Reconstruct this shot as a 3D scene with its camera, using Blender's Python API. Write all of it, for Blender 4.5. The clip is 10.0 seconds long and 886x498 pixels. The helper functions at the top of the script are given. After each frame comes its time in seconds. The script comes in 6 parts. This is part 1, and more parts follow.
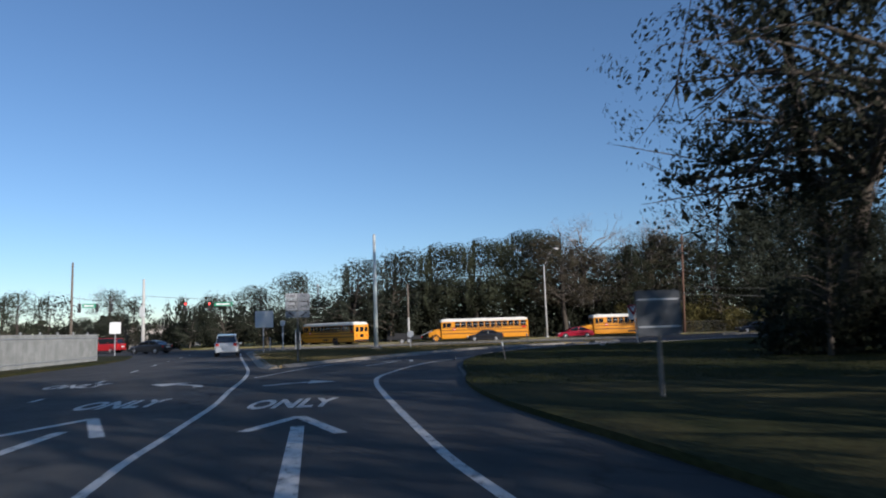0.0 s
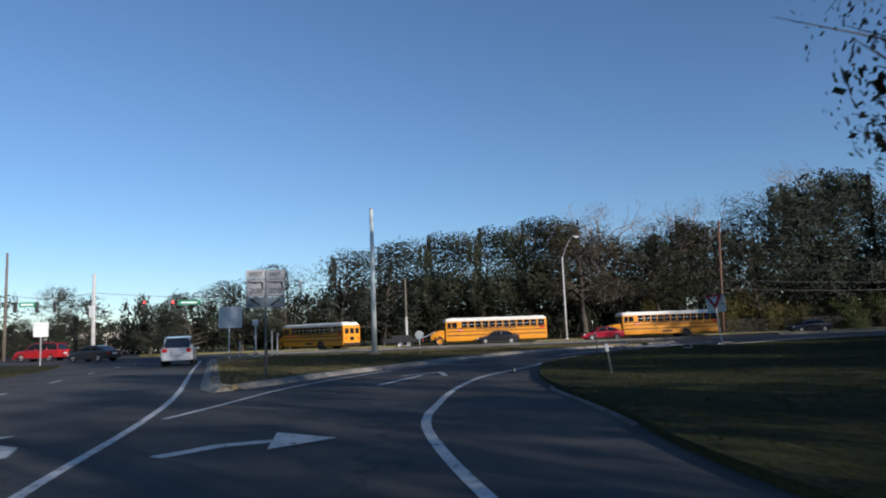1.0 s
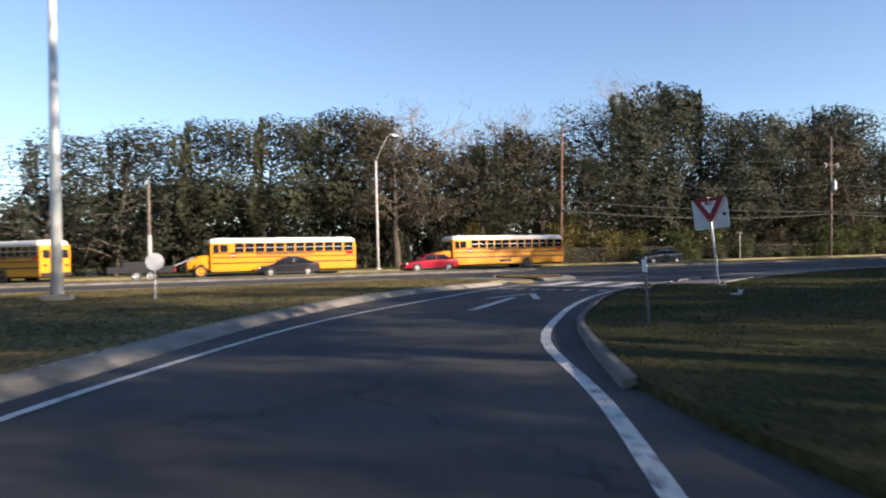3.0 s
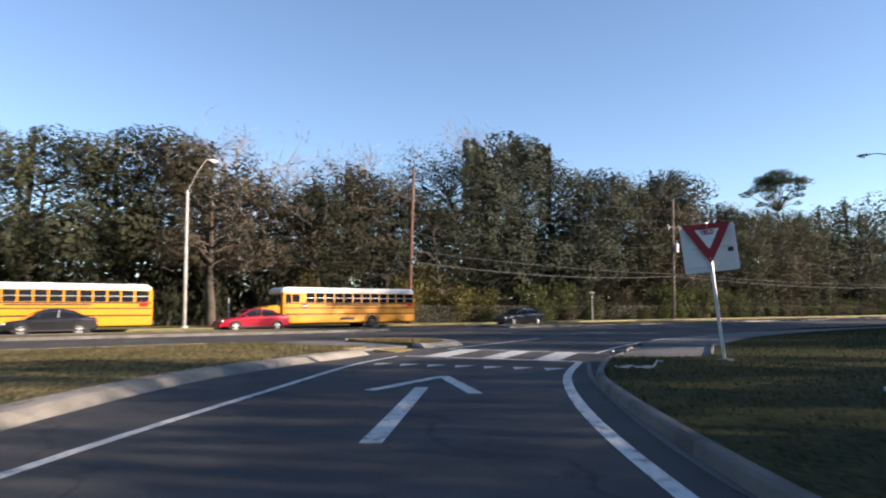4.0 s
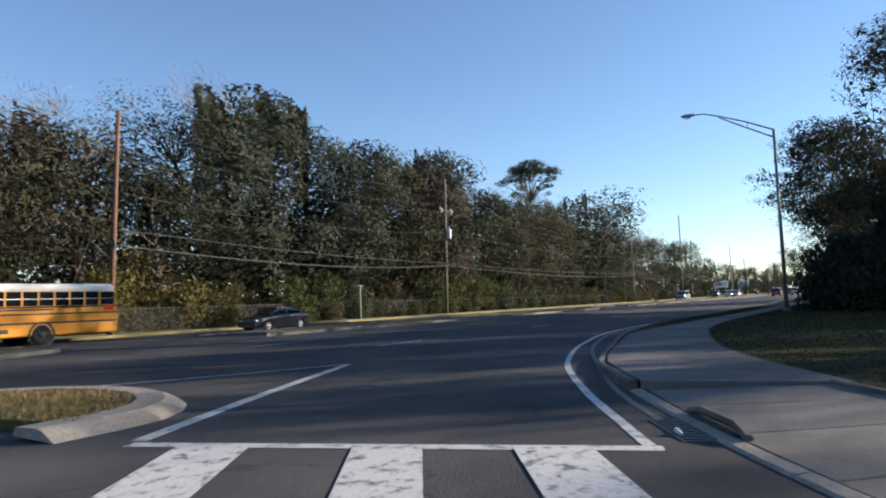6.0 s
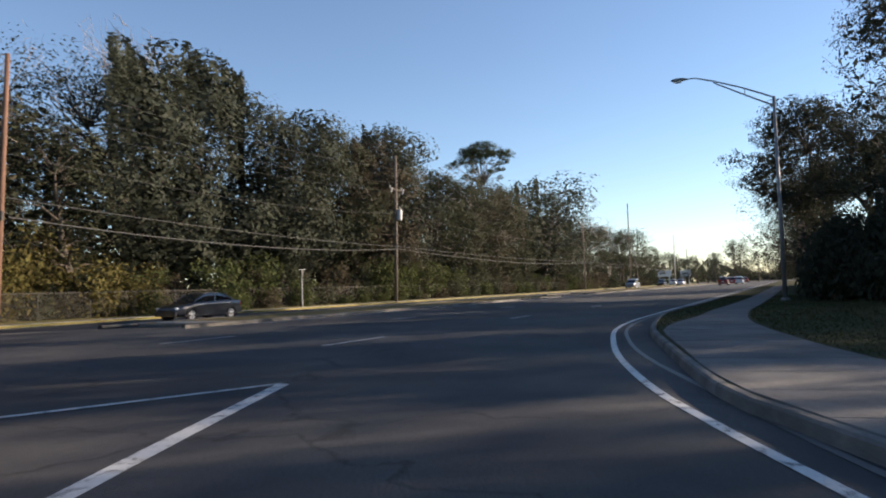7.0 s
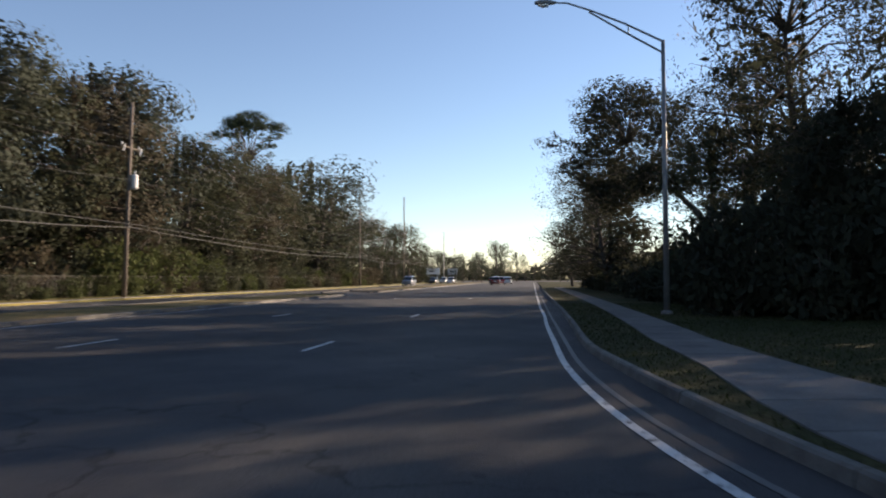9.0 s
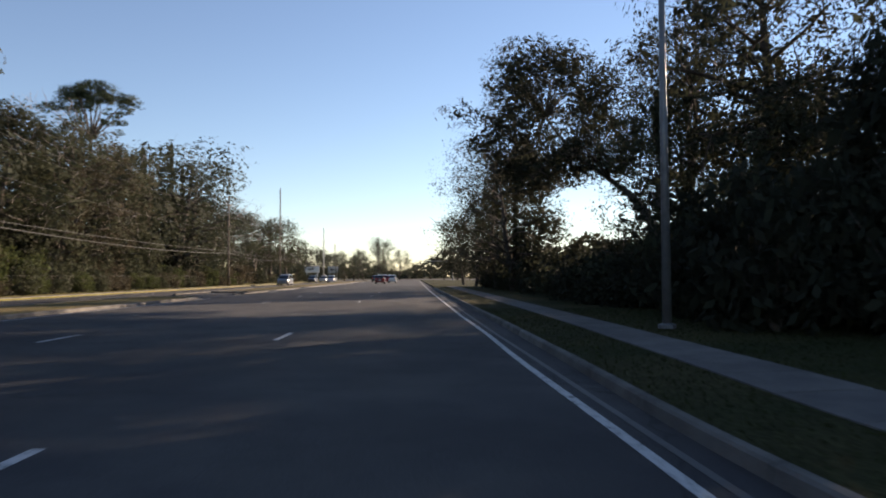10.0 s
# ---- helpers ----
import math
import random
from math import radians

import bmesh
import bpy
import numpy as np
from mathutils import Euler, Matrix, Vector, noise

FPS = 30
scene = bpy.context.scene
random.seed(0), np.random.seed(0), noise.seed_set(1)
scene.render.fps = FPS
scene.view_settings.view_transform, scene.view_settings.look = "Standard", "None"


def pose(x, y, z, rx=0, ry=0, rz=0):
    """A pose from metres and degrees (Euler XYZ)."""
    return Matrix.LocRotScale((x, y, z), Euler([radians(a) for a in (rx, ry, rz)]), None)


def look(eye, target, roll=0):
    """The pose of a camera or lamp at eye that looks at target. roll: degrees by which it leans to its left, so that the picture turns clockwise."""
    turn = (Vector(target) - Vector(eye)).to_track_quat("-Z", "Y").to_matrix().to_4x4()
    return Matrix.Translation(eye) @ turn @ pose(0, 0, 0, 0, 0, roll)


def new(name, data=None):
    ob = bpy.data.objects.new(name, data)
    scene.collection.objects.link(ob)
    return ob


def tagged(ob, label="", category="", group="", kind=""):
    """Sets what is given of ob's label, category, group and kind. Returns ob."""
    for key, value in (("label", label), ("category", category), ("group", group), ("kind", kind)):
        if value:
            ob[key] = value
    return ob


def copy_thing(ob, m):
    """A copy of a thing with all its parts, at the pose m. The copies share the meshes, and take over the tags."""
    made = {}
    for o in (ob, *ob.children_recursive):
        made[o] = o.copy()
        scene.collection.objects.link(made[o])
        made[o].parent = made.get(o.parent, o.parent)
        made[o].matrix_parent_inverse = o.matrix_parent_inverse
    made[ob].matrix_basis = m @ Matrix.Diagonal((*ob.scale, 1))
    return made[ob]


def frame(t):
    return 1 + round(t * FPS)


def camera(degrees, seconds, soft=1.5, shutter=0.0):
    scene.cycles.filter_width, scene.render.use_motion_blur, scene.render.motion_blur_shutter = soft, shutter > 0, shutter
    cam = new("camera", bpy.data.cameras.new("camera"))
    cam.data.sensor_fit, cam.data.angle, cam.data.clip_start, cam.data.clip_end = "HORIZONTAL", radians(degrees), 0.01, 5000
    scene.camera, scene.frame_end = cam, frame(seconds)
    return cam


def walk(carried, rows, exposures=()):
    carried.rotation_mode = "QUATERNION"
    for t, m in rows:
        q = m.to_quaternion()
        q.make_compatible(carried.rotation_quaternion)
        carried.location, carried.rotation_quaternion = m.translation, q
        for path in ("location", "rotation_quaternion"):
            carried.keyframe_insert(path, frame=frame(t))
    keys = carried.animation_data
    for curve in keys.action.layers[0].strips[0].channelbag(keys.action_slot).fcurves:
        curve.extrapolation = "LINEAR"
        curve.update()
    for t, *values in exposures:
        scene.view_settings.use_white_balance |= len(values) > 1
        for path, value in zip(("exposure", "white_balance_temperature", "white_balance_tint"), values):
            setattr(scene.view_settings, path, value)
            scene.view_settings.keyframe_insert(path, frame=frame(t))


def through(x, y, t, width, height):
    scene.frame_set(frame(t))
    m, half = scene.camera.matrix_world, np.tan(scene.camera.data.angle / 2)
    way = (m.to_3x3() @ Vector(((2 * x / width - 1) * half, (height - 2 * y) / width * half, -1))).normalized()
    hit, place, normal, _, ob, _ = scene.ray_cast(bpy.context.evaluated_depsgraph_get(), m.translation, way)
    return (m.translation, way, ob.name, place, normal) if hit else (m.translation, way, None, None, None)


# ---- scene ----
cam = camera(64.6, 10.0, soft=1.95, shutter=0.3)
PATH = [
    (0, (3.182, -7.167, 1.638), (3.036, -5.185, 1.867), -1.8),
    (0.5, (1.326, 0.119, 1.543), (1.199, 2.101, 1.78), -1.8),
    (1, (-0.199, 6.474, 1.46), (-0.299, 8.457, 1.697), -2.1),
    (1.5, (-1.293, 12.437, 1.38), (-1.302, 14.432, 1.525), -1.3),
    (2, (-1.979, 18.04, 1.341), (-1.83, 20.029, 1.492), -1.0),
    (2.2, (-2.187, 20.096, 1.289), (-1.963, 22.083, 1.311), -0.8),
    (3.3, (-0.83, 32.607, 1.423), (-0.162, 34.492, 1.461), -0.9),
    (3.5, (-0.344, 34.768, 1.353), (0.418, 36.615, 1.442), -0.5),
    (4, (1.14, 39.551, 1.232), (2.127, 41.281, 1.409), -0.3),
    (4.5, (3.008, 43.72, 1.268), (4.191, 45.323, 1.44), -0.4),
    (5, (5.092, 47.195, 1.264), (6.437, 48.663, 1.452), -1.1),
    (5.5, (7.188, 50.017, 1.308), (8.656, 51.358, 1.524), -1.6),
    (5.7, (8.007, 51.067, 1.322), (9.51, 52.372, 1.509), -1.9),
    (7, (13.272, 56.856, 1.289), (14.917, 57.988, 1.401), -1.8),
    (7.5, (15.578, 58.814, 1.301), (17.285, 59.851, 1.399), -1.7),
    (8, (18.051, 60.572, 1.36), (19.834, 61.473, 1.464), -1.2),
    (8.5, (21.305, 62.386, 1.435), (23.169, 63.104, 1.537), -0.7),
    (9, (24.671, 63.972, 1.495), (26.597, 64.506, 1.579), -0.1),
    (9.5, (29.086, 65.496, 1.564), (31.056, 65.834, 1.637), 0.0),
    (10, (34.312, 66.829, 1.491), (36.3, 67.028, 1.569), -0.3),
]
walk(cam, [(t, look(eye, target, roll)) for t, eye, target, roll in PATH],
     [(0, 0.38, 5850, 13), (1, 0.40, 5850, 12), (2, 0.88, 6450, 16), (3.5, 1.57, 7100, 19), (4, 1.57, 6950, 18), (5, 1.38, 6600, 15), (5.5, 1.30, 6450, 13),
      (7, 1.32, 7150, 17), (8, 1.34, 7500, 19), (9, 1.24, 7500, 20), (10, 1.2, 7650, 21)])

# ---- world, sun, exposure ----
SUN_ELEV, SUN_AZ = 16.2, 131.0  # azimuth clockwise from +y
world = bpy.data.worlds.new("sky")
scene.world = world
world.use_nodes = True
wn = world.node_tree.nodes
sky = wn.new("ShaderNodeTexSky")
sky.sky_type = "NISHITA"
sky.sun_disc = False
sky.sun_elevation, sky.sun_rotation = radians(SUN_ELEV), radians(SUN_AZ)
sky.air_density, sky.dust_density, sky.ozone_density = 0.95, 0.0, 3.3
wn["Background"].inputs["Strength"].default_value = 0.09
world.node_tree.links.new(sky.outputs["Color"], wn["Background"].inputs["Color"])
sun = new("sun", bpy.data.lights.new("sun", "SUN"))
sun.data.energy, sun.data.angle, sun.data.color = 5.0, radians(0.6), (1.0, 0.88, 0.72)
_az, _el = radians(SUN_AZ), radians(SUN_ELEV)
sun_from = Vector((math.sin(_az) * math.cos(_el), math.cos(_az) * math.cos(_el), math.sin(_el)))
sun.matrix_world = look(sun_from * 200, (0, 0, 0))

# ---- the main road's own axes: u along it (eastward), c across it ----
UX, UY = 0.99, 0.141


def W(u, c, z=0.0):
    return Vector((u * UX - c * UY, u * UY + c * UX, z))


ROAD_YAW = math.degrees(math.atan2(UY, UX))


# ---- materials ----
def mat(name, base, rough=0.7, metal=0.0, vary=None, scale=1.0, fine=0.0, fine_scale=60.0, bump=0.0, bump_scale=80.0,
        island=0.0, piece=0.0, spec=0.3, coat=0.0, streak=(1, 1, 1)):
    """A surface: base colour, a second colour mixed in at a broad scale, fine speckle, relief, and chance per leaf or per piece."""
    m = bpy.data.materials.new(name)
    m.use_nodes = True
    nt = m.node_tree
    n, l = nt.nodes, nt.links
    b = n["Principled BSDF"]
    b.inputs["Roughness"].default_value, b.inputs["Metallic"].default_value = rough, metal
    b.inputs["Specular IOR Level"].default_value = spec
    b.inputs["Coat Weight"].default_value = coat
    geo = n.new("ShaderNodeNewGeometry")
    place = n.new("ShaderNodeMapping")
    place.inputs["Scale"].default_value = streak
    l.new(geo.outputs["Position"], place.inputs["Vector"])
    rgb = n.new("ShaderNodeRGB")
    rgb.outputs[0].default_value = (*base, 1)
    colour = rgb.outputs[0]
    if vary:
        no = n.new("ShaderNodeTexNoise")
        no.inputs["Scale"].default_value, no.inputs["Detail"].default_value, no.inputs["Roughness"].default_value = scale, 6, 0.62
        l.new(place.outputs[0], no.inputs["Vector"])
        ramp = n.new("ShaderNodeMapRange")
        ramp.inputs["From Min"].default_value, ramp.inputs["From Max"].default_value = 0.38, 0.64
        l.new(no.outputs["Fac"], ramp.inputs["Value"])
        mix = n.new("ShaderNodeMix")
        mix.data_type = "RGBA"
        mix.inputs["B"].default_value = (*vary, 1)
        l.new(ramp.outputs[0], mix.inputs["Factor"])
        l.new(colour, mix.inputs["A"])
        colour = mix.outputs["Result"]
    if fine:
        no = n.new("ShaderNodeTexNoise")
        no.inputs["Scale"].default_value, no.inputs["Detail"].default_value = fine_scale, 3
        l.new(geo.outputs["Position"], no.inputs["Vector"])
        k = n.new("ShaderNodeMapRange")
        k.inputs["From Min"].default_value, k.inputs["From Max"].default_value = 0.3, 0.7
        k.inputs["To Min"].default_value, k.inputs["To Max"].default_value = 1 - fine, 1 + fine
        l.new(no.outputs["Fac"], k.inputs["Value"])
        hsv = n.new("ShaderNodeHueSaturation")
        l.new(k.outputs[0], hsv.inputs["Value"])
        l.new(colour, hsv.inputs["Color"])
        colour = hsv.outputs[0]
    if island or piece:
        if island:
            chance = geo.outputs["Random Per Island"]
        else:
            chance = n.new("ShaderNodeObjectInfo").outputs["Random"]
        amount = island or piece
        k = n.new("ShaderNodeMapRange")
        k.inputs["To Min"].default_value, k.inputs["To Max"].default_value = 1 - amount, 1 + amount
        l.new(chance, k.inputs["Value"])
        hsv = n.new("ShaderNodeHueSaturation")
        l.new(k.outputs[0], hsv.inputs["Value"])
        l.new(colour, hsv.inputs["Color"])
        if island:
            h = n.new("ShaderNodeMapRange")
            h.inputs["To Min"].default_value, h.inputs["To Max"].default_value = 0.482, 0.515
            l.new(chance, h.inputs["Value"])
            l.new(h.outputs[0], hsv.inputs["Hue"])
        colour = hsv.outputs[0]
    l.new(colour, b.inputs["Base Color"])
    if bump:
        no = n.new("ShaderNodeTexNoise")
        no.inputs["Scale"].default_value, no.inputs["Detail"].default_value = bump_scale, 4
        l.new(geo.outputs["Position"], no.inputs["Vector"])
        bp = n.new("ShaderNodeBump")
        bp.inputs["Strength"].default_value, bp.inputs["Distance"].default_value = bump, 0.03
        l.new(no.outputs["Fac"], bp.inputs["Height"])
        l.new(bp.outputs[0], b.inputs["Normal"])
    return m


def leafy(name, base, island=0.16, through=0.35):
    """Leaves: per-leaf colour, some light through them."""
    m = mat(name, base, rough=0.75, island=island, spec=0.1, vary=tuple(v * 0.6 for v in base), scale=0.35)
    n, l = m.node_tree.nodes, m.node_tree.links
    b = n["Principled BSDF"]
    tr = n.new("ShaderNodeBsdfTranslucent")
    l.new(b.inputs["Base Color"].links[0].from_socket, tr.inputs["Color"])
    mix = n.new("ShaderNodeMixShader")
    mix.inputs[0].default_value = through
    l.new(b.outputs[0], mix.inputs[1])
    l.new(tr.outputs[0], mix.inputs[2])
    l.new(mix.outputs[0], n["Material Output"].inputs["Surface"])
    return m


def worn_paint(name, paint, under, wear=0.53):
    """Road paint, rubbed through to the asphalt in specks and patches."""
    m = mat(name, paint, rough=0.6, fine=0.12, fine_scale=30)
    n, l = m.node_tree.nodes, m.node_tree.links
    b = n["Principled BSDF"]
    old = b.inputs["Base Color"].links[0].from_socket
    geo = n.new("ShaderNodeNewGeometry")
    no = n.new("ShaderNodeTexNoise")
    no.inputs["Scale"].default_value, no.inputs["Detail"].default_value, no.inputs["Roughness"].default_value = 5.0, 9, 0.75
    l.new(geo.outputs["Position"], no.inputs["Vector"])
    k = n.new("ShaderNodeMapRange")
    k.inputs["From Min"].default_value, k.inputs["From Max"].default_value = wear, wear + 0.10
    l.new(no.outputs["Fac"], k.inputs["Value"])
    mix = n.new("ShaderNodeMix")
    mix.data_type = "RGBA"
    mix.inputs["B"].default_value = (*under, 1)
    l.new(k.outputs[0], mix.inputs["Factor"])
    l.new(old, mix.inputs["A"])
    l.new(mix.outputs["Result"], b.inputs["Base Color"])
    return m


def glass(name, colour, rough=0.05):
    m = mat(name, colour, rough=rough, spec=0.8, coat=0.5)
    return m


ASPHALT = mat("asphalt", (0.038, 0.038, 0.041), 0.85, vary=(0.062, 0.060, 0.058), scale=0.45, fine=0.4, fine_scale=45, bump=0.5, bump_scale=90, spec=0.25)


def age(m, crack=0.55, pale=1.32):
    """Old asphalt: broad pale and dark patches, and hair cracks."""
    n, l = m.node_tree.nodes, m.node_tree.links
    b = n["Principled BSDF"]
    old = b.inputs["Base Color"].links[0].from_socket
    geo = n.new("ShaderNodeNewGeometry")
    no = n.new("ShaderNodeTexNoise")
    no.inputs["Scale"].default_value, no.inputs["Detail"].default_value = 0.09, 5
    l.new(geo.outputs["Position"], no.inputs["Vector"])
    broad = n.new("ShaderNodeMapRange")
    broad.inputs["From Min"].default_value, broad.inputs["From Max"].default_value = 0.36, 0.64
    broad.inputs["To Min"].default_value, broad.inputs["To Max"].default_value = 0.78, pale
    l.new(no.outputs["Fac"], broad.inputs["Value"])
    bend = n.new("ShaderNodeTexNoise")
    bend.inputs["Scale"].default_value, bend.inputs["Detail"].default_value = 0.8, 4
    l.new(geo.outputs["Position"], bend.inputs["Vector"])
    push = n.new("ShaderNodeVectorMath")
    push.operation = "MULTIPLY_ADD"
    push.inputs[1].default_value = (2.2, 2.2, 0)
    l.new(bend.outputs["Color"], push.inputs[0])
    l.new(geo.outputs["Position"], push.inputs[2])
    cells = n.new("ShaderNodeTexVoronoi")
    cells.feature = "DISTANCE_TO_EDGE"
    cells.inputs["Scale"].default_value = 0.16
    l.new(push.outputs[0], cells.inputs["Vector"])
    line = n.new("ShaderNodeMapRange")
    line.inputs["From Min"].default_value, line.inputs["From Max"].default_value = 0.001, 0.007
    line.inputs["To Min"].default_value, line.inputs["To Max"].default_value = crack, 1.0
    l.new(cells.outputs["Distance"], line.inputs["Value"])
    both = n.new("ShaderNodeMath")
    both.operation = "MULTIPLY"
    l.new(broad.outputs[0], both.inputs[0])
    l.new(line.outputs[0], both.inputs[1])
    hsv = n.new("ShaderNodeHueSaturation")
    l.new(both.outputs[0], hsv.inputs["Value"])
    l.new(old, hsv.inputs["Color"])
    l.new(hsv.outputs[0], b.inputs["Base Color"])


age(ASPHALT)
PAINT = worn_paint("road_paint", (0.47, 0.47, 0.457), (0.07, 0.07, 0.07), 0.515)
GHOST = worn_paint("pale_gutter_strip", (0.085, 0.083, 0.08), (0.05, 0.05, 0.052), 0.52)
CONCRETE = mat("concrete", (0.28, 0.255, 0.217), 0.9, vary=(0.16, 0.146, 0.124), scale=0.9, fine=0.2, fine_scale=25, bump=0.4, piece=0.12)
# kerb stain plus the shade on the kerb's face, both in this one colour
STAINED_SHADED = mat("stained_shaded_kerb", (0.155, 0.147, 0.134), 0.9, vary=(0.08, 0.076, 0.07), scale=1.1, fine=0.25, bump=0.4, piece=0.15)
# galvanised steel darkened: the lamp pole's backlit look is in the colour
LAMP_STEEL = mat("backlit_lamp_steel", (0.20, 0.205, 0.21), 0.55, 0.5, vary=(0.15, 0.155, 0.16), scale=3, fine=0.1)
POST_STEEL = mat("dull_post_steel", (0.13, 0.13, 0.13), 0.6, 0.4, vary=(0.09, 0.09, 0.09), scale=5, fine=0.1)
GUTTER = mat("gutter_concrete", (0.20, 0.19, 0.175), 0.9, vary=(0.12, 0.115, 0.11), scale=0.8, fine=0.25, bump=0.4, piece=0.12)
GRASS = mat("grass_ground", (0.185, 0.142, 0.075), 0.95, vary=(0.082, 0.078, 0.034), scale=0.28, fine=0.5, fine_scale=14, bump=0.9, bump_scale=18, spec=0.06)
# grass ground darkened: the deep shade beside the slip lane is in its colour
VERGE_SHADE = mat("shaded_verge_ground", (0.026, 0.031, 0.012), 0.95, vary=(0.052, 0.046, 0.02), scale=0.22, fine=0.5, fine_scale=14, bump=0.9, bump_scale=18, spec=0.06)
# lighter, yellower verge grass: the sun on the north strip is in this colour
VERGE_SUN = mat("sunlit_verge", (0.20, 0.165, 0.062), 0.95, vary=(0.12, 0.118, 0.04), scale=0.3, fine=0.5, fine_scale=14, bump=0.9, bump_scale=18, spec=0.06)
# blades darkened along with the verge, so they carry its shade too
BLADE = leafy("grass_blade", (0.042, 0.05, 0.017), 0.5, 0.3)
STRAW = leafy("dry_grass_blade", (0.19, 0.148, 0.07), 0.45, 0.3)
YELLOW_PAD = mat("yellow_warning_pad", (0.29, 0.215, 0.085), 0.8, vary=(0.20, 0.15, 0.065), scale=3, fine=0.2)
GALV = mat("galvanised_steel", (0.46, 0.47, 0.48), 0.45, 0.7, vary=(0.34, 0.35, 0.36), scale=4, fine=0.1)
PALE_POLE = mat("pale_concrete_pole", (0.48, 0.47, 0.45), 0.8, vary=(0.38, 0.37, 0.35), scale=1.5, fine=0.1)
WOOD_RED = mat("creosote_wood", (0.17, 0.095, 0.065), 0.9, vary=(0.10, 0.06, 0.045), scale=2, fine=0.25, streak=(6, 6, 0.4), bump=0.4)
WOOD_GREY = mat("weathered_wood", (0.17, 0.14, 0.115), 0.9, vary=(0.10, 0.085, 0.07), scale=2, fine=0.25, streak=(6, 6, 0.4), bump=0.4)
BARK = mat("bark", (0.055, 0.045, 0.036), 0.95, vary=(0.085, 0.072, 0.06), scale=1.6, fine=0.4, fine_scale=20, bump=0.8, bump_scale=14)
BARE_BARK = mat("pale_bare_bark", (0.27, 0.23, 0.20), 0.95, vary=(0.17, 0.145, 0.125), scale=1.2, fine=0.3, fine_scale=15)
LEAF_OAK = leafy("leaf_live_oak", (0.057, 0.066, 0.048))
LEAF_OLIVE = leafy("leaf_olive", (0.06, 0.067, 0.041))
LEAF_BROWN = leafy("leaf_rusty", (0.078, 0.067, 0.045))
LEAF_GREEN = leafy("leaf_shrub", (0.072, 0.088, 0.034))
LEAF_YELLOW = leafy("leaf_yellow_green", (0.115, 0.1, 0.035))
LEAF_PINE = leafy("needle_pine", (0.055, 0.07, 0.036), 0.4, 0.15)
# darkest leaf: backlight and forest shade are put into its colour
LEAF_SHADED = leafy("leaf_shaded", (0.037, 0.041, 0.027))
TWIG = mat("twig", (0.24, 0.21, 0.195), 0.95, island=0.25)
BUS_YELLOW = mat("bus_yellow", (0.64, 0.255, 0.011), 0.36, vary=(0.57, 0.225, 0.013), scale=0.8, coat=0.4, fine=0.03)
BUS_WHITE = mat("bus_white_roof", (0.68, 0.67, 0.63), 0.4, vary=(0.58, 0.57, 0.53), scale=1.2, fine=0.04)
BLACK = mat("black_trim", (0.018, 0.018, 0.02), 0.5, fine=0.1)
RUBBER = mat("tyre_rubber", (0.022, 0.022, 0.024), 0.85, fine=0.2, bump=0.3)
STEEL = mat("wheel_steel", (0.55, 0.55, 0.55), 0.35, 0.8, fine=0.1)
GLASS = glass("tinted_glass", (0.012, 0.014, 0.018))
RED_LAMP = mat("red_lamp", (0.55, 0.02, 0.015), 0.25, coat=0.5)
CLEAR_LAMP = mat("clear_lamp", (0.75, 0.75, 0.72), 0.15, coat=0.6)
AMBER = mat("amber_lamp", (0.75, 0.30, 0.02), 0.25, coat=0.5)
SIGN_RED = mat("sign_red", (0.26, 0.012, 0.022), 0.5, vary=(0.21, 0.012, 0.02), scale=3, fine=0.06)
SIGN_WHITE = mat("sign_white", (0.62, 0.63, 0.63), 0.5, vary=(0.52, 0.53, 0.54), scale=3, fine=0.05)
SIGN_BACK = mat("sign_bare_aluminium", (0.50, 0.51, 0.52), 0.5, 0.35, vary=(0.42, 0.43, 0.44), scale=2.5, fine=0.08)
SIGN_BLACK = mat("sign_black", (0.02, 0.02, 0.022), 0.6, fine=0.05)
SIGN_GREEN = mat("sign_green", (0.012, 0.22, 0.12), 0.5, fine=0.05)
# lighter than GALV: sunshine on the strain pole is put into this tone
SUNLIT_STEEL = mat("sunlit_pole_steel", (0.52, 0.52, 0.51), 0.5, 0.1, vary=(0.42, 0.5, 0.5), scale=2, fine=0.08)
WIRE = mat("cable", (0.075, 0.075, 0.075), 0.6, fine=0.1)
WIRE_DARK = mat("dark_cable", (0.05, 0.05, 0.05), 0.7, fine=0.1)
CERAMIC = mat("transformer_grey", (0.52, 0.53, 0.53), 0.5, fine=0.08)


# ---- building blocks ----
def mesh_of(name, verts, faces, material, smooth=False):
    me = bpy.data.meshes.new(name)
    me.from_pydata([tuple(v) for v in verts], [], [tuple(f) for f in faces])
    me.materials.append(material)
    if smooth:
        me.polygons.foreach_set("use_smooth", [True] * len(me.polygons))
    me.update()
    return me


def part(name, bm, material, parent, label="", smooth=False):
    """Links a bmesh as one mesh object under a thing or under a part."""
    me = bpy.data.meshes.new(name)
    bm.normal_update()
    bm.to_mesh(me)
    bm.free()
    me.materials.append(material)
    if smooth:
        me.polygons.foreach_set("use_smooth", [True] * len(me.polygons))
    ob = new(name, me)
    if parent is not None:
        ob.parent = parent
    if label:
        tagged(ob, label)
    return ob


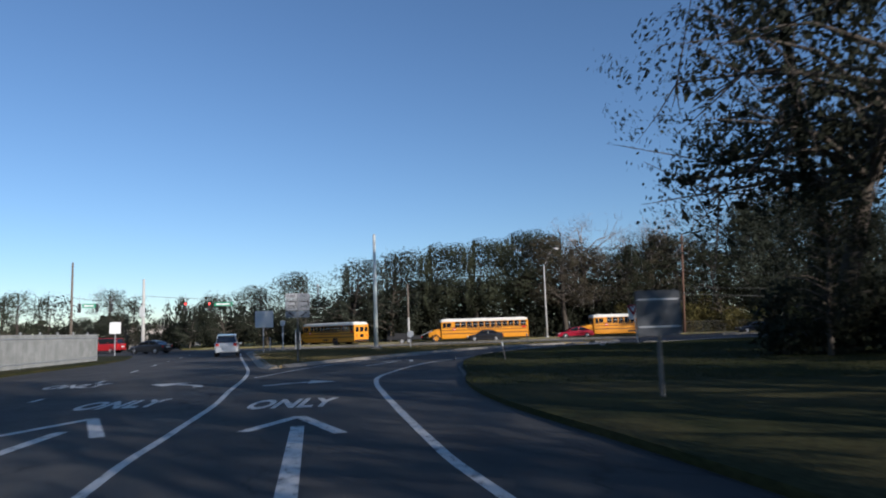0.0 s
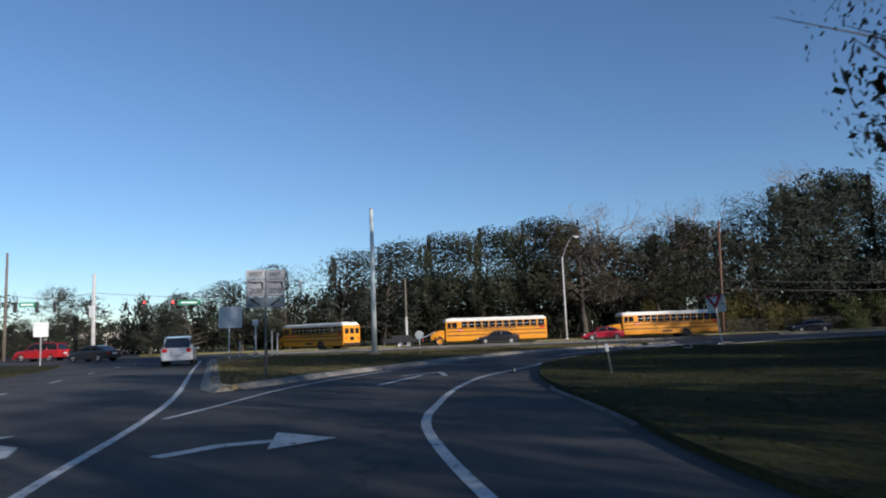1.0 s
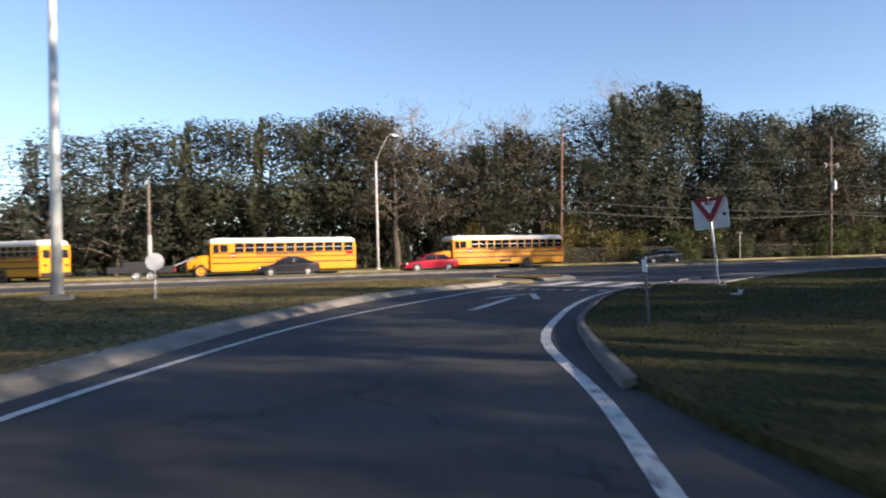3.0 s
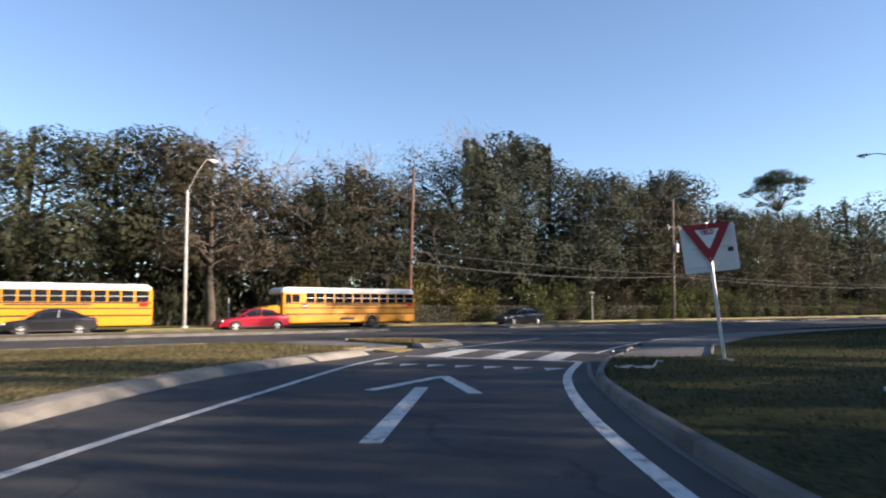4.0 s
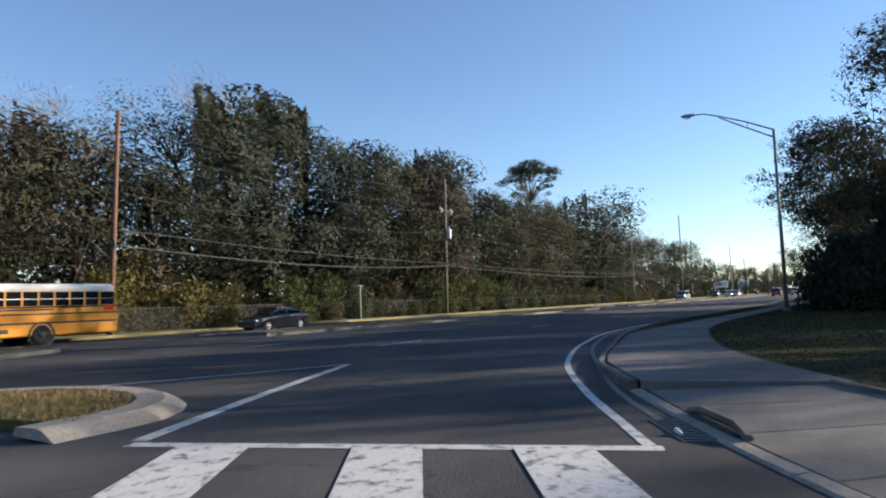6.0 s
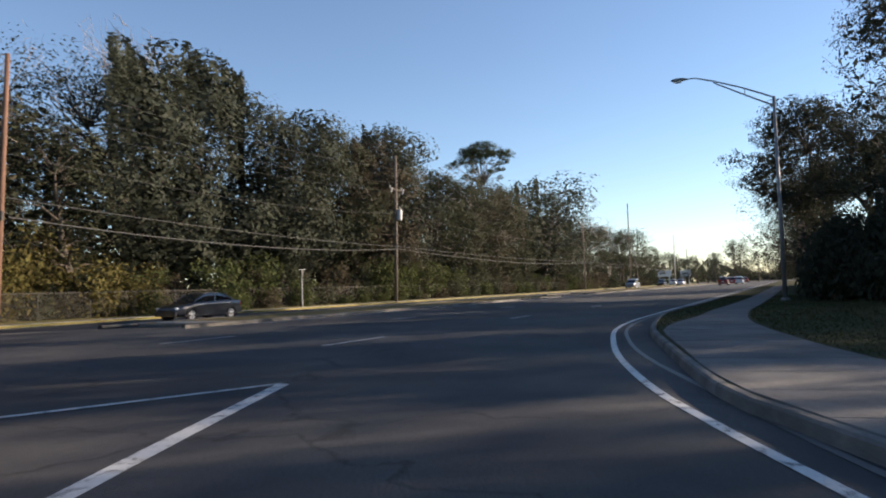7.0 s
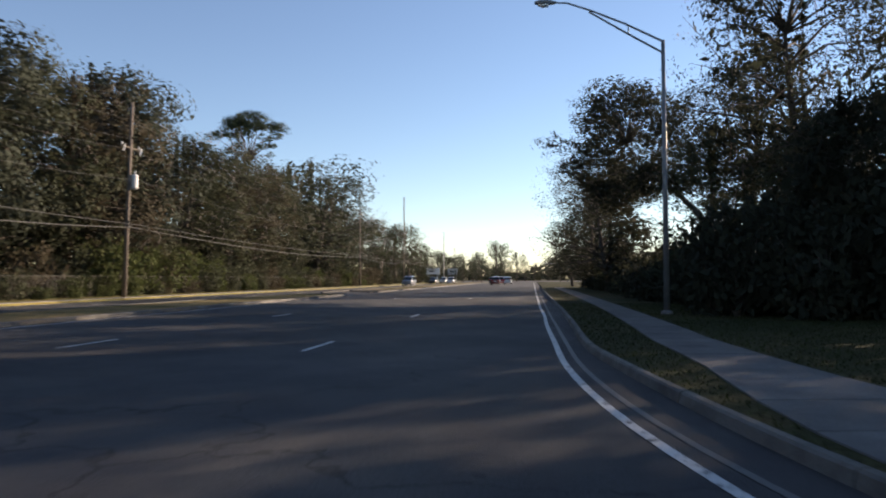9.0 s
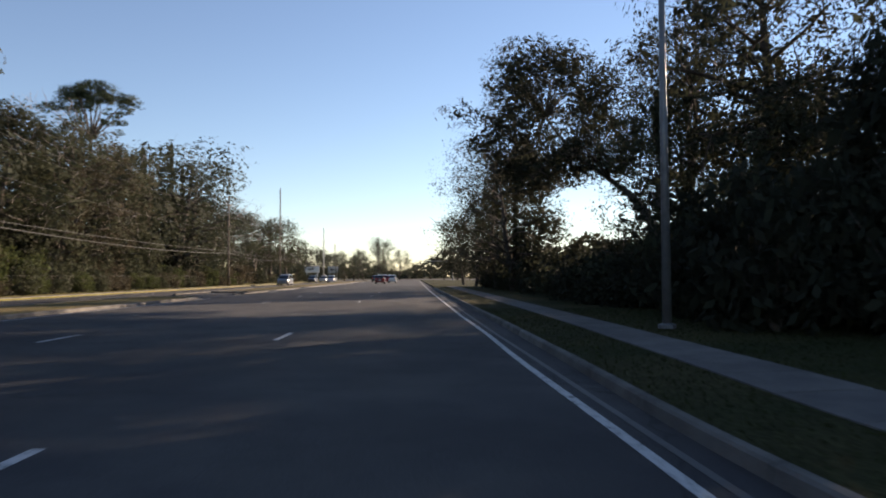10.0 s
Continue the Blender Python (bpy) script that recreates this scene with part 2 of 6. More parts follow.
def box(x0, x1, y0, y1, z0, z1, bevel=0.0, seg=2):
    bm = bmesh.new()
    bmesh.ops.create_cube(bm, size=1.0)
    bmesh.ops.scale(bm, vec=(x1 - x0, y1 - y0, z1 - z0), verts=bm.verts)
    bmesh.ops.translate(bm, vec=((x0 + x1) / 2, (y0 + y1) / 2, (z0 + z1) / 2), verts=bm.verts)
    if bevel:
        bmesh.ops.bevel(bm, geom=bm.edges[:], offset=bevel, segments=seg, affect="EDGES", clamp_overlap=True)
    return bm


def tube(points, radii, sides=8, caps=True):
    """A round bar through points, with a radius at each."""
    bm = bmesh.new()
    rings = []
    pts = [Vector(p) for p in points]
    for i, p in enumerate(pts):
        d = (pts[min(i + 1, len(pts) - 1)] - pts[max(i - 1, 0)]).normalized()
        a = d.orthogonal().normalized() if abs(d.z) > 0.99 else d.cross(Vector((0, 0, 1))).normalized()
        b = d.cross(a).normalized()
        r = radii[i] if not isinstance(radii, (int, float)) else radii
        rings.append([bm.verts.new(p + r * (math.cos(t) * a + math.sin(t) * b)) for t in (2 * math.pi * k / sides for k in range(sides))])
    for r0, r1 in zip(rings, rings[1:]):
        for k in range(sides):
            bm.faces.new((r0[k], r0[(k + 1) % sides], r1[(k + 1) % sides], r1[k]))
    if caps:
        bm.faces.new(rings[0][::-1])
        bm.faces.new(rings[-1])
    bmesh.ops.recalc_face_normals(bm, faces=bm.faces)
    return bm


def plate(outline, y0, y1, bevel=0.0):
    """A flat plate: an outline in x and z, from y0 to y1."""
    bm = bmesh.new()
    front = [bm.verts.new((x, y0, z)) for x, z in outline]
    back = [bm.verts.new((x, y1, z)) for x, z in outline]
    bm.faces.new(front)
    bm.faces.new(back[::-1])
    k = len(outline)
    for i in range(k):
        bm.faces.new((front[i], back[i], back[(i + 1) % k], front[(i + 1) % k]))
    bmesh.ops.recalc_face_normals(bm, faces=bm.faces)
    if bevel:
        bmesh.ops.bevel(bm, geom=[e for e in bm.edges if abs(e.verts[0].co.y - e.verts[1].co.y) < 1e-6], offset=bevel, segments=1, affect="EDGES")
    return bm


def thing(name, where, yaw=0.0, label="", category="", group="", scale=1.0, lean=(0, 0)):
    ob = new(name)
    ob.empty_display_size = 0.3
    ob.matrix_world = pose(where[0], where[1], where[2], lean[0], lean[1], yaw) @ Matrix.Scale(scale, 4)
    return tagged(ob, label, category, group)


def smooth_line(points, step=1.0):
    """Points about a step apart along a smooth curve through the given points (x, y)."""
    p = [np.array(q[:2], float) for q in points]
    p = [2 * p[0] - p[1]] + p + [2 * p[-1] - p[-2]]
    out = []
    for i in range(1, len(p) - 2):
        a, b, c, d = p[i - 1:i + 3]
        count = max(2, int(np.linalg.norm(c - b) / step))
        for k in range(count):
            t = k / count
            out.append(0.5 * ((2 * b) + (-a + c) * t + (2 * a - 5 * b + 4 * c - d) * t * t + (-a + 3 * b - 3 * c + d) * t ** 3))
    out.append(p[-2])
    return np.array(out)


def sideways(line):
    """The unit normals to the left along a line."""
    d = np.gradient(line, axis=0)
    d /= np.linalg.norm(d, axis=1)[:, None]
    return np.stack([-d[:, 1], d[:, 0]], 1)


def flat(name, outline, z, material, label, depth=0.0, parent=None, category="", kind="structure"):
    """A level sheet with an outline, with a skirt of some depth."""
    bm = bmesh.new()
    top = [bm.verts.new((x, y, z)) for x, y in outline]
    f = bm.faces.new(top)
    bm.normal_update()
    if f.normal.z < 0:
        f.normal_flip()
    if depth:
        low = [bm.verts.new((x, y, z - depth)) for x, y in outline]
        k = len(top)
        for i in range(k):
            bm.faces.new((top[i], low[i], low[(i + 1) % k], top[(i + 1) % k]))
    bmesh.ops.triangulate(bm, faces=[f])
    ob = part(name, bm, material, parent)
    if parent is None:
        tagged(ob, label, category, kind=kind)
    return ob


def stripe(name, points, width, z, material, parent, step=1.0, dashes=None):
    """A painted line along points; dashes: (length, gap)."""
    line = smooth_line(points, step)
    nrm = sideways(line)
    runs = [np.arange(len(line))]
    if dashes:
        s = np.r_[0, np.cumsum(np.linalg.norm(np.diff(line, axis=0), axis=1))]
        runs, at = [], 0.0
        while at < s[-1]:
            idx = np.where((s >= at) & (s <= at + dashes[0]))[0]
            if len(idx) > 1:
                runs.append(idx)
            at += sum(dashes)
    for run in runs:
        v, f = [], []
        for i in run:
            a, b = line[i] + nrm[i] * width / 2, line[i] - nrm[i] * width / 2
            v += [(a[0], a[1], z), (b[0], b[1], z)]
        for k in range(len(run) - 1):
            f.append((2 * k + 1, 2 * k + 3, 2 * k + 2, 2 * k))
        new(name, mesh_of(name, v, f, material)).parent = parent


def mark(name, outline, z, material, parent):
    """A painted shape on the road."""
    bm = bmesh.new()
    f = bm.faces.new([bm.verts.new((x, y, z)) for x, y in outline])
    bm.normal_update()
    if f.normal.z < 0:
        f.normal_flip()
    bmesh.ops.triangulate(bm, faces=[f])
    return part(name, bm, material, parent)


def lettering(name, text, size, material, parent, where, turn, stretch=(1, 1), depth=0.0, bold=0.0):
    """Words from the built-in font as a mesh, at a pose under a parent."""
    curve = bpy.data.curves.new(name, "FONT")
    curve.body, curve.size, curve.align_x, curve.align_y, curve.extrude, curve.resolution_u = text, size, "CENTER", "CENTER", depth, 3
    curve.offset = bold
    tmp = bpy.data.objects.new(name, curve)
    scene.collection.objects.link(tmp)
    me = bpy.data.meshes.new_from_object(tmp.evaluated_get(bpy.context.evaluated_depsgraph_get()))
    bpy.data.objects.remove(tmp)
    me.materials.clear()
    me.materials.append(material)
    for v in me.vertices:
        v.co.x, v.co.y = v.co.x * stretch[0], v.co.y * stretch[1]
    ob = new(name, me)
    ob.parent = parent
    ob.matrix_local = pose(*where, *turn)
    return ob


def sweep(name, points, profile, material, parent, side=1, piece=3.05, joint=0.012, step=0.6):
    """Concrete pieces swept along a line; profile: (outwards, up) pairs."""
    line = smooth_line(points, step)
    nrm = sideways(line) * side
    per = max(1, int(round(piece / step)))
    for start in range(0, len(line) - 1, per):
        idx = list(range(start, min(start + per, len(line) - 1) + 1))
        if len(idx) < 2:
            continue
        v, f, k = [], [], len(profile)
        for j, i in enumerate(idx):
            p = line[i].copy()
            if j == 0:
                p += (line[idx[1]] - line[i]) * joint / step
            if j == len(idx) - 1:
                p += (line[idx[-2]] - line[i]) * joint / step
            v += [(p[0] + nrm[i][0] * o, p[1] + nrm[i][1] * o, z) for o, z in profile]
        for j in range(len(idx) - 1):
            for q in range(k - 1):
                a, b = j * k + q, j * k + q + 1
                face = (a, b, b + k, a + k)
                f.append(face if side > 0 else face[::-1])
        f.append(tuple(range(k)) if side < 0 else tuple(range(k))[::-1])
        last = (len(idx) - 1) * k
        f.append(tuple(range(last, last + k))[::-1] if side < 0 else tuple(range(last, last + k)))
        new(name, mesh_of(name, v, f, material)).parent = parent


# ---- ground, roads, islands ----
def grid_sheet(name, size, cells, z, material, label):
    v, f = [], []
    for j in range(cells + 1):
        for i in range(cells + 1):
            v.append((size * (i / cells - 0.5), size * (j / cells - 0.5), z))
    for j in range(cells):
        for i in range(cells):
            a = j * (cells + 1) + i
            f.append((a, a + 1, a + cells + 2, a + cells + 1))
    return tagged(new(name, mesh_of(name, v, f, material)), label, "ground", kind="structure")


grid_sheet("ground", 4400, 40, -0.04, VERGE_SHADE, "dull green and straw coloured open ground")
road = flat("road", [(-260, -70), (420, -70), (420, 165), (-260, 118)], 0.0, ASPHALT,
            "dark worn asphalt of a wide road junction with a slip lane", 0.03, category="road")

RIGHT_EDGE = [(10.5, -20), (8.5, -12), (5.6, 0), (3.2, 8), (2.1, 14), (1.9, 19), (1.5, 24), (1.4, 28), (1.7, 32), (2.2, 35.5), (3.52, 38.9),
              (5.12, 42.3), (9.02, 48.2), (11.68, 51.1), (14.2, 53.45), (17.6, 56.25), (21.5, 58.85), (26, 60.75), (31, 62.7), (36.7, 64.3),
              (40.4, 65.1), (47.2, 66.0), (57.3, 67.4), (67.5, 68.9), (120, 76.5), (300, 102.1)]
LEFT_KERB = [(-7.3, 27.4), (-6.6, 30), (-5.6, 33.5), (-4.1, 36.9), (-1.9, 43), (-0.8, 45.5), (1.3, 49.5), (3.6, 53), (6.4, 55.8),
             (8.3, 57.4), (9.3, 58.3)]
ISLAND_WEST = [(-7.6, 27.0), (-8.7, 27.8), (-14.6, 43), (-18.5, 53), (-20.8, 59.2), (-20.6, 60.9), (-18.5, 62.0)]
NORTH_C = 64.3


def xy(points):
    return [(float(p[0]), float(p[1])) for p in points]


def shrink(points, side, by):
    line = smooth_line(points, 1.2)
    return xy(line + sideways(line) * side * by)


north_side = [tuple(W(u, NORTH_C)[:2]) for u in (-7, 0, 8, 15.5)]
island_outline = (shrink(LEFT_KERB, 1, 0.30)
                  + [(9.0, 59.6), (10.1, 60.2), (8.8, 63.6), (8.1, 65.9)]
                  + xy([W(u, NORTH_C) for u in (16.2, 8, 0, -7)]) + shrink(ISLAND_WEST, -1, 0.2)[::-1])
flat("traffic_island", island_outline, 0.13, GRASS, "patchy green and straw coloured grass on a traffic island", 0.16, category="grass")
nose_outline = [(12.7, 60.9), (13.5, 61.5), (14.2, 62.4), (14.5, 63.4), (14.3, 64.6), (13.4, 65.7), (11.9, 66.2), (11.7, 65.0)]
flat("island_nose_grass", nose_outline, 0.13, GRASS, "dry straw coloured grass at the island's nose", 0.16, category="grass")

verge_line = smooth_line(RIGHT_EDGE, 1.2)
verge_edge = xy(verge_line + sideways(verge_line) * -0.12)
RAMP_OUT = [(13.25, 52.4), (15.25, 51.1), (16.9, 52.5), (18.4, 53.7), (19.4, 54.5), (18.6, 56.7)]
before = [q for q in verge_edge if q[0] < 13.1 or q[1] < 45]
after = [q for q in verge_edge if q[0] > 18.7 and q[1] > 45]
right_outline = before + RAMP_OUT + after + [(300, 40), (300, -120), (60, -120), (14, -60)]
flat("verge_south", right_outline, 0.12, VERGE_SHADE, "shaded green grass verge beside the slip lane", 0.15, category="grass")
flat("verge_north", xy([W(-27, 90.2), W(-24.5, 88.9), W(320, 88.9), W(320, 190), W(-60, 190)]), 0.12, VERGE_SUN,
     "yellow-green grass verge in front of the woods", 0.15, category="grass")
left_edge = [(-0.5, -36), (-5.7, -20), (-12.4, 0), (-20.9, 25.5), (-24.2, 40), (-29.5, 53.5), (-35, 58), (-60, 55)]
flat("verge_west", xy(smooth_line(left_edge, 2)) + [(-240, 30), (-240, -120), (-20, -120)], 0.12, VERGE_SHADE,
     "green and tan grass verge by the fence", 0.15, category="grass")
flat("verge_northwest", xy([W(-52, 89), W(-50, 92), W(-80, 190), W(-260, 190), W(-260, 89)]), 0.12, VERGE_SHADE,
     "grass verge across the junction", 0.15, category="grass")


def median(u0, u1):
    c0, c1 = 76.3, 81.5
    mid, r = (c0 + c1) / 2, (c1 - c0) / 2
    pts = [W(u1 - r + r * math.cos(a), mid + r * math.sin(a)) for a in (radians(d) for d in range(-90, 91, 15))]
    pts += [W(u0 + r - r * math.cos(a), mid - r * math.sin(a)) for a in (radians(d) for d in range(-90, 91, 15))]
    flat("median", xy(pts), 0.12, GRASS, "raised median strip with dry mown grass", 0.15, category="grass")
    ring = pts + [pts[0]]
    kerb = tagged(new("median_kerb", None), "pale concrete kerb round the median", "kerb", kind="structure")
    sweep("kerb_stone", xy(ring), [(-0.04, -0.01), (-0.02, 0.13), (0.03, 0.15), (0.22, 0.15), (0.22, 0.05)], STAINED_SHADED, kerb, 1, 3.05, 0.012, 1.0)
    # concrete apron at the west nose
    flat("median_nose", xy([W(u0 + r + 0.6 - (r - 0.25) * math.cos(a), mid - (r - 0.25) * math.sin(a)) for a in (radians(d) for d in range(-80, 81, 16))]),
         0.135, CONCRETE, "pale concrete apron at the end of the median", category="kerb")


median(-12, 32.5)
median(42.5, 96)
median(112, 300)

KERB = [(-0.05, -0.02), (-0.045, 0.01), (-0.02, 0.13), (0.02, 0.15), (0.16, 0.152), (0.17, 0.04)]
LOW_KERB = [(-0.05, -0.02), (-0.04, 0.01), (-0.02, 0.115), (0.01, 0.14), (0.10, 0.142), (0.12, 0.04)]
kerb_right = tagged(new("kerb_right", None), "grey concrete kerb and gutter along the slip lane", "kerb", kind="structure")
sweep("kerb_stone", RIGHT_EDGE[9:14] + [(13.2, 52.52)], LOW_KERB, STAINED_SHADED, kerb_right, -1)
sweep("kerb_stone", [(18.5, 56.85), (20, 57.9)] + RIGHT_EDGE[16:23], LOW_KERB, STAINED_SHADED, kerb_right, -1)
sweep("kerb_stone", RIGHT_EDGE[22:25], LOW_KERB, STAINED_SHADED, kerb_right, -1, 6, 0.012, 1.5)
sweep("kerb_flush", [(13.2, 52.52), (14.2, 53.45), (15.7, 54.72), (17.6, 56.15), (18.5, 56.8)], [(-0.06, 0.003), (-0.02, 0.022), (0.10, 0.034), (0.12, -0.01)], CONCRETE, kerb_right, -1, 1.8)
sweep("kerb_stone", [(2.0, 17), (1.9, 19), (1.62, 22), (1.45, 23.6), (1.52, 24.7)], [(-0.05, -0.01), (-0.04, 0.03), (0.04, 0.045), (0.06, 0.0)], STAINED_SHADED, kerb_right, -1, 2.0)
sweep("kerb_back", [(15.2, 51.15), (15.75, 51.66), (16.85, 52.56), (18.4, 53.8), (19.3, 54.5)], [(-0.01, 0.02), (0.0, 0.15), (0.015, 0.165), (0.07, 0.165), (0.09, 0.08)], STAINED_SHADED, kerb_right, -1, 2.2)
kerb_left = tagged(new("kerb_left", None), "chipped tan concrete kerb of the traffic island", "kerb", kind="structure")
MOUNT = [(-0.14, -0.01), (-0.06, 0.02), (0.05, 0.08), (0.15, 0.125), (0.28, 0.142), (0.50, 0.146), (0.52, 0.04)]
sweep("kerb_stone", LEFT_KERB, MOUNT, CONCRETE, kerb_left, 1)
sweep("kerb_stone", ISLAND_WEST, MOUNT, CONCRETE, kerb_left, -1)
sweep("kerb_stone", north_side, [(o - 0.2, z) for o, z in MOUNT], CONCRETE, kerb_left, -1)
nose_kerb = tagged(new("kerb_nose", None), "pale rounded concrete kerb round the island's nose", "kerb", kind="structure")
sweep("kerb_stone", [(12.3, 60.6), (13.7, 61.0), (14.6, 62.0), (15.0, 63.3), (14.8, 64.8), (13.8, 66.1), (12.0, 66.8)],
      [(-0.16, 0.004), (0.0, 0.10), (0.12, 0.15), (0.5, 0.15), (0.55, 0.05)], CONCRETE, nose_kerb, 1)
kerb_north = tagged(new("kerb_north", None), "pale concrete kerb on the far side of the main road", "kerb", kind="structure")
sweep("kerb_stone", xy([W(u, 89.0) for u in (-24, 40, 100, 220)]), KERB, CONCRETE, kerb_north, 1, 6.0, 0.012, 3.0)


def walkway(name, near, far, z, label, panel=1.6, dip=0.0):
    """A paved walk of concrete panels between two edges."""
    top = tagged(new(name, None), label, "pavement", kind="structure")
    a = smooth_line(near, 0.4)
    s = np.r_[0, np.cumsum(np.linalg.norm(np.diff(a, axis=0), axis=1))]
    b = smooth_line(far, 0.4)
    q = np.r_[0, np.cumsum(np.linalg.norm(np.diff(b, axis=0), axis=1))]
    count = int(s[-1] / panel)
    at = lambda line, run, f: np.array([np.interp(f * run[-1], run, line[:, k]) for k in (0, 1)])
    for i in range(count):
        f0, f1 = (i + 0.006) / count, (i + 0.994) / count
        c = [at(a, s, f0), at(a, s, f1), at(b, q, f1), at(b, q, f0)]
        mid = sum(c) / 4
        lift = random.uniform(-0.003, 0.004)
        low = (dip, dip, 0.0, 0.0)
        v = [(*(mid + (p - mid) * 0.994), z + lift - d) for p, d in zip(c, low)] + [(*p, z - 0.012 + lift - d) for p, d in zip(c, low)] + [(*p, z - 0.12 - d) for p, d in zip(c, low)]
        f = [(0, 1, 2, 3)] + [(k, k + 4, (k + 1) % 4 + 4, (k + 1) % 4) for k in range(4)] + [(k + 4, k + 8, (k + 1) % 4 + 8, (k + 1) % 4 + 4) for k in range(4)]
        new("paving_slab", mesh_of("paving_slab", v, f, PAVING_SHADED)).parent = top
    return top


# slab colour lowered to hold the canopy's shade over the south sidewalk
PAVING_SHADED = mat("shaded_paving_concrete", (0.14, 0.133, 0.124), 0.92, vary=(0.09, 0.086, 0.082), scale=0.9, fine=0.2, fine_scale=30, bump=0.3, piece=0.10)
walkway("sidewalk_south",
        [(18.5, 56.65), (21.57, 58.72), (26.06, 60.57), (30.2, 62.15), (33.5, 62.75), (36.5, 63.0), (41.2, 63.7), (46.8, 64.3), (60.5, 66.0), (90, 70.2), (130, 76.0)],
        [(19.36, 54.2), (22.2, 56.1), (25.6, 57.9), (30.8, 59.9), (35, 61.15), (41, 62.3), (46.3, 62.95), (60, 64.75), (90, 68.9), (130, 74.7)],
        0.137, "concrete sidewalk behind the kerb, tree shade in its colour")
walkway("sidewalk_ramp", [(13.28, 52.44), (14.28, 53.36), (15.78, 54.62), (17.68, 56.04), (18.58, 56.64)], [(15.22, 51.12), (15.8, 51.62), (16.9, 52.5), (18.45, 53.68), (19.42, 54.24)],
        0.115, "pale concrete ramp from the crossing up to the sidewalk", 1.5, dip=0.085)
walkway("sidewalk_island", [(9.75, 59.9), (9.5, 61.6), (8.9, 63.6), (8.0, 66.2)], [(11.95, 61.0), (11.8, 63.2), (11.3, 65.1), (10.6, 66.7)],
        0.075, "pale concrete walk cut through the traffic island", 1.3)
walkway("sidewalk_north", xy([W(u, 89.35) for u in (-22, 60, 140, 240)]), xy([W(u, 90.6) for u in (-22, 60, 140, 240)]), 0.137,
        "pale concrete sidewalk on the far side of the main road", 3.0)


def warning_pad(corners, near=0.012, far=0.08):
    """A yellow pad of raised domes at a crossing."""
    a, b, c, d = (np.array(q, float) for q in corners)
    top = tagged(new("warning_pad", None), "worn yellow tactile pad at the crossing", "paving pad", kind="structure")
    v = [(*p, q) for p, q in ((a, near), (b, near), (c, far), (d, far))] + [(*p, -0.02) for p in (a, b, c, d)]
    new("pad_plate", mesh_of("pad_plate", v, [(0, 1, 2, 3)] + [(k, k + 4, (k + 1) % 4 + 4, (k + 1) % 4) for k in range(4)], YELLOW_PAD)).parent = top
    v, f = [], []
    for i in range(16):
        for j in range(9):
            s, t = (i + 0.5) / 16, (j + 0.5) / 9
            p = a * (1 - s) * (1 - t) + b * s * (1 - t) + c * s * t + d * (1 - s) * t
            k = len(v)
            z = near + 0.002 + (far - near) * t
            v += [(p[0] + dx, p[1] + dy, z) for dx, dy in ((-.02, -.02), (.02, -.02), (.02, .02), (-.02, .02))] + [(p[0], p[1], z + 0.008)]
            f += [(k, k + 1, k + 4), (k + 1, k + 2, k + 4), (k + 2, k + 3, k + 4), (k + 3, k, k + 4)]
    new("pad_domes", mesh_of("pad_domes", v, f, YELLOW_PAD)).parent = top


warning_pad([(10.45, 58.75), (11.6, 59.85), (11.1, 60.35), (9.95, 59.3)])
warning_pad([(13.42, 52.56), (14.1, 53.16), (14.5, 52.88), (13.82, 52.24)], 0.04, 0.075)

# ---- road paint ----
Z = 0.006
stripe("edge_line", [(9.5, -20), (7.3, -12), (3.2, -0.1), (2.1, 3.6), (0.2, 11.2), (-0.75, 15.4), (-1.2, 18.5), (-1.15, 21.5), (-1.0, 24.3), (-0.7, 26.8),
                     (-0.1, 30), (1.7, 35), (3.05, 39.4), (5.0, 43.1), (7.2, 46.6), (9.7, 49.9), (12.3, 52.6)], 0.16, Z, PAINT, road)
stripe("edge_line", [(15.15, 55.15), (18, 57.25), (20.4, 58.85), (22, 59.8), (25, 61.3), (28.1, 62.6), (32.1, 64.05), (36.5, 65.1), (41.5, 65.9), (47.3, 66.8),
                     (53, 67.6), (62, 69), (67.6, 69.8), (120, 77.4), (240, 94.5)], 0.12, Z, PAINT, road)
stripe("lane_line", [(5.0, -20), (2.6, -12), (-1.3, 0.2), (-2.4, 4.4), (-3.7, 9.6), (-5.0, 13.9), (-6.7, 19.8), (-9.1, 26.8), (-15.3, 42.7), (-21.5, 59)], 0.15, Z, PAINT, road)
stripe("edge_line", [(-6.35, 19.9), (-6.2, 22.5), (-6.1, 25.9), (-5.8, 28.3), (-5.0, 31.7), (-3.4, 36.9), (-1.5, 41.5), (-0.1, 44.3), (1.5, 46.8), (4.5, 50.9),
                     (7.5, 54.9), (9.7, 57.1)], 0.14, Z + 0.004, PAINT, road)
stripe("lane_line", [(-1.0, -20), (-3.4, -12), (-7.0, 0.2), (-9.0, 8.6), (-11.2, 16), (-20.5, 42), (-26, 58)], 0.15, Z, PAINT, road, dashes=(3.05, 5.0))
stripe("gutter_strip", [(2.75, 36.6), (3.95, 39.9), (5.45, 43.0), (7.6, 46.3), (10.15, 49.75), (12.25, 52.2)], 0.09, Z, GHOST, road)
stripe("gutter_strip", [(15.6, 54.95), (18.4, 57.0), (22.4, 59.35), (25.3, 60.95), (28.4, 62.35), (32.3, 63.8), (36.6, 64.85), (41.6, 65.65), (47.3, 66.5), (57, 67.95), (90, 72.7)], 0.09, Z, GHOST, road)
stripe("gore_line", [(12.9, 59.75), (16.3, 62.0), (20.2, 64.45)], 0.2, Z, PAINT, road)
stripe("gore_line", [(9.0, 67.4), (13.0, 66.9), (16.6, 65.55), (20.25, 64.5)], 0.14, Z + 0.004, PAINT, road)
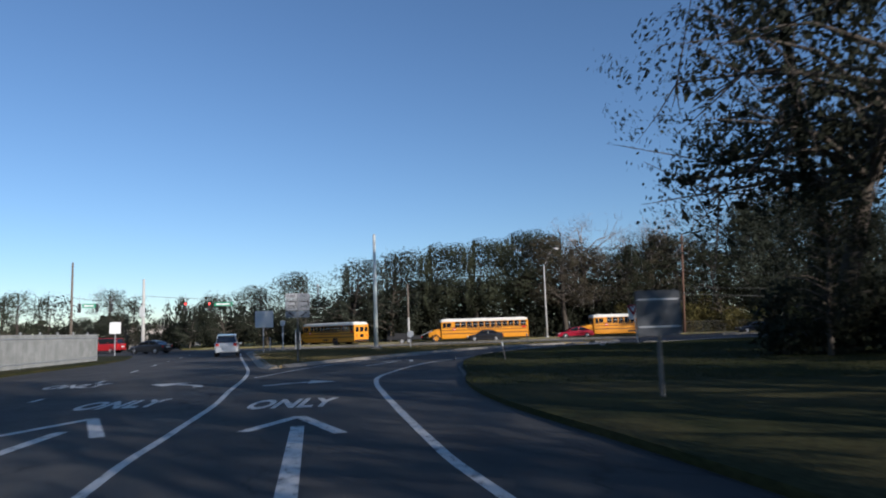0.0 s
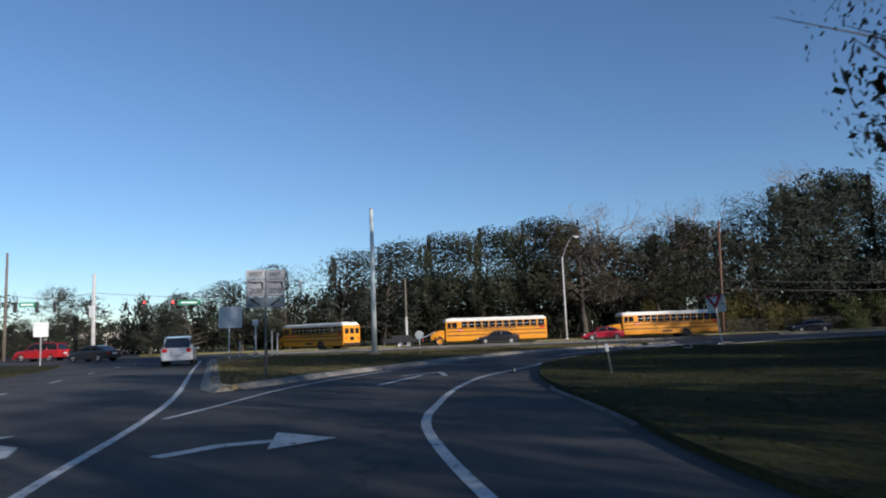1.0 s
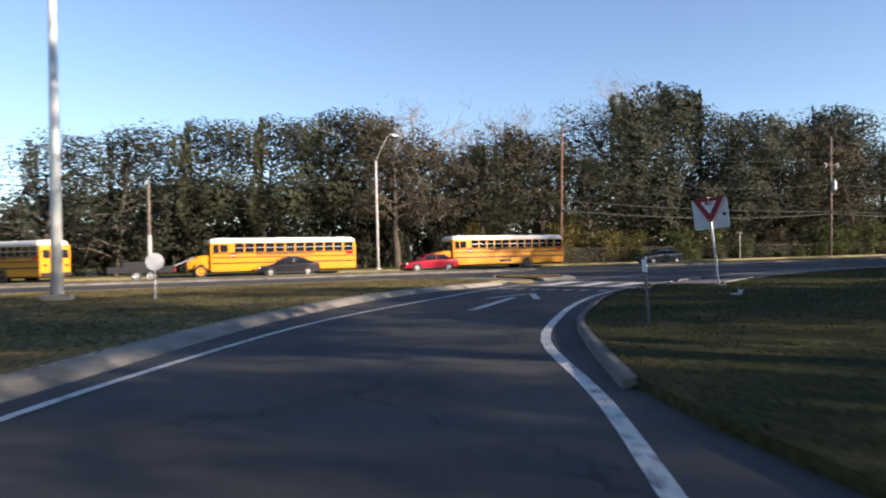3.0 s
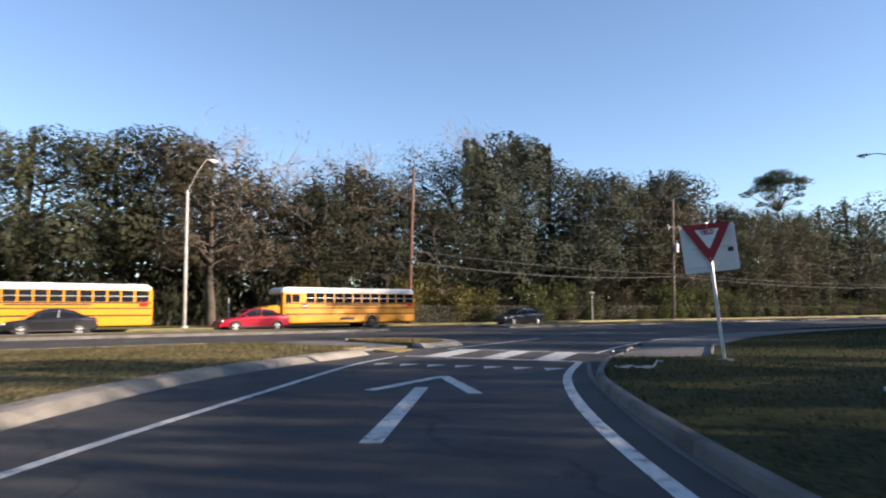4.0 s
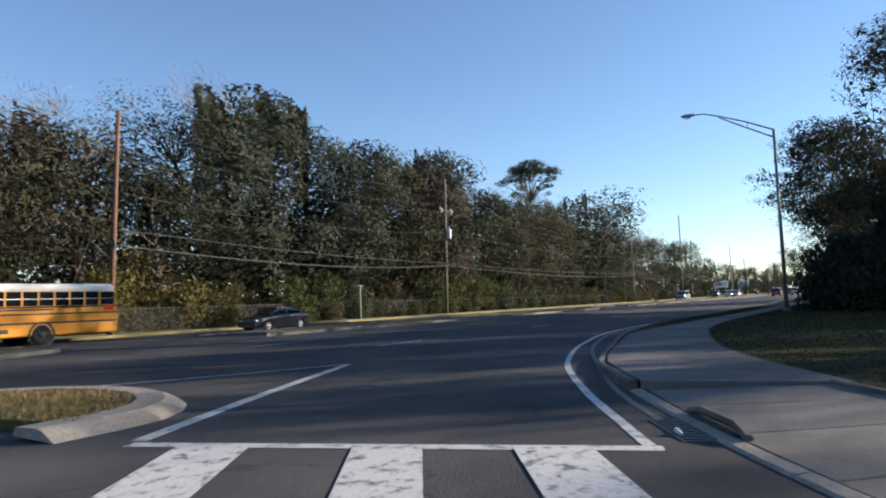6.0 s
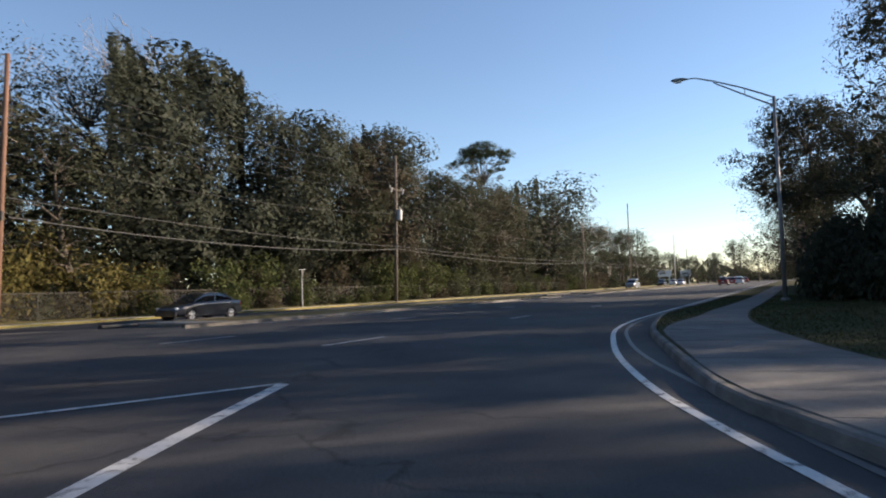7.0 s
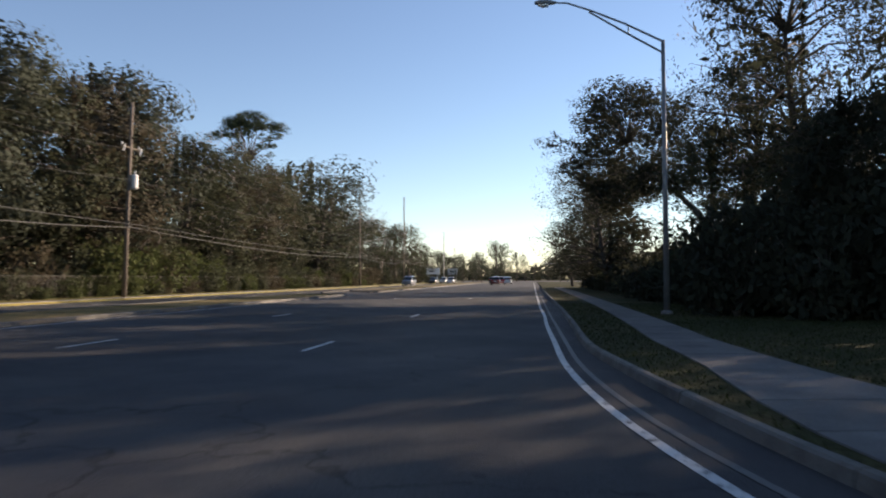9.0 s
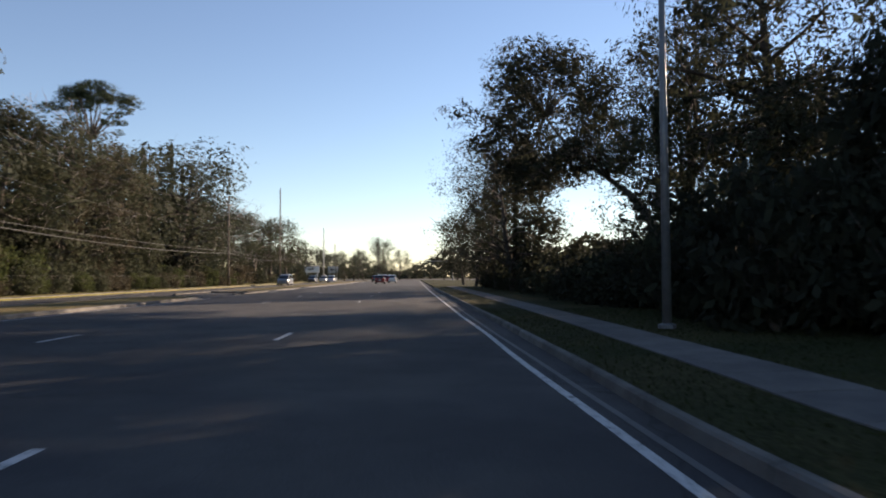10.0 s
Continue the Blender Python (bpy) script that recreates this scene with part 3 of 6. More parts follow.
for c in (64.6, 70.1):
    stripe("lane_line", [tuple(W(u, c)[:2]) for u in (35.0, 80, 200)], 0.13, Z, PAINT, road, dashes=(3.05, 9.14))
    stripe("lane_line", [tuple(W(u, c + 1.2)[:2]) for u in (-10, 5, 22)], 0.13, Z, PAINT, road, dashes=(3.05, 9.14))
stripe("lane_line", [tuple(W(u, 85.4)[:2]) for u in (-15, 40, 200)], 0.13, Z, PAINT, road, dashes=(3.05, 9.14))
stripe("edge_line", [tuple(W(u, 88.4)[:2]) for u in (-15, 40, 200)], 0.13, Z, PAINT, road)
for u0, u1 in ((-8, 30), (44, 94), (114, 220)):
    for c in (75.8, 82.0):
        stripe("edge_line", [tuple(W(u, c)[:2]) for u in (u0, (u0 + u1) / 2, u1)], 0.13, Z, PAINT, road)


def stroke(name, a, b, w0, w1=None, z=Z):
    a, b = np.array(a, float), np.array(b, float)
    d = (b - a) / np.linalg.norm(b - a)
    n = np.array((-d[1], d[0]))
    w1 = w0 if w1 is None else w1
    mark(name, [a + n * w0 / 2, a - n * w0 / 2, b - n * w1 / 2, b + n * w1 / 2], z, PAINT, road)


def chevron_arrow(start, neck, left, tip, right, w):
    """A shaft and a head of two strokes."""
    stroke("arrow_shaft", start, neck, w)
    stroke("arrow_head", left, tip, w)
    stroke("arrow_head", right, tip, w, z=Z + 0.004)


chevron_arrow((1.3, -1.2), (-0.45, 5.4), (-1.25, 4.85), (-0.85, 6.9), (0.55, 4.45), 0.24)
chevron_arrow((-3.3, 27.1), (-2.35, 31.2), (-3.1, 31.3), (-1.8, 33.0), (-1.5, 30.6), 0.2)
chevron_arrow((3.85, 45.7), (6.55, 49.75), (5.65, 49.8), (7.8, 51.25), (6.8, 48.5), 0.22)
stroke("arrow_stem", (-4.45, 15.5), (-3.95, 16.3), 0.3)
stroke("arrow_stem", (-4.0, 16.25), (-3.25, 16.65), 0.3, z=Z + 0.004)
mark("arrow_head", [(-3.45, 17.5), (-2.35, 16.75), (-3.1, 15.85)], Z + 0.008, PAINT, road)
lettering("road_lettering", "ONLY", 1.0, PAINT, road, (-1.78, 9.5, Z), (0, 0, 9), (0.74, 2.9), 0, 0.035)
chevron_arrow((-3.5, -0.9), (-4.8, 5.3), (-5.75, 4.9), (-5.4, 7.3), (-3.65, 4.5), 0.24)
stroke("arrow_stem", (-6.75, 15.7), (-7.2, 16.6), 0.3)
stroke("arrow_stem", (-7.15, 16.55), (-8.1, 17.1), 0.3, z=Z + 0.004)
mark("arrow_head", [(-8.0, 18.0), (-9.3, 17.5), (-8.3, 16.3)], Z + 0.008, PAINT, road)
lettering("road_lettering", "ONLY", 1.0, PAINT, road, (-6.4, 10.2, Z), (0, 0, 15), (0.74, 2.9), 0, 0.035)
lettering("road_lettering", "ONLY", 1.0, PAINT, road, (-12.2, 17.6, Z), (0, 0, 18), (0.74, 2.9), 0, 0.035)
# yield teeth
first, along = np.array((7.81, 54.53)), np.array((0.583, -0.812))
for i in range(7):
    p = first + along * 0.69 * i
    mark("yield_tooth", [p, p + np.array((0.37, 0.62)), p + np.array((0.66, 0.25))], Z, PAINT, road)
# crossing
NL, NR, FL, FR = (np.array(q) for q in ((9.95, 57.15), (12.5, 52.75), (12.75, 59.65), (15.1, 55.0)))
stroke("crossing_line", NL, NR, 0.2)
stroke("crossing_line", FL, FR, 0.2)
for s0, s1 in ((0.11, 0.26), (0.46, 0.59), (0.75, 0.885)):
    mark("crossing_bar", [NL + (NR - NL) * s0, NL + (NR - NL) * s1, FL + (FR - FL) * s1, FL + (FR - FL) * s0], Z + 0.004, PAINT, road)


# ---- trees ----
def tube_arrays(points, radii, sides, v, f):
    pts = np.array(points, float)
    base = len(v)
    for i in range(len(pts)):
        d = pts[min(i + 1, len(pts) - 1)] - pts[max(i - 1, 0)]
        d = d / (np.linalg.norm(d) + 1e-9)
        a = np.cross(d, (0.31, 0.17, 0.93) if abs(d[2]) < 0.9 else (1, 0, 0))
        a /= np.linalg.norm(a)
        b = np.cross(d, a)
        for k in range(sides):
            t = 2 * math.pi * k / sides
            v.append(tuple(pts[i] + radii[i] * (math.cos(t) * a + math.sin(t) * b)))
    for i in range(len(pts) - 1):
        for k in range(sides):
            p, q = base + i * sides + k, base + i * sides + (k + 1) % sides
            f.append((p, q, q + sides, p + sides))


def leaf_mesh(name, centres, size, rng, material, squash=1.0, out=None):
    """One small four-cornered leaf spray at each centre, turned every way, or mostly facing out."""
    k = len(centres)
    a = rng.normal(size=(k, 3))
    if out is not None:
        face = out + rng.normal(0, 0.20, (k, 3))
        face /= np.linalg.norm(face, axis=1)[:, None]
        a -= face * (a * face).sum(1)[:, None]
    a /= np.linalg.norm(a, axis=1)[:, None]
    b = rng.normal(size=(k, 3)) if out is None else np.cross(a, face)
    b -= a * (a * b).sum(1)[:, None]
    b /= np.linalg.norm(b, axis=1)[:, None]
    s = np.reshape(size, (-1, 1)) * rng.uniform(0.6, 1.35, (k, 1))
    w = s * rng.uniform(0.35, 0.6, (k, 1)) * squash
    v = np.stack([centres - a * s, centres + b * w - a * s * 0.1, centres + a * s, centres - b * w + a * s * 0.15], 1).reshape(-1, 3)
    me = bpy.data.meshes.new(name)
    me.vertices.add(4 * k)
    me.vertices.foreach_set("co", v.astype(np.float32).ravel())
    me.loops.add(4 * k)
    me.loops.foreach_set("vertex_index", np.arange(4 * k, dtype=np.int32))
    me.polygons.add(k)
    me.polygons.foreach_set("loop_start", np.arange(0, 4 * k, 4, dtype=np.int32))
    me.materials.append(material)
    me.update(calc_edges=True)
    return me


def grow(rng, height, radius, low, limbs, droop=0.0, lean=0.15, forks=4):
    """A trunk with limbs and branches: their lines with radii, and the places of the leaf clumps."""
    lines, tips = [], []
    thick = 0.020 * height + 0.05
    sway = rng.normal(0, lean, 2)
    trunk, n = [], 7
    for i in range(n):
        t = i / (n - 1)
        trunk.append((sway[0] * height * 0.25 * t * t + rng.normal(0, 0.08), sway[1] * height * 0.25 * t * t + rng.normal(0, 0.08), height * 0.86 * t))
    trunk = np.array(trunk)
    trunk[0, :2] = 0
    lines.append((trunk, np.linspace(thick, thick * 0.16, n)))
    for i in range(limbs):
        t = low + (0.97 - low) * (i + rng.uniform(0, 0.9)) / limbs
        at = np.array([np.interp(t, np.linspace(0, 1, n), trunk[:, k]) for k in range(3)])
        turn = i * 2.4 + rng.uniform(-0.5, 0.5)
        full = math.sin(math.pi * min(1.0, 0.25 + 0.72 * (t - low) / (1 - low + 1e-6))) ** 0.6
        reach = radius * (0.45 + 0.6 * full) * rng.uniform(0.7, 1.12)
        rise = rng.uniform(0.25, 0.7) * reach * (0.5 + t) - droop * reach
        end = at + np.array((math.cos(turn) * reach, math.sin(turn) * reach, rise))
        end[2] = min(end[2], height * rng.uniform(0.9, 1.0))
        bend = (at + end) / 2 + np.array((rng.normal(0, 0.2), rng.normal(0, 0.2), 0.12 * reach))
        r0 = thick * (0.62 - 0.42 * t)
        lines.append((np.array((at, bend, end)), np.array((r0, r0 * 0.6, r0 * 0.2))))
        for j in range(forks):
            s = rng.uniform(0.4, 1.0)
            p = at + (bend - at) * min(1, 2 * s) if s < 0.5 else bend + (end - bend) * (2 * s - 1)
            q = p + rng.normal(0, 1, 3) * np.array((0.27, 0.27, 0.20)) * radius + np.array((0, 0, 0.06 * radius))
            q[2] = max(q[2], height * low * 0.7)
            lines.append((np.array((p, (p + q) / 2 + rng.normal(0, 0.12, 3), q)), np.array((r0 * 0.38, r0 * 0.24, r0 * 0.08))))
            tips.append(q)
        tips.append(end)
    top = trunk[-1]
    for j in range(4):
        tips.append(top + rng.normal(0, 1, 3) * np.array((0.22, 0.22, 0.10)) * radius + np.array((0, 0, height * 0.07)))
    return lines, np.array(tips)


def puffs(rng, height, radius, low, count, lean):
    """The rounded masses of a crown: their centres and sizes, filling an egg-shaped outline unevenly."""
    centres, sizes = [], []
    mid, half = height * (low + 1) / 2, height * (1 - low) / 2
    for i in range(count):
        up = -0.95 + 1.9 * (i + rng.uniform(0, 1)) / count
        up = math.copysign(abs(up) ** 0.7, up)
        wide = max(0.16, 1 - abs(up) ** 2.5) ** 0.4 * (1.0 - 0.12 * up)
        turn = i * 2.4 + rng.uniform(-0.6, 0.6)
        out = radius * wide * rng.uniform(0.45, 0.86)
        centres.append((math.cos(turn) * out + lean[0] * (up + 1), math.sin(turn) * out + lean[1] * (up + 1), mid + half * up * 0.82))
        sizes.append(radius * rng.uniform(0.28, 0.46) * (1.0 - 0.1 * abs(up)))
    return np.array(centres), np.array(sizes)


def umbrella(rng, height, radius):
    """The flat tufted masses of a pine's top: a low dome over a sprawling tier of limbs."""
    centres, sizes = [(0, 0, height * 0.955)], [radius * 0.40]
    for tier, reach, z, size in ((6, 0.42, 0.93, 0.30), (7, 0.78, 0.885, 0.24), (5, 1.0, 0.825, 0.19), (4, 0.66, 0.765, 0.15)):
        for i in range(tier):
            turn = 2 * math.pi * i / tier + rng.uniform(-0.4, 0.4)
            out = radius * reach * rng.uniform(0.75, 1.1)
            centres.append((math.cos(turn) * out, math.sin(turn) * out, height * (z + rng.uniform(-0.012, 0.012))))
            sizes.append(radius * size * rng.uniform(0.8, 1.15))
    return np.array(centres), np.array(sizes)


def scattered(rng, height, radius):
    """Many small separate masses, with sky between them, through a tall open crown."""
    centres, sizes = [], []
    for i in range(64):
        up = -1 + 2 * (i + rng.uniform(0, 1)) / 64
        wide = math.sqrt(max(0.1, 1 - up * up))
        turn = rng.uniform(0, 2 * math.pi)
        out = radius * wide * math.sqrt(rng.uniform(0.02, 1))
        centres.append((math.cos(turn) * out, math.sin(turn) * out, height * (0.62 + 0.36 * up)))
        sizes.append(rng.uniform(0.5, 1.15))
    return np.array(centres), np.array(sizes)


def arching(rng, height, radius):
    """The masses of a crown thrown out to one side by an arching trunk, high over an open gap."""
    centres, sizes = [], []
    for i in range(64):
        up = -1 + 2 * (i + rng.uniform(0, 1)) / 64
        wide = math.sqrt(max(0.03, 1 - up * up))
        turn = i * 2.4 + rng.uniform(-0.5, 0.5)
        out = wide * rng.uniform(0.35, 0.98)
        p = np.array((9.0 + 7.0 * math.cos(turn) * out, 6.2 + 6.0 * math.sin(turn) * out, 13.0 + 5.6 * up))
        if p[2] < 9.2 and p[1] < 6.0:
            p[2] = rng.uniform(9.4, 12.0)
        centres.append(p)
        sizes.append(rng.uniform(1.3, 2.1))
    return np.array(centres), np.array(sizes)


def tree_kind(seed, height, radius, low, limbs, leaf, count, material, bark=None, clump=0.26, droop=0.0, twigs=0, forks=4, hang=0.0, open_=0.0,
              core=70, masses=None, stem=None, flat_=0.86, close=False):
    """A tree at the origin, to be copied: an Empty with trunk and crown."""
    rng = np.random.default_rng(seed)
    top = new("tree")
    v, f = [], []
    if count:
        lean = rng.normal(0, 0.12 * radius, 2)
        mids, sizes = masses(rng, height, radius) if masses else puffs(rng, height, radius, low, limbs, lean)
        thick = 0.018 * height + 0.06
        n = 7
        trunk = np.array([(lean[0] * t * 1.4 + rng.normal(0, 0.06), lean[1] * t * 1.4 + rng.normal(0, 0.06), height * 0.74 * t) for t in np.linspace(0, 1, n)])
        trunk[0] = (0, 0, -0.2)
        if stem:
            way_up = np.array(stem, float)
            trunk = np.stack([np.interp(np.linspace(0, len(stem) - 1, n), np.arange(len(stem)), way_up[:, k]) for k in range(3)], 1)
        tube_arrays(trunk, np.linspace(thick, thick * 0.15, n), 7, v, f)
        tips = []
        for m, s in zip(mids, sizes):
            t = min(0.95, max(0.12, (m[2] - 0.30 * math.hypot(m[0], m[1])) / (height * 0.74)))
            at = np.array([np.interp(t, np.linspace(0, 1, n), trunk[:, k]) for k in range(3)])
            if stem:
                near = 3 + int(np.argmin(np.linalg.norm(trunk[3:] - m, axis=1)))
                t, at = near / (n - 1), trunk[near]
            bend = (at + m) / 2 + np.array((rng.normal(0, 0.25), rng.normal(0, 0.25), 0.08 * radius))
            r0 = thick * (0.55 - 0.38 * t)
            tube_arrays((at, bend, m), (r0, r0 * 0.6, r0 * 0.25), 5, v, f)
            for j in range(forks):
                q = m + rng.normal(0, 0.55, 3) * s
                tube_arrays((m, (m + q) / 2 + rng.normal(0, 0.06, 3), q), (r0 * 0.3, r0 * 0.2, r0 * 0.06), 3, v, f)
                tips.append(q)
        tips = np.array(tips)
        weight = sizes ** 2 * rng.uniform(1 - 0.75 * open_, 1.25, len(sizes))
        pick = rng.choice(len(mids), count, p=weight / weight.sum())
        # sprays: small groups of leaves on the rounded masses
        sprays = 34
        way = rng.normal(0, 1, (len(mids), sprays, 3))
        way /= np.linalg.norm(way, axis=2)[:, :, None]
        way *= rng.uniform(0.45, 1.0, (len(mids), sprays, 1)) ** 0.6 * (0.9 if close else 1.0)
        which = rng.integers(0, sprays, count)
        off = rng.normal(0, 1, (count, 3))
        off *= (rng.uniform(0, 1, (count, 1)) ** 0.5) / np.linalg.norm(off, axis=1)[:, None]
        centres = mids[pick] + (way[pick, which] + off * clump * 1.35) * sizes[pick][:, None] * np.array((1.12, 1.12, flat_))
        if hang:
            centres[:, 2] -= rng.uniform(0, 1, count) ** 3 * hang
        centres[:, 2] = np.maximum(centres[:, 2], 0.15)
        out = (centres - mids[pick]) / sizes[pick][:, None] * 0.75 + (centres - (0, 0, height * (low + 0.9) / 2)) / radius * 0.35
        leaf_sizes = np.full(count, leaf)
        if core:
            # the close inner sprays of each mass
            inner = np.repeat(np.arange(len(mids)), core)
            way_in = rng.normal(0, 1, (len(inner), 3))
            way_in /= np.linalg.norm(way_in, axis=1)[:, None]
            depth = rng.uniform(0.62, 0.98, (len(inner), 1)) if close else rng.uniform(0.3, 0.86, (len(inner), 1))
            centres = np.concatenate([centres, np.maximum(mids[inner] + way_in * depth * sizes[inner][:, None] * np.array((1.1, 1.1, flat_)), 0.1)])
            out = np.concatenate([out, way_in])
            leaf_sizes = np.concatenate([leaf_sizes, sizes[inner] * (0.085 if close else 0.115)])
        crown = new("crown", leaf_mesh("crown", centres, leaf_sizes, rng, material, out=out))
        crown.parent = top
    else:
        lines, tips = grow(rng, height, radius, low, limbs, droop, forks=forks)
        for pts, rad in lines:
            tube_arrays(pts, rad, 6 if rad[0] > 0.1 else 4, v, f)
    trunk = new("trunk", mesh_of("trunk", v, f, bark or BARK, True))
    trunk.parent = top
    if twigs:
        v, f = [], []
        for _ in range(twigs):
            p = tips[rng.integers(len(tips))] + rng.normal(0, 0.09 * radius, 3)
            d = rng.normal(0, 1, 3) + np.array((0, 0, 1.3))
            d /= np.linalg.norm(d)
            q = p + d * rng.uniform(0.5, 1.3)
            tube_arrays((p, (p + q) / 2 + rng.normal(0, 0.08, 3), q), (0.018, 0.013, 0.005), 3, v, f)
        fine = new("twig_spray", mesh_of("twig_spray", v, f, TWIG))
        fine.parent = top
        tagged(fine, kind="stuff")
    return top


KINDS = {
    "oak_a": tree_kind(1, 17, 5.6, 0.10, 36, 0.12, 6000, LEAF_OAK, clump=0.2, forks=2, core=250, close=True),
    "oak_b": tree_kind(2, 16, 5.0, 0.08, 32, 0.12, 5500, LEAF_OLIVE, clump=0.2, forks=2, core=250, close=True),
    "oak_c": tree_kind(3, 20, 7.0, 0.10, 50, 0.12, 11500, LEAF_OAK, clump=0.2, forks=2, core=290, close=True),
    "rusty": tree_kind(4, 15, 4.8, 0.12, 28, 0.125, 6000, LEAF_BROWN, clump=0.2, forks=3, twigs=220, open_=0.6, core=150, close=True),
    "thin": tree_kind(5, 16, 4.6, 0.18, 28, 0.115, 7500, LEAF_OLIVE, clump=0.22, twigs=240, open_=0.8, core=30),
    "bare": tree_kind(6, 18, 5.6, 0.42, 13, 0.2, 0, LEAF_BROWN, bark=BARE_BARK, twigs=650, forks=6),
    "pine": tree_kind(7, 26, 5.2, 0.62, 20, 0.11, 11000, LEAF_PINE, clump=0.22, core=190, masses=umbrella, flat_=0.62, close=True),
    "vine": tree_kind(8, 14, 4.0, 0.02, 34, 0.12, 5000, LEAF_OLIVE, clump=0.2, forks=2, hang=1.2, core=180, close=True),
    "back": tree_kind(9, 16, 6.0, 0.04, 24, 0.38, 1000, LEAF_SHADED, clump=0.35, forks=1, core=44),
    "near_oak": tree_kind(10, 20, 7.2, 0.06, 42, 0.12, 13000, LEAF_SHADED, clump=0.22, forks=4, open_=0.5, core=100),
    "near_tall": tree_kind(11, 24, 6.8, 0.24, 40, 0.115, 19500, LEAF_SHADED, clump=0.18, forks=9, open_=0.8, core=22),
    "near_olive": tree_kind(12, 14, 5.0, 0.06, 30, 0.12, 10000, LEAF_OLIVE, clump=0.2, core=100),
    "wispy": tree_kind(13, 20, 8.0, 0.24, 64, 0.115, 27000, LEAF_SHADED, clump=0.17, forks=7, hang=0.7, open_=0.6, core=26),
    "mid_oak": tree_kind(17, 20, 7.2, 0.07, 36, 0.18, 4600, LEAF_SHADED, clump=0.24, forks=2, open_=0.5, core=60),
    "shade": tree_kind(14, 19, 7.0, 0.30, 16, 0.20, 2600, LEAF_SHADED, forks=1, clump=0.3, open_=0.5, core=10, masses=scattered),
    "edge_oak": tree_kind(19, 16, 5.6, 0.24, 34, 0.12, 5800, LEAF_OLIVE, clump=0.2, forks=2, core=230, close=True),
    "edge_rusty": tree_kind(20, 15, 5.2, 0.26, 30, 0.125, 6000, LEAF_BROWN, clump=0.2, forks=3, twigs=240, open_=0.6, core=150, close=True),
    "wood_edge": tree_kind(21, 16, 6.2, 0.05, 42, 0.14, 3000, LEAF_OAK, clump=0.2, forks=1, core=140, close=True),
    "far_a": tree_kind(15, 16, 5.6, 0.06, 28, 0.19, 2600, LEAF_OAK, clump=0.2, forks=1, core=44),
    "far_b": tree_kind(16, 16, 5.2, 0.06, 26, 0.19, 2500, LEAF_OLIVE, clump=0.2, forks=1, open_=0.4, core=44),
    "arch": tree_kind(18, 20, 7.0, 0.4, 64, 0.11, 26000, LEAF_SHADED, clump=0.2, forks=6, open_=0.7, core=60, masses=arching,
                      stem=[(0, 0, -0.2), (0.8, 0.3, 2.6), (2.0, 0.9, 5.0), (4.2, 1.6, 7.0), (6.6, 2.6, 8.6), (8.4, 4.6, 10.8), (9.4, 6.4, 14.0)]),
}
LABELS = {
    "oak_a": "dense dark green live oak at the wood's edge", "oak_b": "olive green oak with a full low crown",
    "oak_c": "broad tall live oak with a dense rounded crown", "rusty": "oak with thin rusty brown winter leaves",
    "thin": "sparse olive tree with bare twigs showing", "bare": "leafless pale grey tree with spreading twigs",
    "pine": "tall pine with a bare trunk and tufted top", "vine": "tree smothered in olive green vines to the ground",
    "back": "dark tree deep in the woods", "near_oak": "dark backlit oak overhanging the sidewalk",
    "near_tall": "tall dark backlit oak with open branching crown", "near_olive": "low olive tree under the tall oaks",
    "wispy": "large dark oak with feathery drooping sprays", "mid_oak": "dark rounded oak at the edge of the southern woods", "shade": "unseen oak added to cast shade over the road", "far_a": "dark green tree in the distance", "far_b": "olive green tree in the distance",
    "wood_edge": "dark dense oak in the closed edge of the woods", "edge_oak": "olive green oak above dark undergrowth", "edge_rusty": "rusty brown oak with a lifted crown above dark undergrowth",
    "arch": "dark oak whose arching trunk leans out towards the road",
}
BASE = {"oak_a": 17, "oak_b": 16, "oak_c": 20, "rusty": 15, "thin": 16, "bare": 18, "pine": 26, "vine": 14, "back": 16,
        "near_oak": 20, "near_tall": 24, "near_olive": 14, "wispy": 20, "mid_oak": 20, "shade": 19, "far_a": 16, "far_b": 16, "arch": 20, "edge_oak": 16, "edge_rusty": 15, "wood_edge": 16}
used = set()


def plant(kind, where, height, wide=1.0, turn=None, group="trees along the main road"):
    s = height / BASE[kind]
    turn = random.uniform(0, 360) if turn is None else turn
    m = pose(where[0], where[1], 0.08, random.uniform(-2, 2), random.uniform(-2, 2), turn) @ Matrix.Diagonal((s * wide, s * wide, s, 1))
    if kind in used:
        ob = copy_thing(KINDS[kind], m)
    else:
        ob = KINDS[kind]
        used.add(kind)
    ob.matrix_basis = m
    return tagged(ob, LABELS[kind], "tree", group)


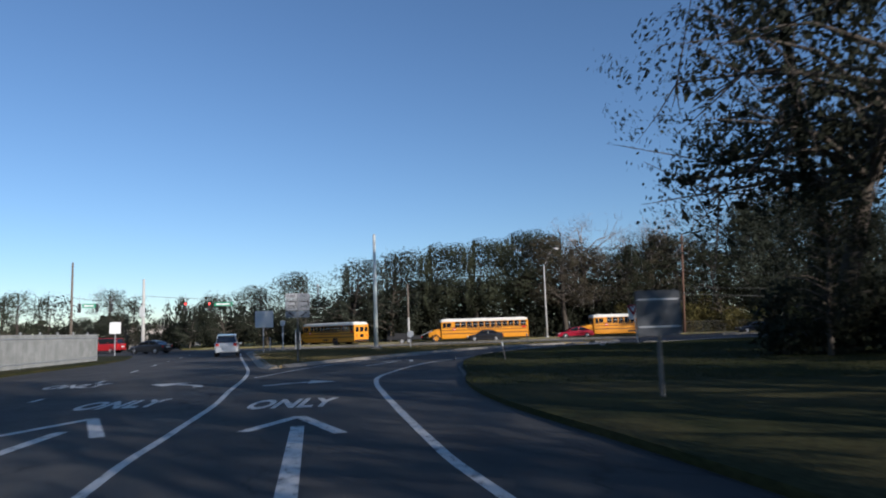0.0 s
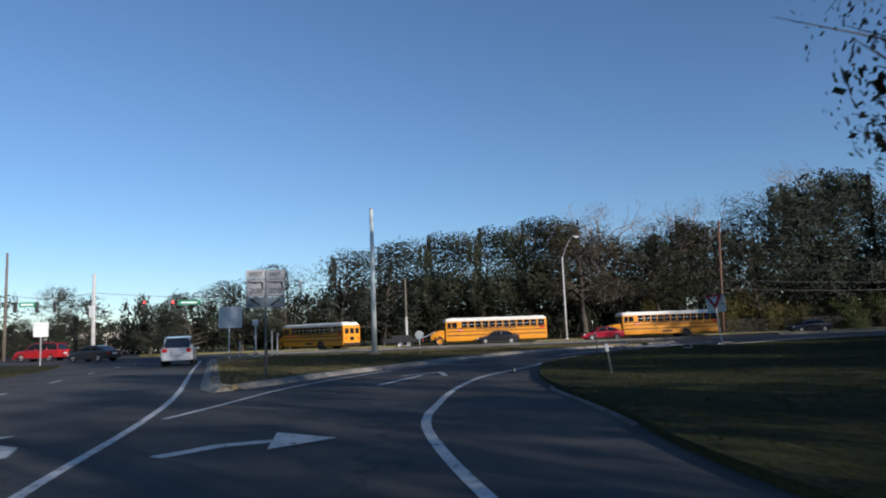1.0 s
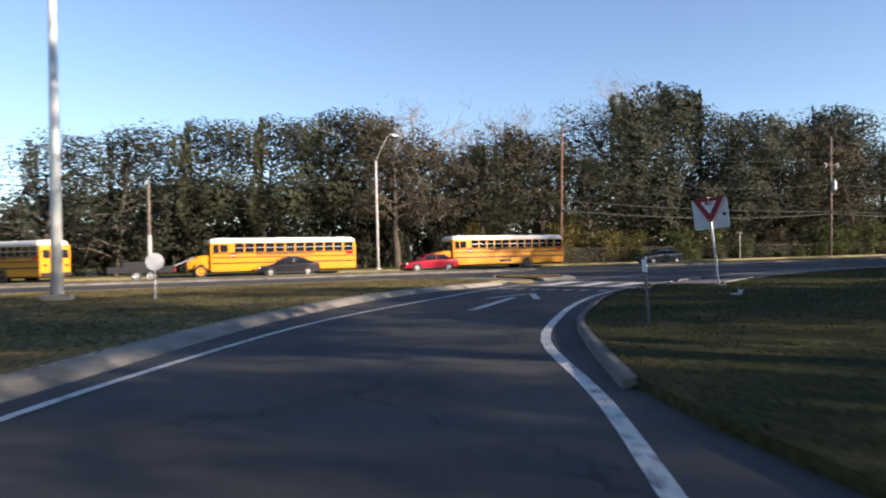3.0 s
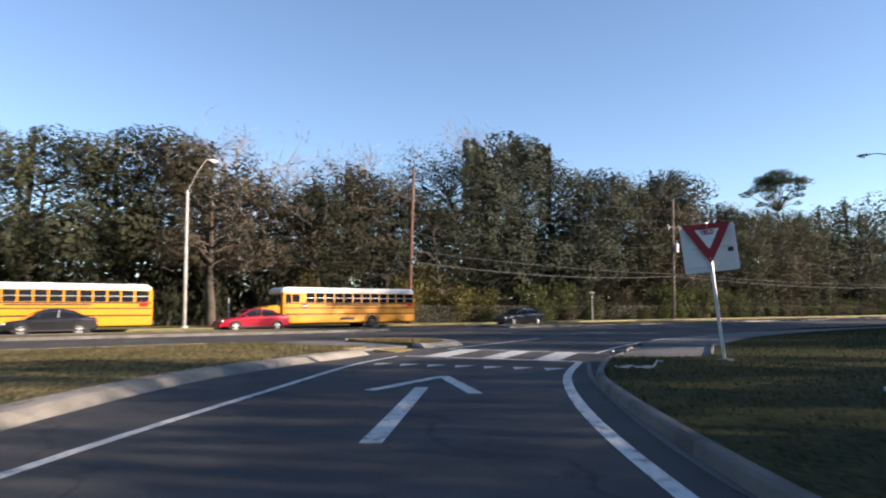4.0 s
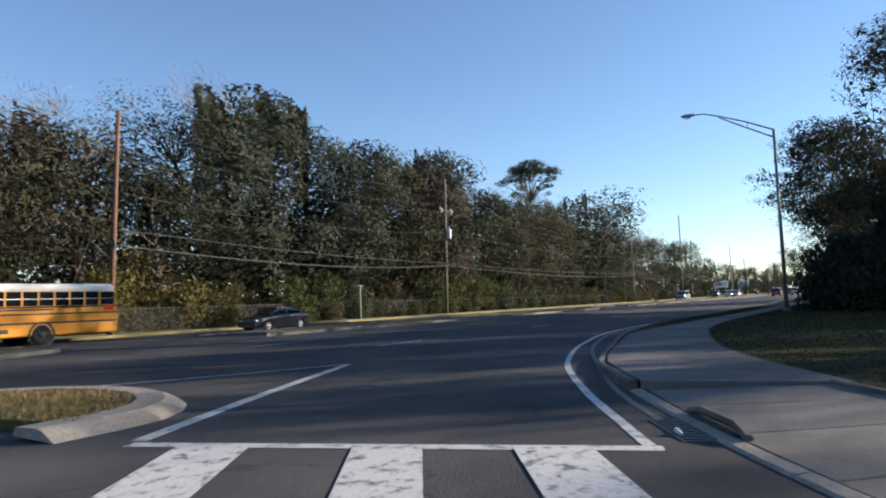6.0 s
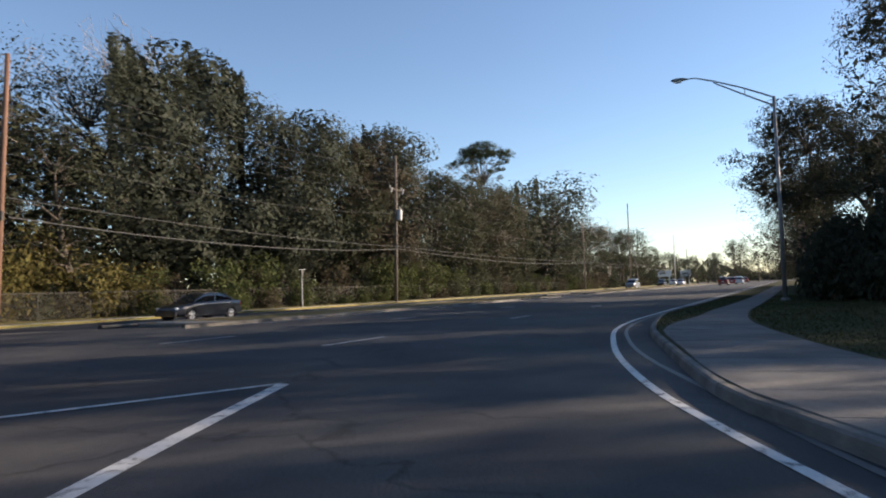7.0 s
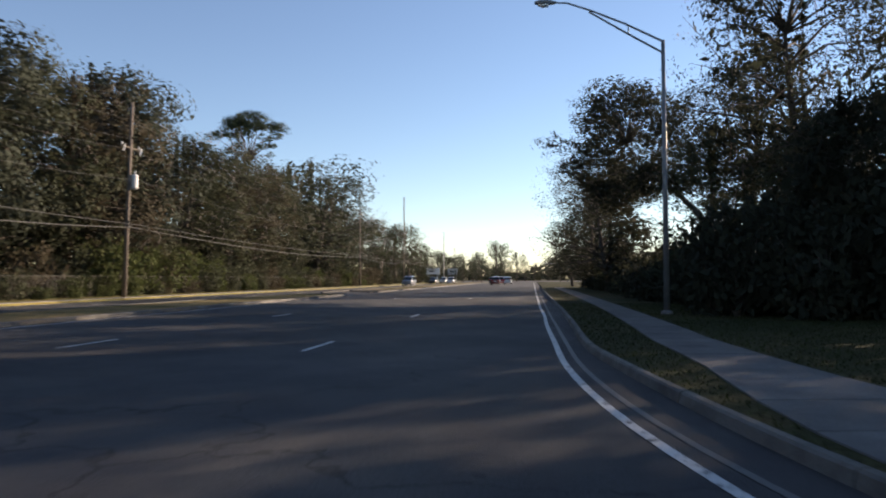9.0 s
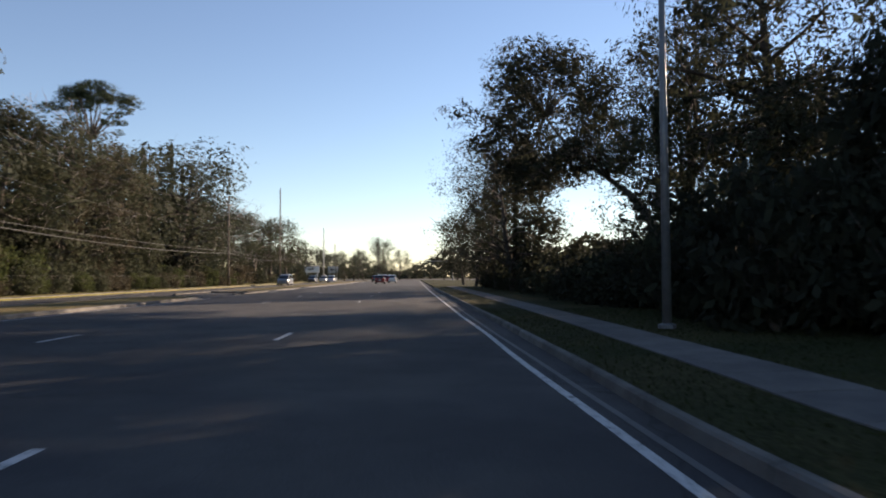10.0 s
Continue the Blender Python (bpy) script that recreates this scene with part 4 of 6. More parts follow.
# front of the northern woods: along the road, height
FRONT = [(-44, 98, 5, "oak_b"), (-36, 97, 5.6, "oak_a"), (-29, 98, 6.3, "thin"), (-23, 98, 7.4, "oak_b"), (-17, 99, 9.0, "vine"), (-11, 98, 10.7, "oak_a"),
         (-5, 99, 12.4, "oak_b"), (1, 99, 13.8, "vine"), (7, 100, 14.4, "oak_a"), (13.5, 100, 15.0, "oak_b"), (20.5, 101, 16.0, "edge_oak"), (27, 99, 15.0, "vine"),
         (33, 100, 13.5, "rusty"), (38.5, 98, 13.5, "oak_b"), (42, 101, 16, "rusty"), (47.5, 101, 15.5, "thin"), (52, 98, 13, "vine"), (60.5, 101, 19.6, "oak_c"), (70.8, 101, 22.2, "oak_c"),
         (77.0, 101, 18.8, "oak_a"), (79.5, 99, 16.5, "vine"), (83.5, 101, 19.5, "oak_b"), (88, 99, 19, "rusty"), (92.5, 101, 21.5, "oak_a"), (99, 100, 17.8, "oak_b"), (106, 99, 17.5, "thin"), (111, 101, 18, "oak_b"),
         (119, 100, 17.8, "vine"), (125, 101, 18.2, "rusty"), (133, 100, 18.5, "vine"), (141, 101, 19.5, "oak_b"), (150, 101, 21.5, "vine"), (159, 101, 24, "oak_a"), (168, 101, 22, "thin"), (177, 102, 17, "vine")]
for u, c, h, kind in FRONT:
    if u < 4:
        kind = "wood_edge"
    elif u > 145 and kind != "thin":
        kind = "far_a" if kind in ("oak_a", "oak_c") else "far_b"
    elif 4 < u < 46 and kind != "thin":
        kind = "edge_rusty" if kind in ("rusty", "vine") else "edge_oak"
    plant(kind, W(u + random.uniform(-0.8, 0.8), c + random.uniform(-0.6, 0.6)), h * 1.04, random.uniform(1.2, 1.45))
plant("pine", W(137, 103), 27.6, 1.15)
plant("pine", W(103, 108), 19.5, 0.9)
for u, h in ((33.5, 19), (29.5, 16), (48, 19), (64, 23.5), (69, 24), (42, 17), (110, 20.5)):
    plant("bare", W(u, 107 + random.uniform(-1, 2)), h, 1.0)
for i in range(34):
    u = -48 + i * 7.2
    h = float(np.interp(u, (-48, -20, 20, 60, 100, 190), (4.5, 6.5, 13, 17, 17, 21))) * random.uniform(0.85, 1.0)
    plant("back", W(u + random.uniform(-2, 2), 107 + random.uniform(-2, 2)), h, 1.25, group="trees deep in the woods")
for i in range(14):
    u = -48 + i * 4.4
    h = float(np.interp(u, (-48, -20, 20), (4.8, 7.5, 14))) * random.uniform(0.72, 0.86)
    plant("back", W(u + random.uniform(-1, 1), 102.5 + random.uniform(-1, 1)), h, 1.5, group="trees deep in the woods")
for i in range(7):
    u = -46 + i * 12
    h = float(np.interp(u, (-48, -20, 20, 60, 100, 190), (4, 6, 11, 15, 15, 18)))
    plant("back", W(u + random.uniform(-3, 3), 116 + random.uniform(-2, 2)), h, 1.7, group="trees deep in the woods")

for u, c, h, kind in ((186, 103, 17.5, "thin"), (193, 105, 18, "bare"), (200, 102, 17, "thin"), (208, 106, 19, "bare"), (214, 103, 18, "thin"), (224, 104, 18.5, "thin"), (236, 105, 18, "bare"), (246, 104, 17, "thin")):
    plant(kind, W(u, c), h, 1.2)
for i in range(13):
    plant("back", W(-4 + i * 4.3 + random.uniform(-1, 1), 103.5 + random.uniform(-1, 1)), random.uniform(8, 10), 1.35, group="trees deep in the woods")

# southern trees beside the sidewalk, and unseen ones added to shade the slip lane
for x, y, h, w, kind in ((107, 68.5, 13.5, 1.1, "near_oak"), (98, 66.8, 15, 1.2, "near_oak"), (65.6, 55.3, 20.5, 1.15, "near_tall"),
                         (62, 56.5, 9.0, 1.0, "near_olive"), (57.5, 50.5, 17.5, 1.2, "near_tall"), (77.5, 56.5, 18.5, 1.05, "near_tall"), (54, 56.5, 9.0, 0.95, "near_oak"),
                         (55, 52.5, 11, 1.1, "near_olive"), (52, 44, 11, 1.2, "mid_oak"),
                         (46, 46, 10, 1.1, "mid_oak"), (118, 69, 12, 1.1, "mid_oak"), (132, 72, 12, 1.1, "mid_oak"), (150, 75, 12, 1.2, "mid_oak")):
    plant(kind, (x, y), h, w, group="trees south of the main road")
plant("near_olive", (68.2, 59.6), 11.0, 0.85, group="trees south of the main road")
plant("arch", (71.3, 58.4), 16.4, 1.22, 0, group="trees south of the main road")
plant("wispy", (17.2, 24.0), 23.5, 0.97, 40, group="trees south of the main road")
# several of these stand out of view, added to block sun from road and verge
for x, y, h, w in ((25, 28, 9.5, 1.2), (19.0, 28.5, 7.2, 1.2), (23, 33.5, 5.5, 1.3), (21.5, 20.5, 6.5, 1.3), (16.6, 22.6, 7.4, 0.8), (20.5, 6, 14.5, 1.0), (24, 1, 10.5, 1.2), (20, -7, 12, 1.1), (17, -15, 13, 1.1),
                   (56, 37, 17, 1.0), (64, 33, 18, 1.0), (48, 31, 14, 1.0)):
    plant("mid_oak", (x, y), h, w, group="trees south of the main road")
# open crowns outside the view, added to dapple the road's light
for x, y, h in ((34, 29, 11.5), (30, 34, 10), (41, 38, 10), (38, 21, 14), (50, 20, 16), (43, 12, 14), (90, 47, 16), (70, 42, 15), (77, 36, 18), (84, 46, 16), (26, -18, 18),
                (27, -7, 16), (27, 11, 12), (34, 4, 15), (50, 37, 13), (54, 42, 13), (46, 40, 10.5), (30, 27, 14), (36, 25, 15), (58, 45, 13), (63, 40.5, 15)):
    plant("shade", (x, y), h, random.uniform(0.95, 1.1), group="trees south of the main road")
for i in range(16):
    plant("back", (60 + i * 9 + random.uniform(-2, 2), 38 + i * 1.6 + random.uniform(-3, 3)), random.uniform(6.5, 9) if i < 4 else random.uniform(3.5, 4.5), 1.6, group="trees deep in the woods")


# ---- shrubs and undergrowth ----
def shrub_kind(seed, material, leaf, count, high=2.6, wide=1.7):
    rng = np.random.default_rng(seed)
    top = new("shrub")
    v, f = [], []
    tips = []
    for i in range(9):
        t = 2 * math.pi * i / 9 + rng.uniform(-0.3, 0.3)
        r = wide * rng.uniform(0.3, 0.8)
        q = np.array((math.cos(t) * r, math.sin(t) * r, high * rng.uniform(0.35, 0.85)))
        tube_arrays(((0, 0, -0.05), q * 0.5 + (0, 0, 0.15), q), (0.045, 0.03, 0.012), 4, v, f)
        tips.append(q)
        tips.append(q * (1, 1, 0.4))
    new("woody_base", mesh_of("woody_base", v, f, BARK)).parent = top
    tips = np.array(tips)
    off = rng.normal(0, 1, (count, 3))
    off *= (rng.uniform(0, 1, (count, 1)) ** 0.4) / np.linalg.norm(off, axis=1)[:, None]
    centres = tips[rng.integers(0, len(tips), count)] + off * np.array((0.75, 0.75, 0.62)) * wide * 0.55
    centres[:, 2] = np.maximum(centres[:, 2], 0.06)
    new("foliage", leaf_mesh("foliage", centres, leaf, rng, material)).parent = top
    return top


SHRUBS = [(shrub_kind(31, LEAF_GREEN, 0.12, 1500), "bushy green shrub against the fence"),
          (shrub_kind(32, LEAF_OLIVE, 0.14, 950), "olive green shrub against the fence"),
          (shrub_kind(33, LEAF_YELLOW, 0.16, 4200, 5.0, 3.4), "yellow-green leafy bush lit by the sun"),
          (shrub_kind(34, LEAF_BROWN, 0.15, 950), "brown dry bush in the undergrowth"),
          (shrub_kind(35, LEAF_SHADED, 0.15, 1100), "undergrowth bush with shade in its dark leaf colour")]
placed = [False] * 5


def bush(which, where, scale, tall=1.0):
    ob, label = SHRUBS[which]
    m = pose(where[0], where[1], 0.1, 0, 0, random.uniform(0, 360)) @ Matrix.Diagonal((scale, scale, scale * tall, 1))
    if placed[which]:
        ob = copy_thing(ob, m)
    placed[which] = True
    ob.matrix_basis = m
    tagged(ob, label, "shrub", "undergrowth")


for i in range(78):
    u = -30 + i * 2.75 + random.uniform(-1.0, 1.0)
    # below u 40 only the dark-leaved bush, standing in for shade under the crowns
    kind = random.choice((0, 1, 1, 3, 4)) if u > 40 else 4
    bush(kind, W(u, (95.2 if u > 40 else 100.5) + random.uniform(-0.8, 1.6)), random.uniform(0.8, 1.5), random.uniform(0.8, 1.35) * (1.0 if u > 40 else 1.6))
for u, c, s, tall in ((50.5, 95.8, 1.05, 1.0), (54.5, 95.2, 0.8, 0.9), (46.5, 96.5, 1.0, 1.2), (37.5, 97.5, 0.8, 1.2)):
    bush(2, W(u, c), s, tall)
for u, s in ((86, 1.5), (90, 1.3), (94, 1.4), (98, 1.2), (103, 1.3), (62, 1.3), (66, 1.4)):
    bush(0, W(u, 93.9), s, 1.2)
for i in range(34):
    bush(random.choice((0, 0, 1, 3)), W(60 + i * 3.4 + random.uniform(-1.2, 1.2), 92.6 + random.uniform(-0.3, 0.5)), random.uniform(0.45, 0.95), random.uniform(0.7, 1.3))
for i in range(30):
    bush(random.choice((4, 4, 1, 1)), (54 + i * 2.7 + random.uniform(-1, 1), 60.0 + i * 0.375 + random.uniform(-1.4, 0.6)), random.uniform(0.9, 1.45), random.uniform(0.9, 1.5) if i < 4 else random.uniform(0.65, 0.85))


for i in range(26):
    bush(4, (52 + i * 3.1 + random.uniform(-0.8, 0.8), 56.3 + i * 0.42 + random.uniform(-1.0, 1.0)), random.uniform(1.5, 2.0), random.uniform(1.0, 1.4) if i < 4 else random.uniform(0.72, 0.9))
for x, y in ((50, 55.2), (47.5, 53.5), (53, 57.2), (45, 52), (52, 60.5), (55.5, 60.2), (58.5, 60.8), (50.5, 58.0)):
    bush(4, (x, y), random.uniform(1.1, 1.4), 1.3)
for x, y, s in ((15.4, 24.0, 1.0), (17.9, 23.6, 1.1), (20.5, 24.5, 1.2), (22, 22.5, 1.3), (27, 33, 1.5), (30, 36, 1.6), (25, 30, 1.3), (33, 38, 1.7), (37, 41, 1.6), (29, 27, 1.6), (41, 44, 1.7), (45, 47, 1.6), (35, 34, 1.7)):
    bush(4, (x, y), s, 1.2)


# ---- grass blades ----
def inside(px, py, poly):
    hit = np.zeros(len(px), bool)
    n = len(poly)
    for i in range(n):
        (x0, y0), (x1, y1) = poly[i], poly[(i + 1) % n]
        if y0 != y1:
            hit ^= ((y0 > py) != (y1 > py)) & (px < (x1 - x0) * (py - y0) / (y1 - y0) + x0)
    return hit


def blades(name, poly, count, bounds, z, high, material, label, seed, keep=None):
    rng = np.random.default_rng(seed)
    x, y = rng.uniform(bounds[0], bounds[1], count), rng.uniform(bounds[2], bounds[3], count)
    ok = inside(x, y, poly)
    if keep is not None:
        ok &= keep(x, y)
    x, y = x[ok], y[ok]
    k = len(x)
    t = rng.uniform(0, 2 * math.pi, k)
    h = high * rng.uniform(0.4, 1.3, k)
    w = 0.006 + 0.012 * rng.uniform(0, 1, k)
    lx, ly = rng.normal(0, 0.5, k) * h, rng.normal(0, 0.5, k) * h
    v = np.stack([np.stack([x - np.cos(t) * w, y - np.sin(t) * w, np.full(k, z)], 1), np.stack([x + np.cos(t) * w, y + np.sin(t) * w, np.full(k, z)], 1),
                  np.stack([x + lx, y + ly, z + h], 1)], 1).reshape(-1, 3)
    me = bpy.data.meshes.new(name)
    me.vertices.add(3 * k)
    me.vertices.foreach_set("co", v.astype(np.float32).ravel())
    me.loops.add(3 * k)
    me.loops.foreach_set("vertex_index", np.arange(3 * k, dtype=np.int32))
    me.polygons.add(k)
    me.polygons.foreach_set("loop_start", np.arange(0, 3 * k, 3, dtype=np.int32))
    me.materials.append(material)
    me.update(calc_edges=True)
    tagged(new(name, me), label, "grass", kind="stuff")


WALK_NEAR = np.array([(14.6, 53.3), (18.62, 56.8), (21.57, 58.75), (26.06, 60.75), (30.2, 62.3), (33.5, 62.75), (36.5, 63.0), (41.2, 63.7), (46.8, 64.3), (60.5, 66.0), (90, 70.2)])
WALK_FAR = np.array([(16.1, 51.5), (19.3, 54.0), (22.2, 56.1), (25.6, 57.9), (30.8, 59.9), (35, 61.15), (41, 62.3), (46.3, 62.95), (60, 64.75), (90, 68.9)])


def off_walk(x, y):
    top, low = np.interp(x, WALK_NEAR[:, 0], WALK_NEAR[:, 1]), np.interp(x, WALK_FAR[:, 0], WALK_FAR[:, 1])
    return ~((y > low - 0.05) & (y < top + 0.05) & (x > 15.7))


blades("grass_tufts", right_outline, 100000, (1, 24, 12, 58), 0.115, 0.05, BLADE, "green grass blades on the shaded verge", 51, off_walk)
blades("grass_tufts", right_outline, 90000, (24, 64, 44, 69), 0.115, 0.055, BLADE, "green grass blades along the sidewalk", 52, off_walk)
blades("grass_tufts", island_outline, 90000, (-16, 10, 27, 66), 0.125, 0.05, BLADE, "short green grass blades on the island", 53)
blades("dry_grass", island_outline, 110000, (-16, 10, 27, 66), 0.125, 0.045, STRAW, "dry straw coloured grass blades on the island", 54)
blades("dry_grass", nose_outline, 9000, (11, 15, 60, 67), 0.125, 0.075, STRAW, "dry straw coloured grass at the island's nose", 55)


# ---- vehicles ----
def loft(stations, sides=14):
    """A closed hull through rounded sections: (x, half width, z low, z high, corner) each."""
    bm = bmesh.new()
    rings = []
    for x, hw, z0, z1, r in stations:
        r = min(r, hw * 0.95, (z1 - z0) * 0.49)
        ring = []
        for cy, cz, a0 in ((hw - r, z1 - r, 0), (-hw + r, z1 - r, 90), (-hw + r, z0 + r * 0.6, 180), (hw - r, z0 + r * 0.6, 270)):
            for k in range(4):
                a = radians(a0 + 30 * k)
                rz = r if a0 < 180 else r * 0.6
                ring.append(bm.verts.new((x, cy + r * math.cos(a), cz + rz * math.sin(a))))
        rings.append(ring)
    n = len(rings[0])
    for a, b in zip(rings, rings[1:]):
        for k in range(n):
            bm.faces.new((a[k], a[(k + 1) % n], b[(k + 1) % n], b[k]))
    bm.faces.new(rings[0][::-1])
    bm.faces.new(rings[-1])
    bmesh.ops.recalc_face_normals(bm, faces=bm.faces)
    return bm


def lathe_y(profile, x, z, sides=24):
    """A wheel-like solid turned round an axis along y; profile: (radius, y)."""
    bm = bmesh.new()
    rings = [[bm.verts.new((x + r * math.cos(t), y, z + r * math.sin(t))) for t in (2 * math.pi * k / sides for k in range(sides))] for r, y in profile]
    for a, b in zip(rings, rings[1:]):
        for k in range(sides):
            bm.faces.new((a[k], a[(k + 1) % sides], b[(k + 1) % sides], b[k]))
    bm.faces.new(rings[0][::-1])
    bm.faces.new(rings[-1])
    bmesh.ops.recalc_face_normals(bm, faces=bm.faces)
    return bm


def wheel(parent, x, y, r, w, out, rim=STEEL):
    """A tyre with its rim; out: +1 or -1, the side that faces outwards."""
    a, b = y - out * w / 2, y + out * w / 2
    ty = part("wheel", lathe_y([(r * 0.72, a), (r * 0.95, a), (r, a + out * w * 0.15), (r, b - out * w * 0.15), (r * 0.94, b), (r * 0.70, b), (r * 0.62, b - out * 0.03)], x, r), RUBBER, parent, smooth=False)
    part("rim", lathe_y([(r * 0.64, b - out * 0.05), (r * 0.64, b - out * 0.005), (r * 0.52, b - out * 0.03), (r * 0.30, b - out * 0.05), (r * 0.2, b + out * 0.005), (r * 0.08, b + out * 0.012)], x, r), rim, ty)
    for k in range(5):
        t = 2 * math.pi * k / 5 + 0.3
        c = Vector((x + r * 0.42 * math.cos(t), b - out * 0.012, r + r * 0.42 * math.sin(t)))
        bm = box(-r * 0.11, r * 0.11, -0.008, 0.008, -r * 0.2, r * 0.2, 0.006, 1)
        bmesh.ops.transform(bm, matrix=Matrix.Translation(c) @ Matrix.Rotation(-(t - math.pi / 2), 4, "Y"), verts=bm.verts)
        part("spoke", bm, rim, ty)
    return ty


def bus(name, where, yaw, label):
    """A conventional school bus, nose along +x, its tail at x = 0."""
    top = thing(name, where, yaw, label, "bus", "school buses in the queue")
    L, hw = 11.7, 1.22
    part("body", loft([(0.0, 1.12, 0.50, 2.55, 0.12), (0.07, hw, 0.42, 2.72, 0.16), (L - 0.5, hw, 0.40, 2.72, 0.16), (L - 0.08, hw - 0.02, 0.42, 2.70, 0.16), (L, hw - 0.10, 0.7, 2.5, 0.2)]), BUS_YELLOW, top)
    part("roof", loft([(0.05, 1.02, 2.58, 2.86, 0.14), (0.35, hw - 0.015, 2.56, 3.04, 0.42), (L - 0.6, hw - 0.015, 2.56, 3.05, 0.42), (L - 0.1, hw - 0.06, 2.56, 2.98, 0.38), (L + 0.05, hw - 0.2, 2.60, 2.84, 0.2)]), BUS_WHITE, top, "white roof")
    for x in (0.8, 5.6, L - 1.4):
        part("roof_hatch", box(x, x + 0.6, -0.3, 0.3, 3.03, 3.09, 0.02), BUS_WHITE, top)
    hood = part("hood", loft([(L - 0.15, 1.0, 0.55, 1.78, 0.2), (L + 0.6, 0.96, 0.55, 1.72, 0.25), (L + 1.35, 0.86, 0.58, 1.60, 0.28), (L + 1.62, 0.76, 0.62, 1.42, 0.25)]), BUS_YELLOW, top)
    part("grille", box(L + 1.55, L + 1.66, -0.45, 0.45, 0.75, 1.3, 0.02), BLACK, hood)
    for s in (-1, 1):
        part("headlight", box(L + 1.50, L + 1.66, s * 0.62 - 0.11, s * 0.62 + 0.11, 0.95, 1.2, 0.03), CLEAR_LAMP, hood)
        part("fender", tube([(L + 0.25, s * 1.03, 0.52), (L + 0.32, s * 1.05, 0.95), (L + 0.62, s * 1.05, 1.14), (L + 0.98, s * 1.05, 1.0), (L + 1.1, s * 1.03, 0.55)], 0.09, 8), BUS_YELLOW, top)
        part("mirror_arm", tube([(L + 0.1, s * 1.05, 1.8), (L + 0.5, s * 1.4, 2.1), (L + 0.5, s * 1.42, 1.9)], 0.02, 6), BLACK, top)
        part("mirror", box(L + 0.47, L + 0.53, s * 1.42 - 0.12, s * 1.42 + 0.12, 1.75, 2.15, 0.02), BLACK, top)
    part("front_bumper", box(L + 1.55, L + 1.78, -1.1, 1.1, 0.48, 0.74, 0.04), BLACK, top)
    part("rear_bumper", box(-0.14, 0.06, -1.18, 1.18, 0.48, 0.72, 0.03), BLACK, top)
    part("windshield", box(L - 0.04, L + 0.035, -1.0, 1.0, 1.75, 2.5, 0.02), GLASS, top)
    for s in (-1, 1):
        y0, y1 = (hw - 0.004, hw + 0.014) if s > 0 else (-hw - 0.014, -hw + 0.004)
        for z, h in ((1.82, 0.085), (1.48, 0.08), (1.03, 0.10)):
            part("rub_rail", box(0.1, L - 0.15, y0, y1, z, z + h, 0.004, 1), BLACK, top)
        step = 0.795
        for k in range(12):
            x = 0.28 + k * step + (0.12 if k else 0)
            w = 0.76 if k == 0 else 0.685
            pane = part("window", box(x, x + w, y0 - 0.002 * s, y1 + 0.006 * s, 1.93, 2.62, 0.01, 1), GLASS, top)
            part("window_bar", box(x - 0.01, x + w + 0.01, y0, y1 + 0.014 * s if s > 0 else y1, 2.25, 2.285) if s > 0 else box(x - 0.01, x + w + 0.01, y0 - 0.014, y1, 2.25, 2.285), STEEL, pane)
        part("driver_window", box(L - 1.35, L - 0.75, y0 - 0.002, y1 + 0.002, 1.95, 2.52, 0.01, 1), GLASS, top)
        part("driver_window", box(L - 0.68, L - 0.25, y0 - 0.002, y1 + 0.002, 1.92, 2.52, 0.01, 1), GLASS, top)
        part("side_name", box(3.6, 8.2, y0 + 0.002 * s, y1 + 0.001 * s, 1.70, 1.78), BLACK, top, "black band of side lettering")
        part("battery_grille", box(5.75, 7.0, y0, y1, 0.62, 0.82, 0.005, 1), BLACK, top)
        part("wheel_arch", lathe_y([(0.62, s * (hw - 0.05)), (0.66, s * (hw + 0.012)), (0.56, s * (hw + 0.014)), (0.55, s * (hw - 0.05))], 4.15, 0.5), BLACK, top)
        wheel(top, 4.15, s * 1.02, 0.50, 0.46, s, BLACK)
        wheel(top, L + 0.66, s * 1.0, 0.50, 0.28, s, BUS_YELLOW)
        part("tail_lamp", lathe_y([(0.10, 0.0), (0.10, 0.05), (0.02, 0.06)], 0, 0, 12), RED_LAMP, top).matrix_local = pose(0.0, s * 0.86, 1.25, 0, 0, 90)
        part("warning_lamp", lathe_y([(0.09, 0.0), (0.09, 0.05), (0.02, 0.06)], 0, 0, 12), AMBER if s > 0 else RED_LAMP, top).matrix_local = pose(0.03, s * 0.8, 2.62, 0, 0, 90)
        part("rear_window", box(-0.012, 0.05, s * 0.75 - 0.26, s * 0.75 + 0.26, 1.75, 2.35, 0.01, 1), GLASS, top)
    part("emergency_door", box(-0.014, 0.05, -0.42, 0.42, 0.75, 2.5, 0.01, 1), BUS_YELLOW, top)
    part("door_window", box(-0.022, 0.03, -0.3, 0.3, 1.75, 2.35, 0.01, 1), GLASS, top)
    part("door_window", box(-0.022, 0.03, -0.3, 0.3, 1.0, 1.4, 0.01, 1), GLASS, top)
    # the folded stop arm, and the red reflector near the tail
    part("stop_arm", plate([(L - 1.75 + 0.24 * math.cos(radians(22.5 + 45 * k)), 1.66 + 0.24 * math.sin(radians(22.5 + 45 * k)) * 0.75) for k in range(8)], hw + 0.02, hw + 0.05), RED_LAMP, top, "folded red stop arm")
    part("stop_arm_word", box(L - 1.93, L - 1.57, hw + 0.052, hw + 0.056, 1.62, 1.71), SIGN_WHITE, top)
    part("reflector", box(0.3, 0.85, hw + 0.005, hw + 0.03, 1.64, 1.86, 0.01, 1), RED_LAMP, top)
    part("chassis", box(0.6, L + 1.3, -0.85, 0.85, 0.36, 0.56, 0.03), BLACK, top)
    return top


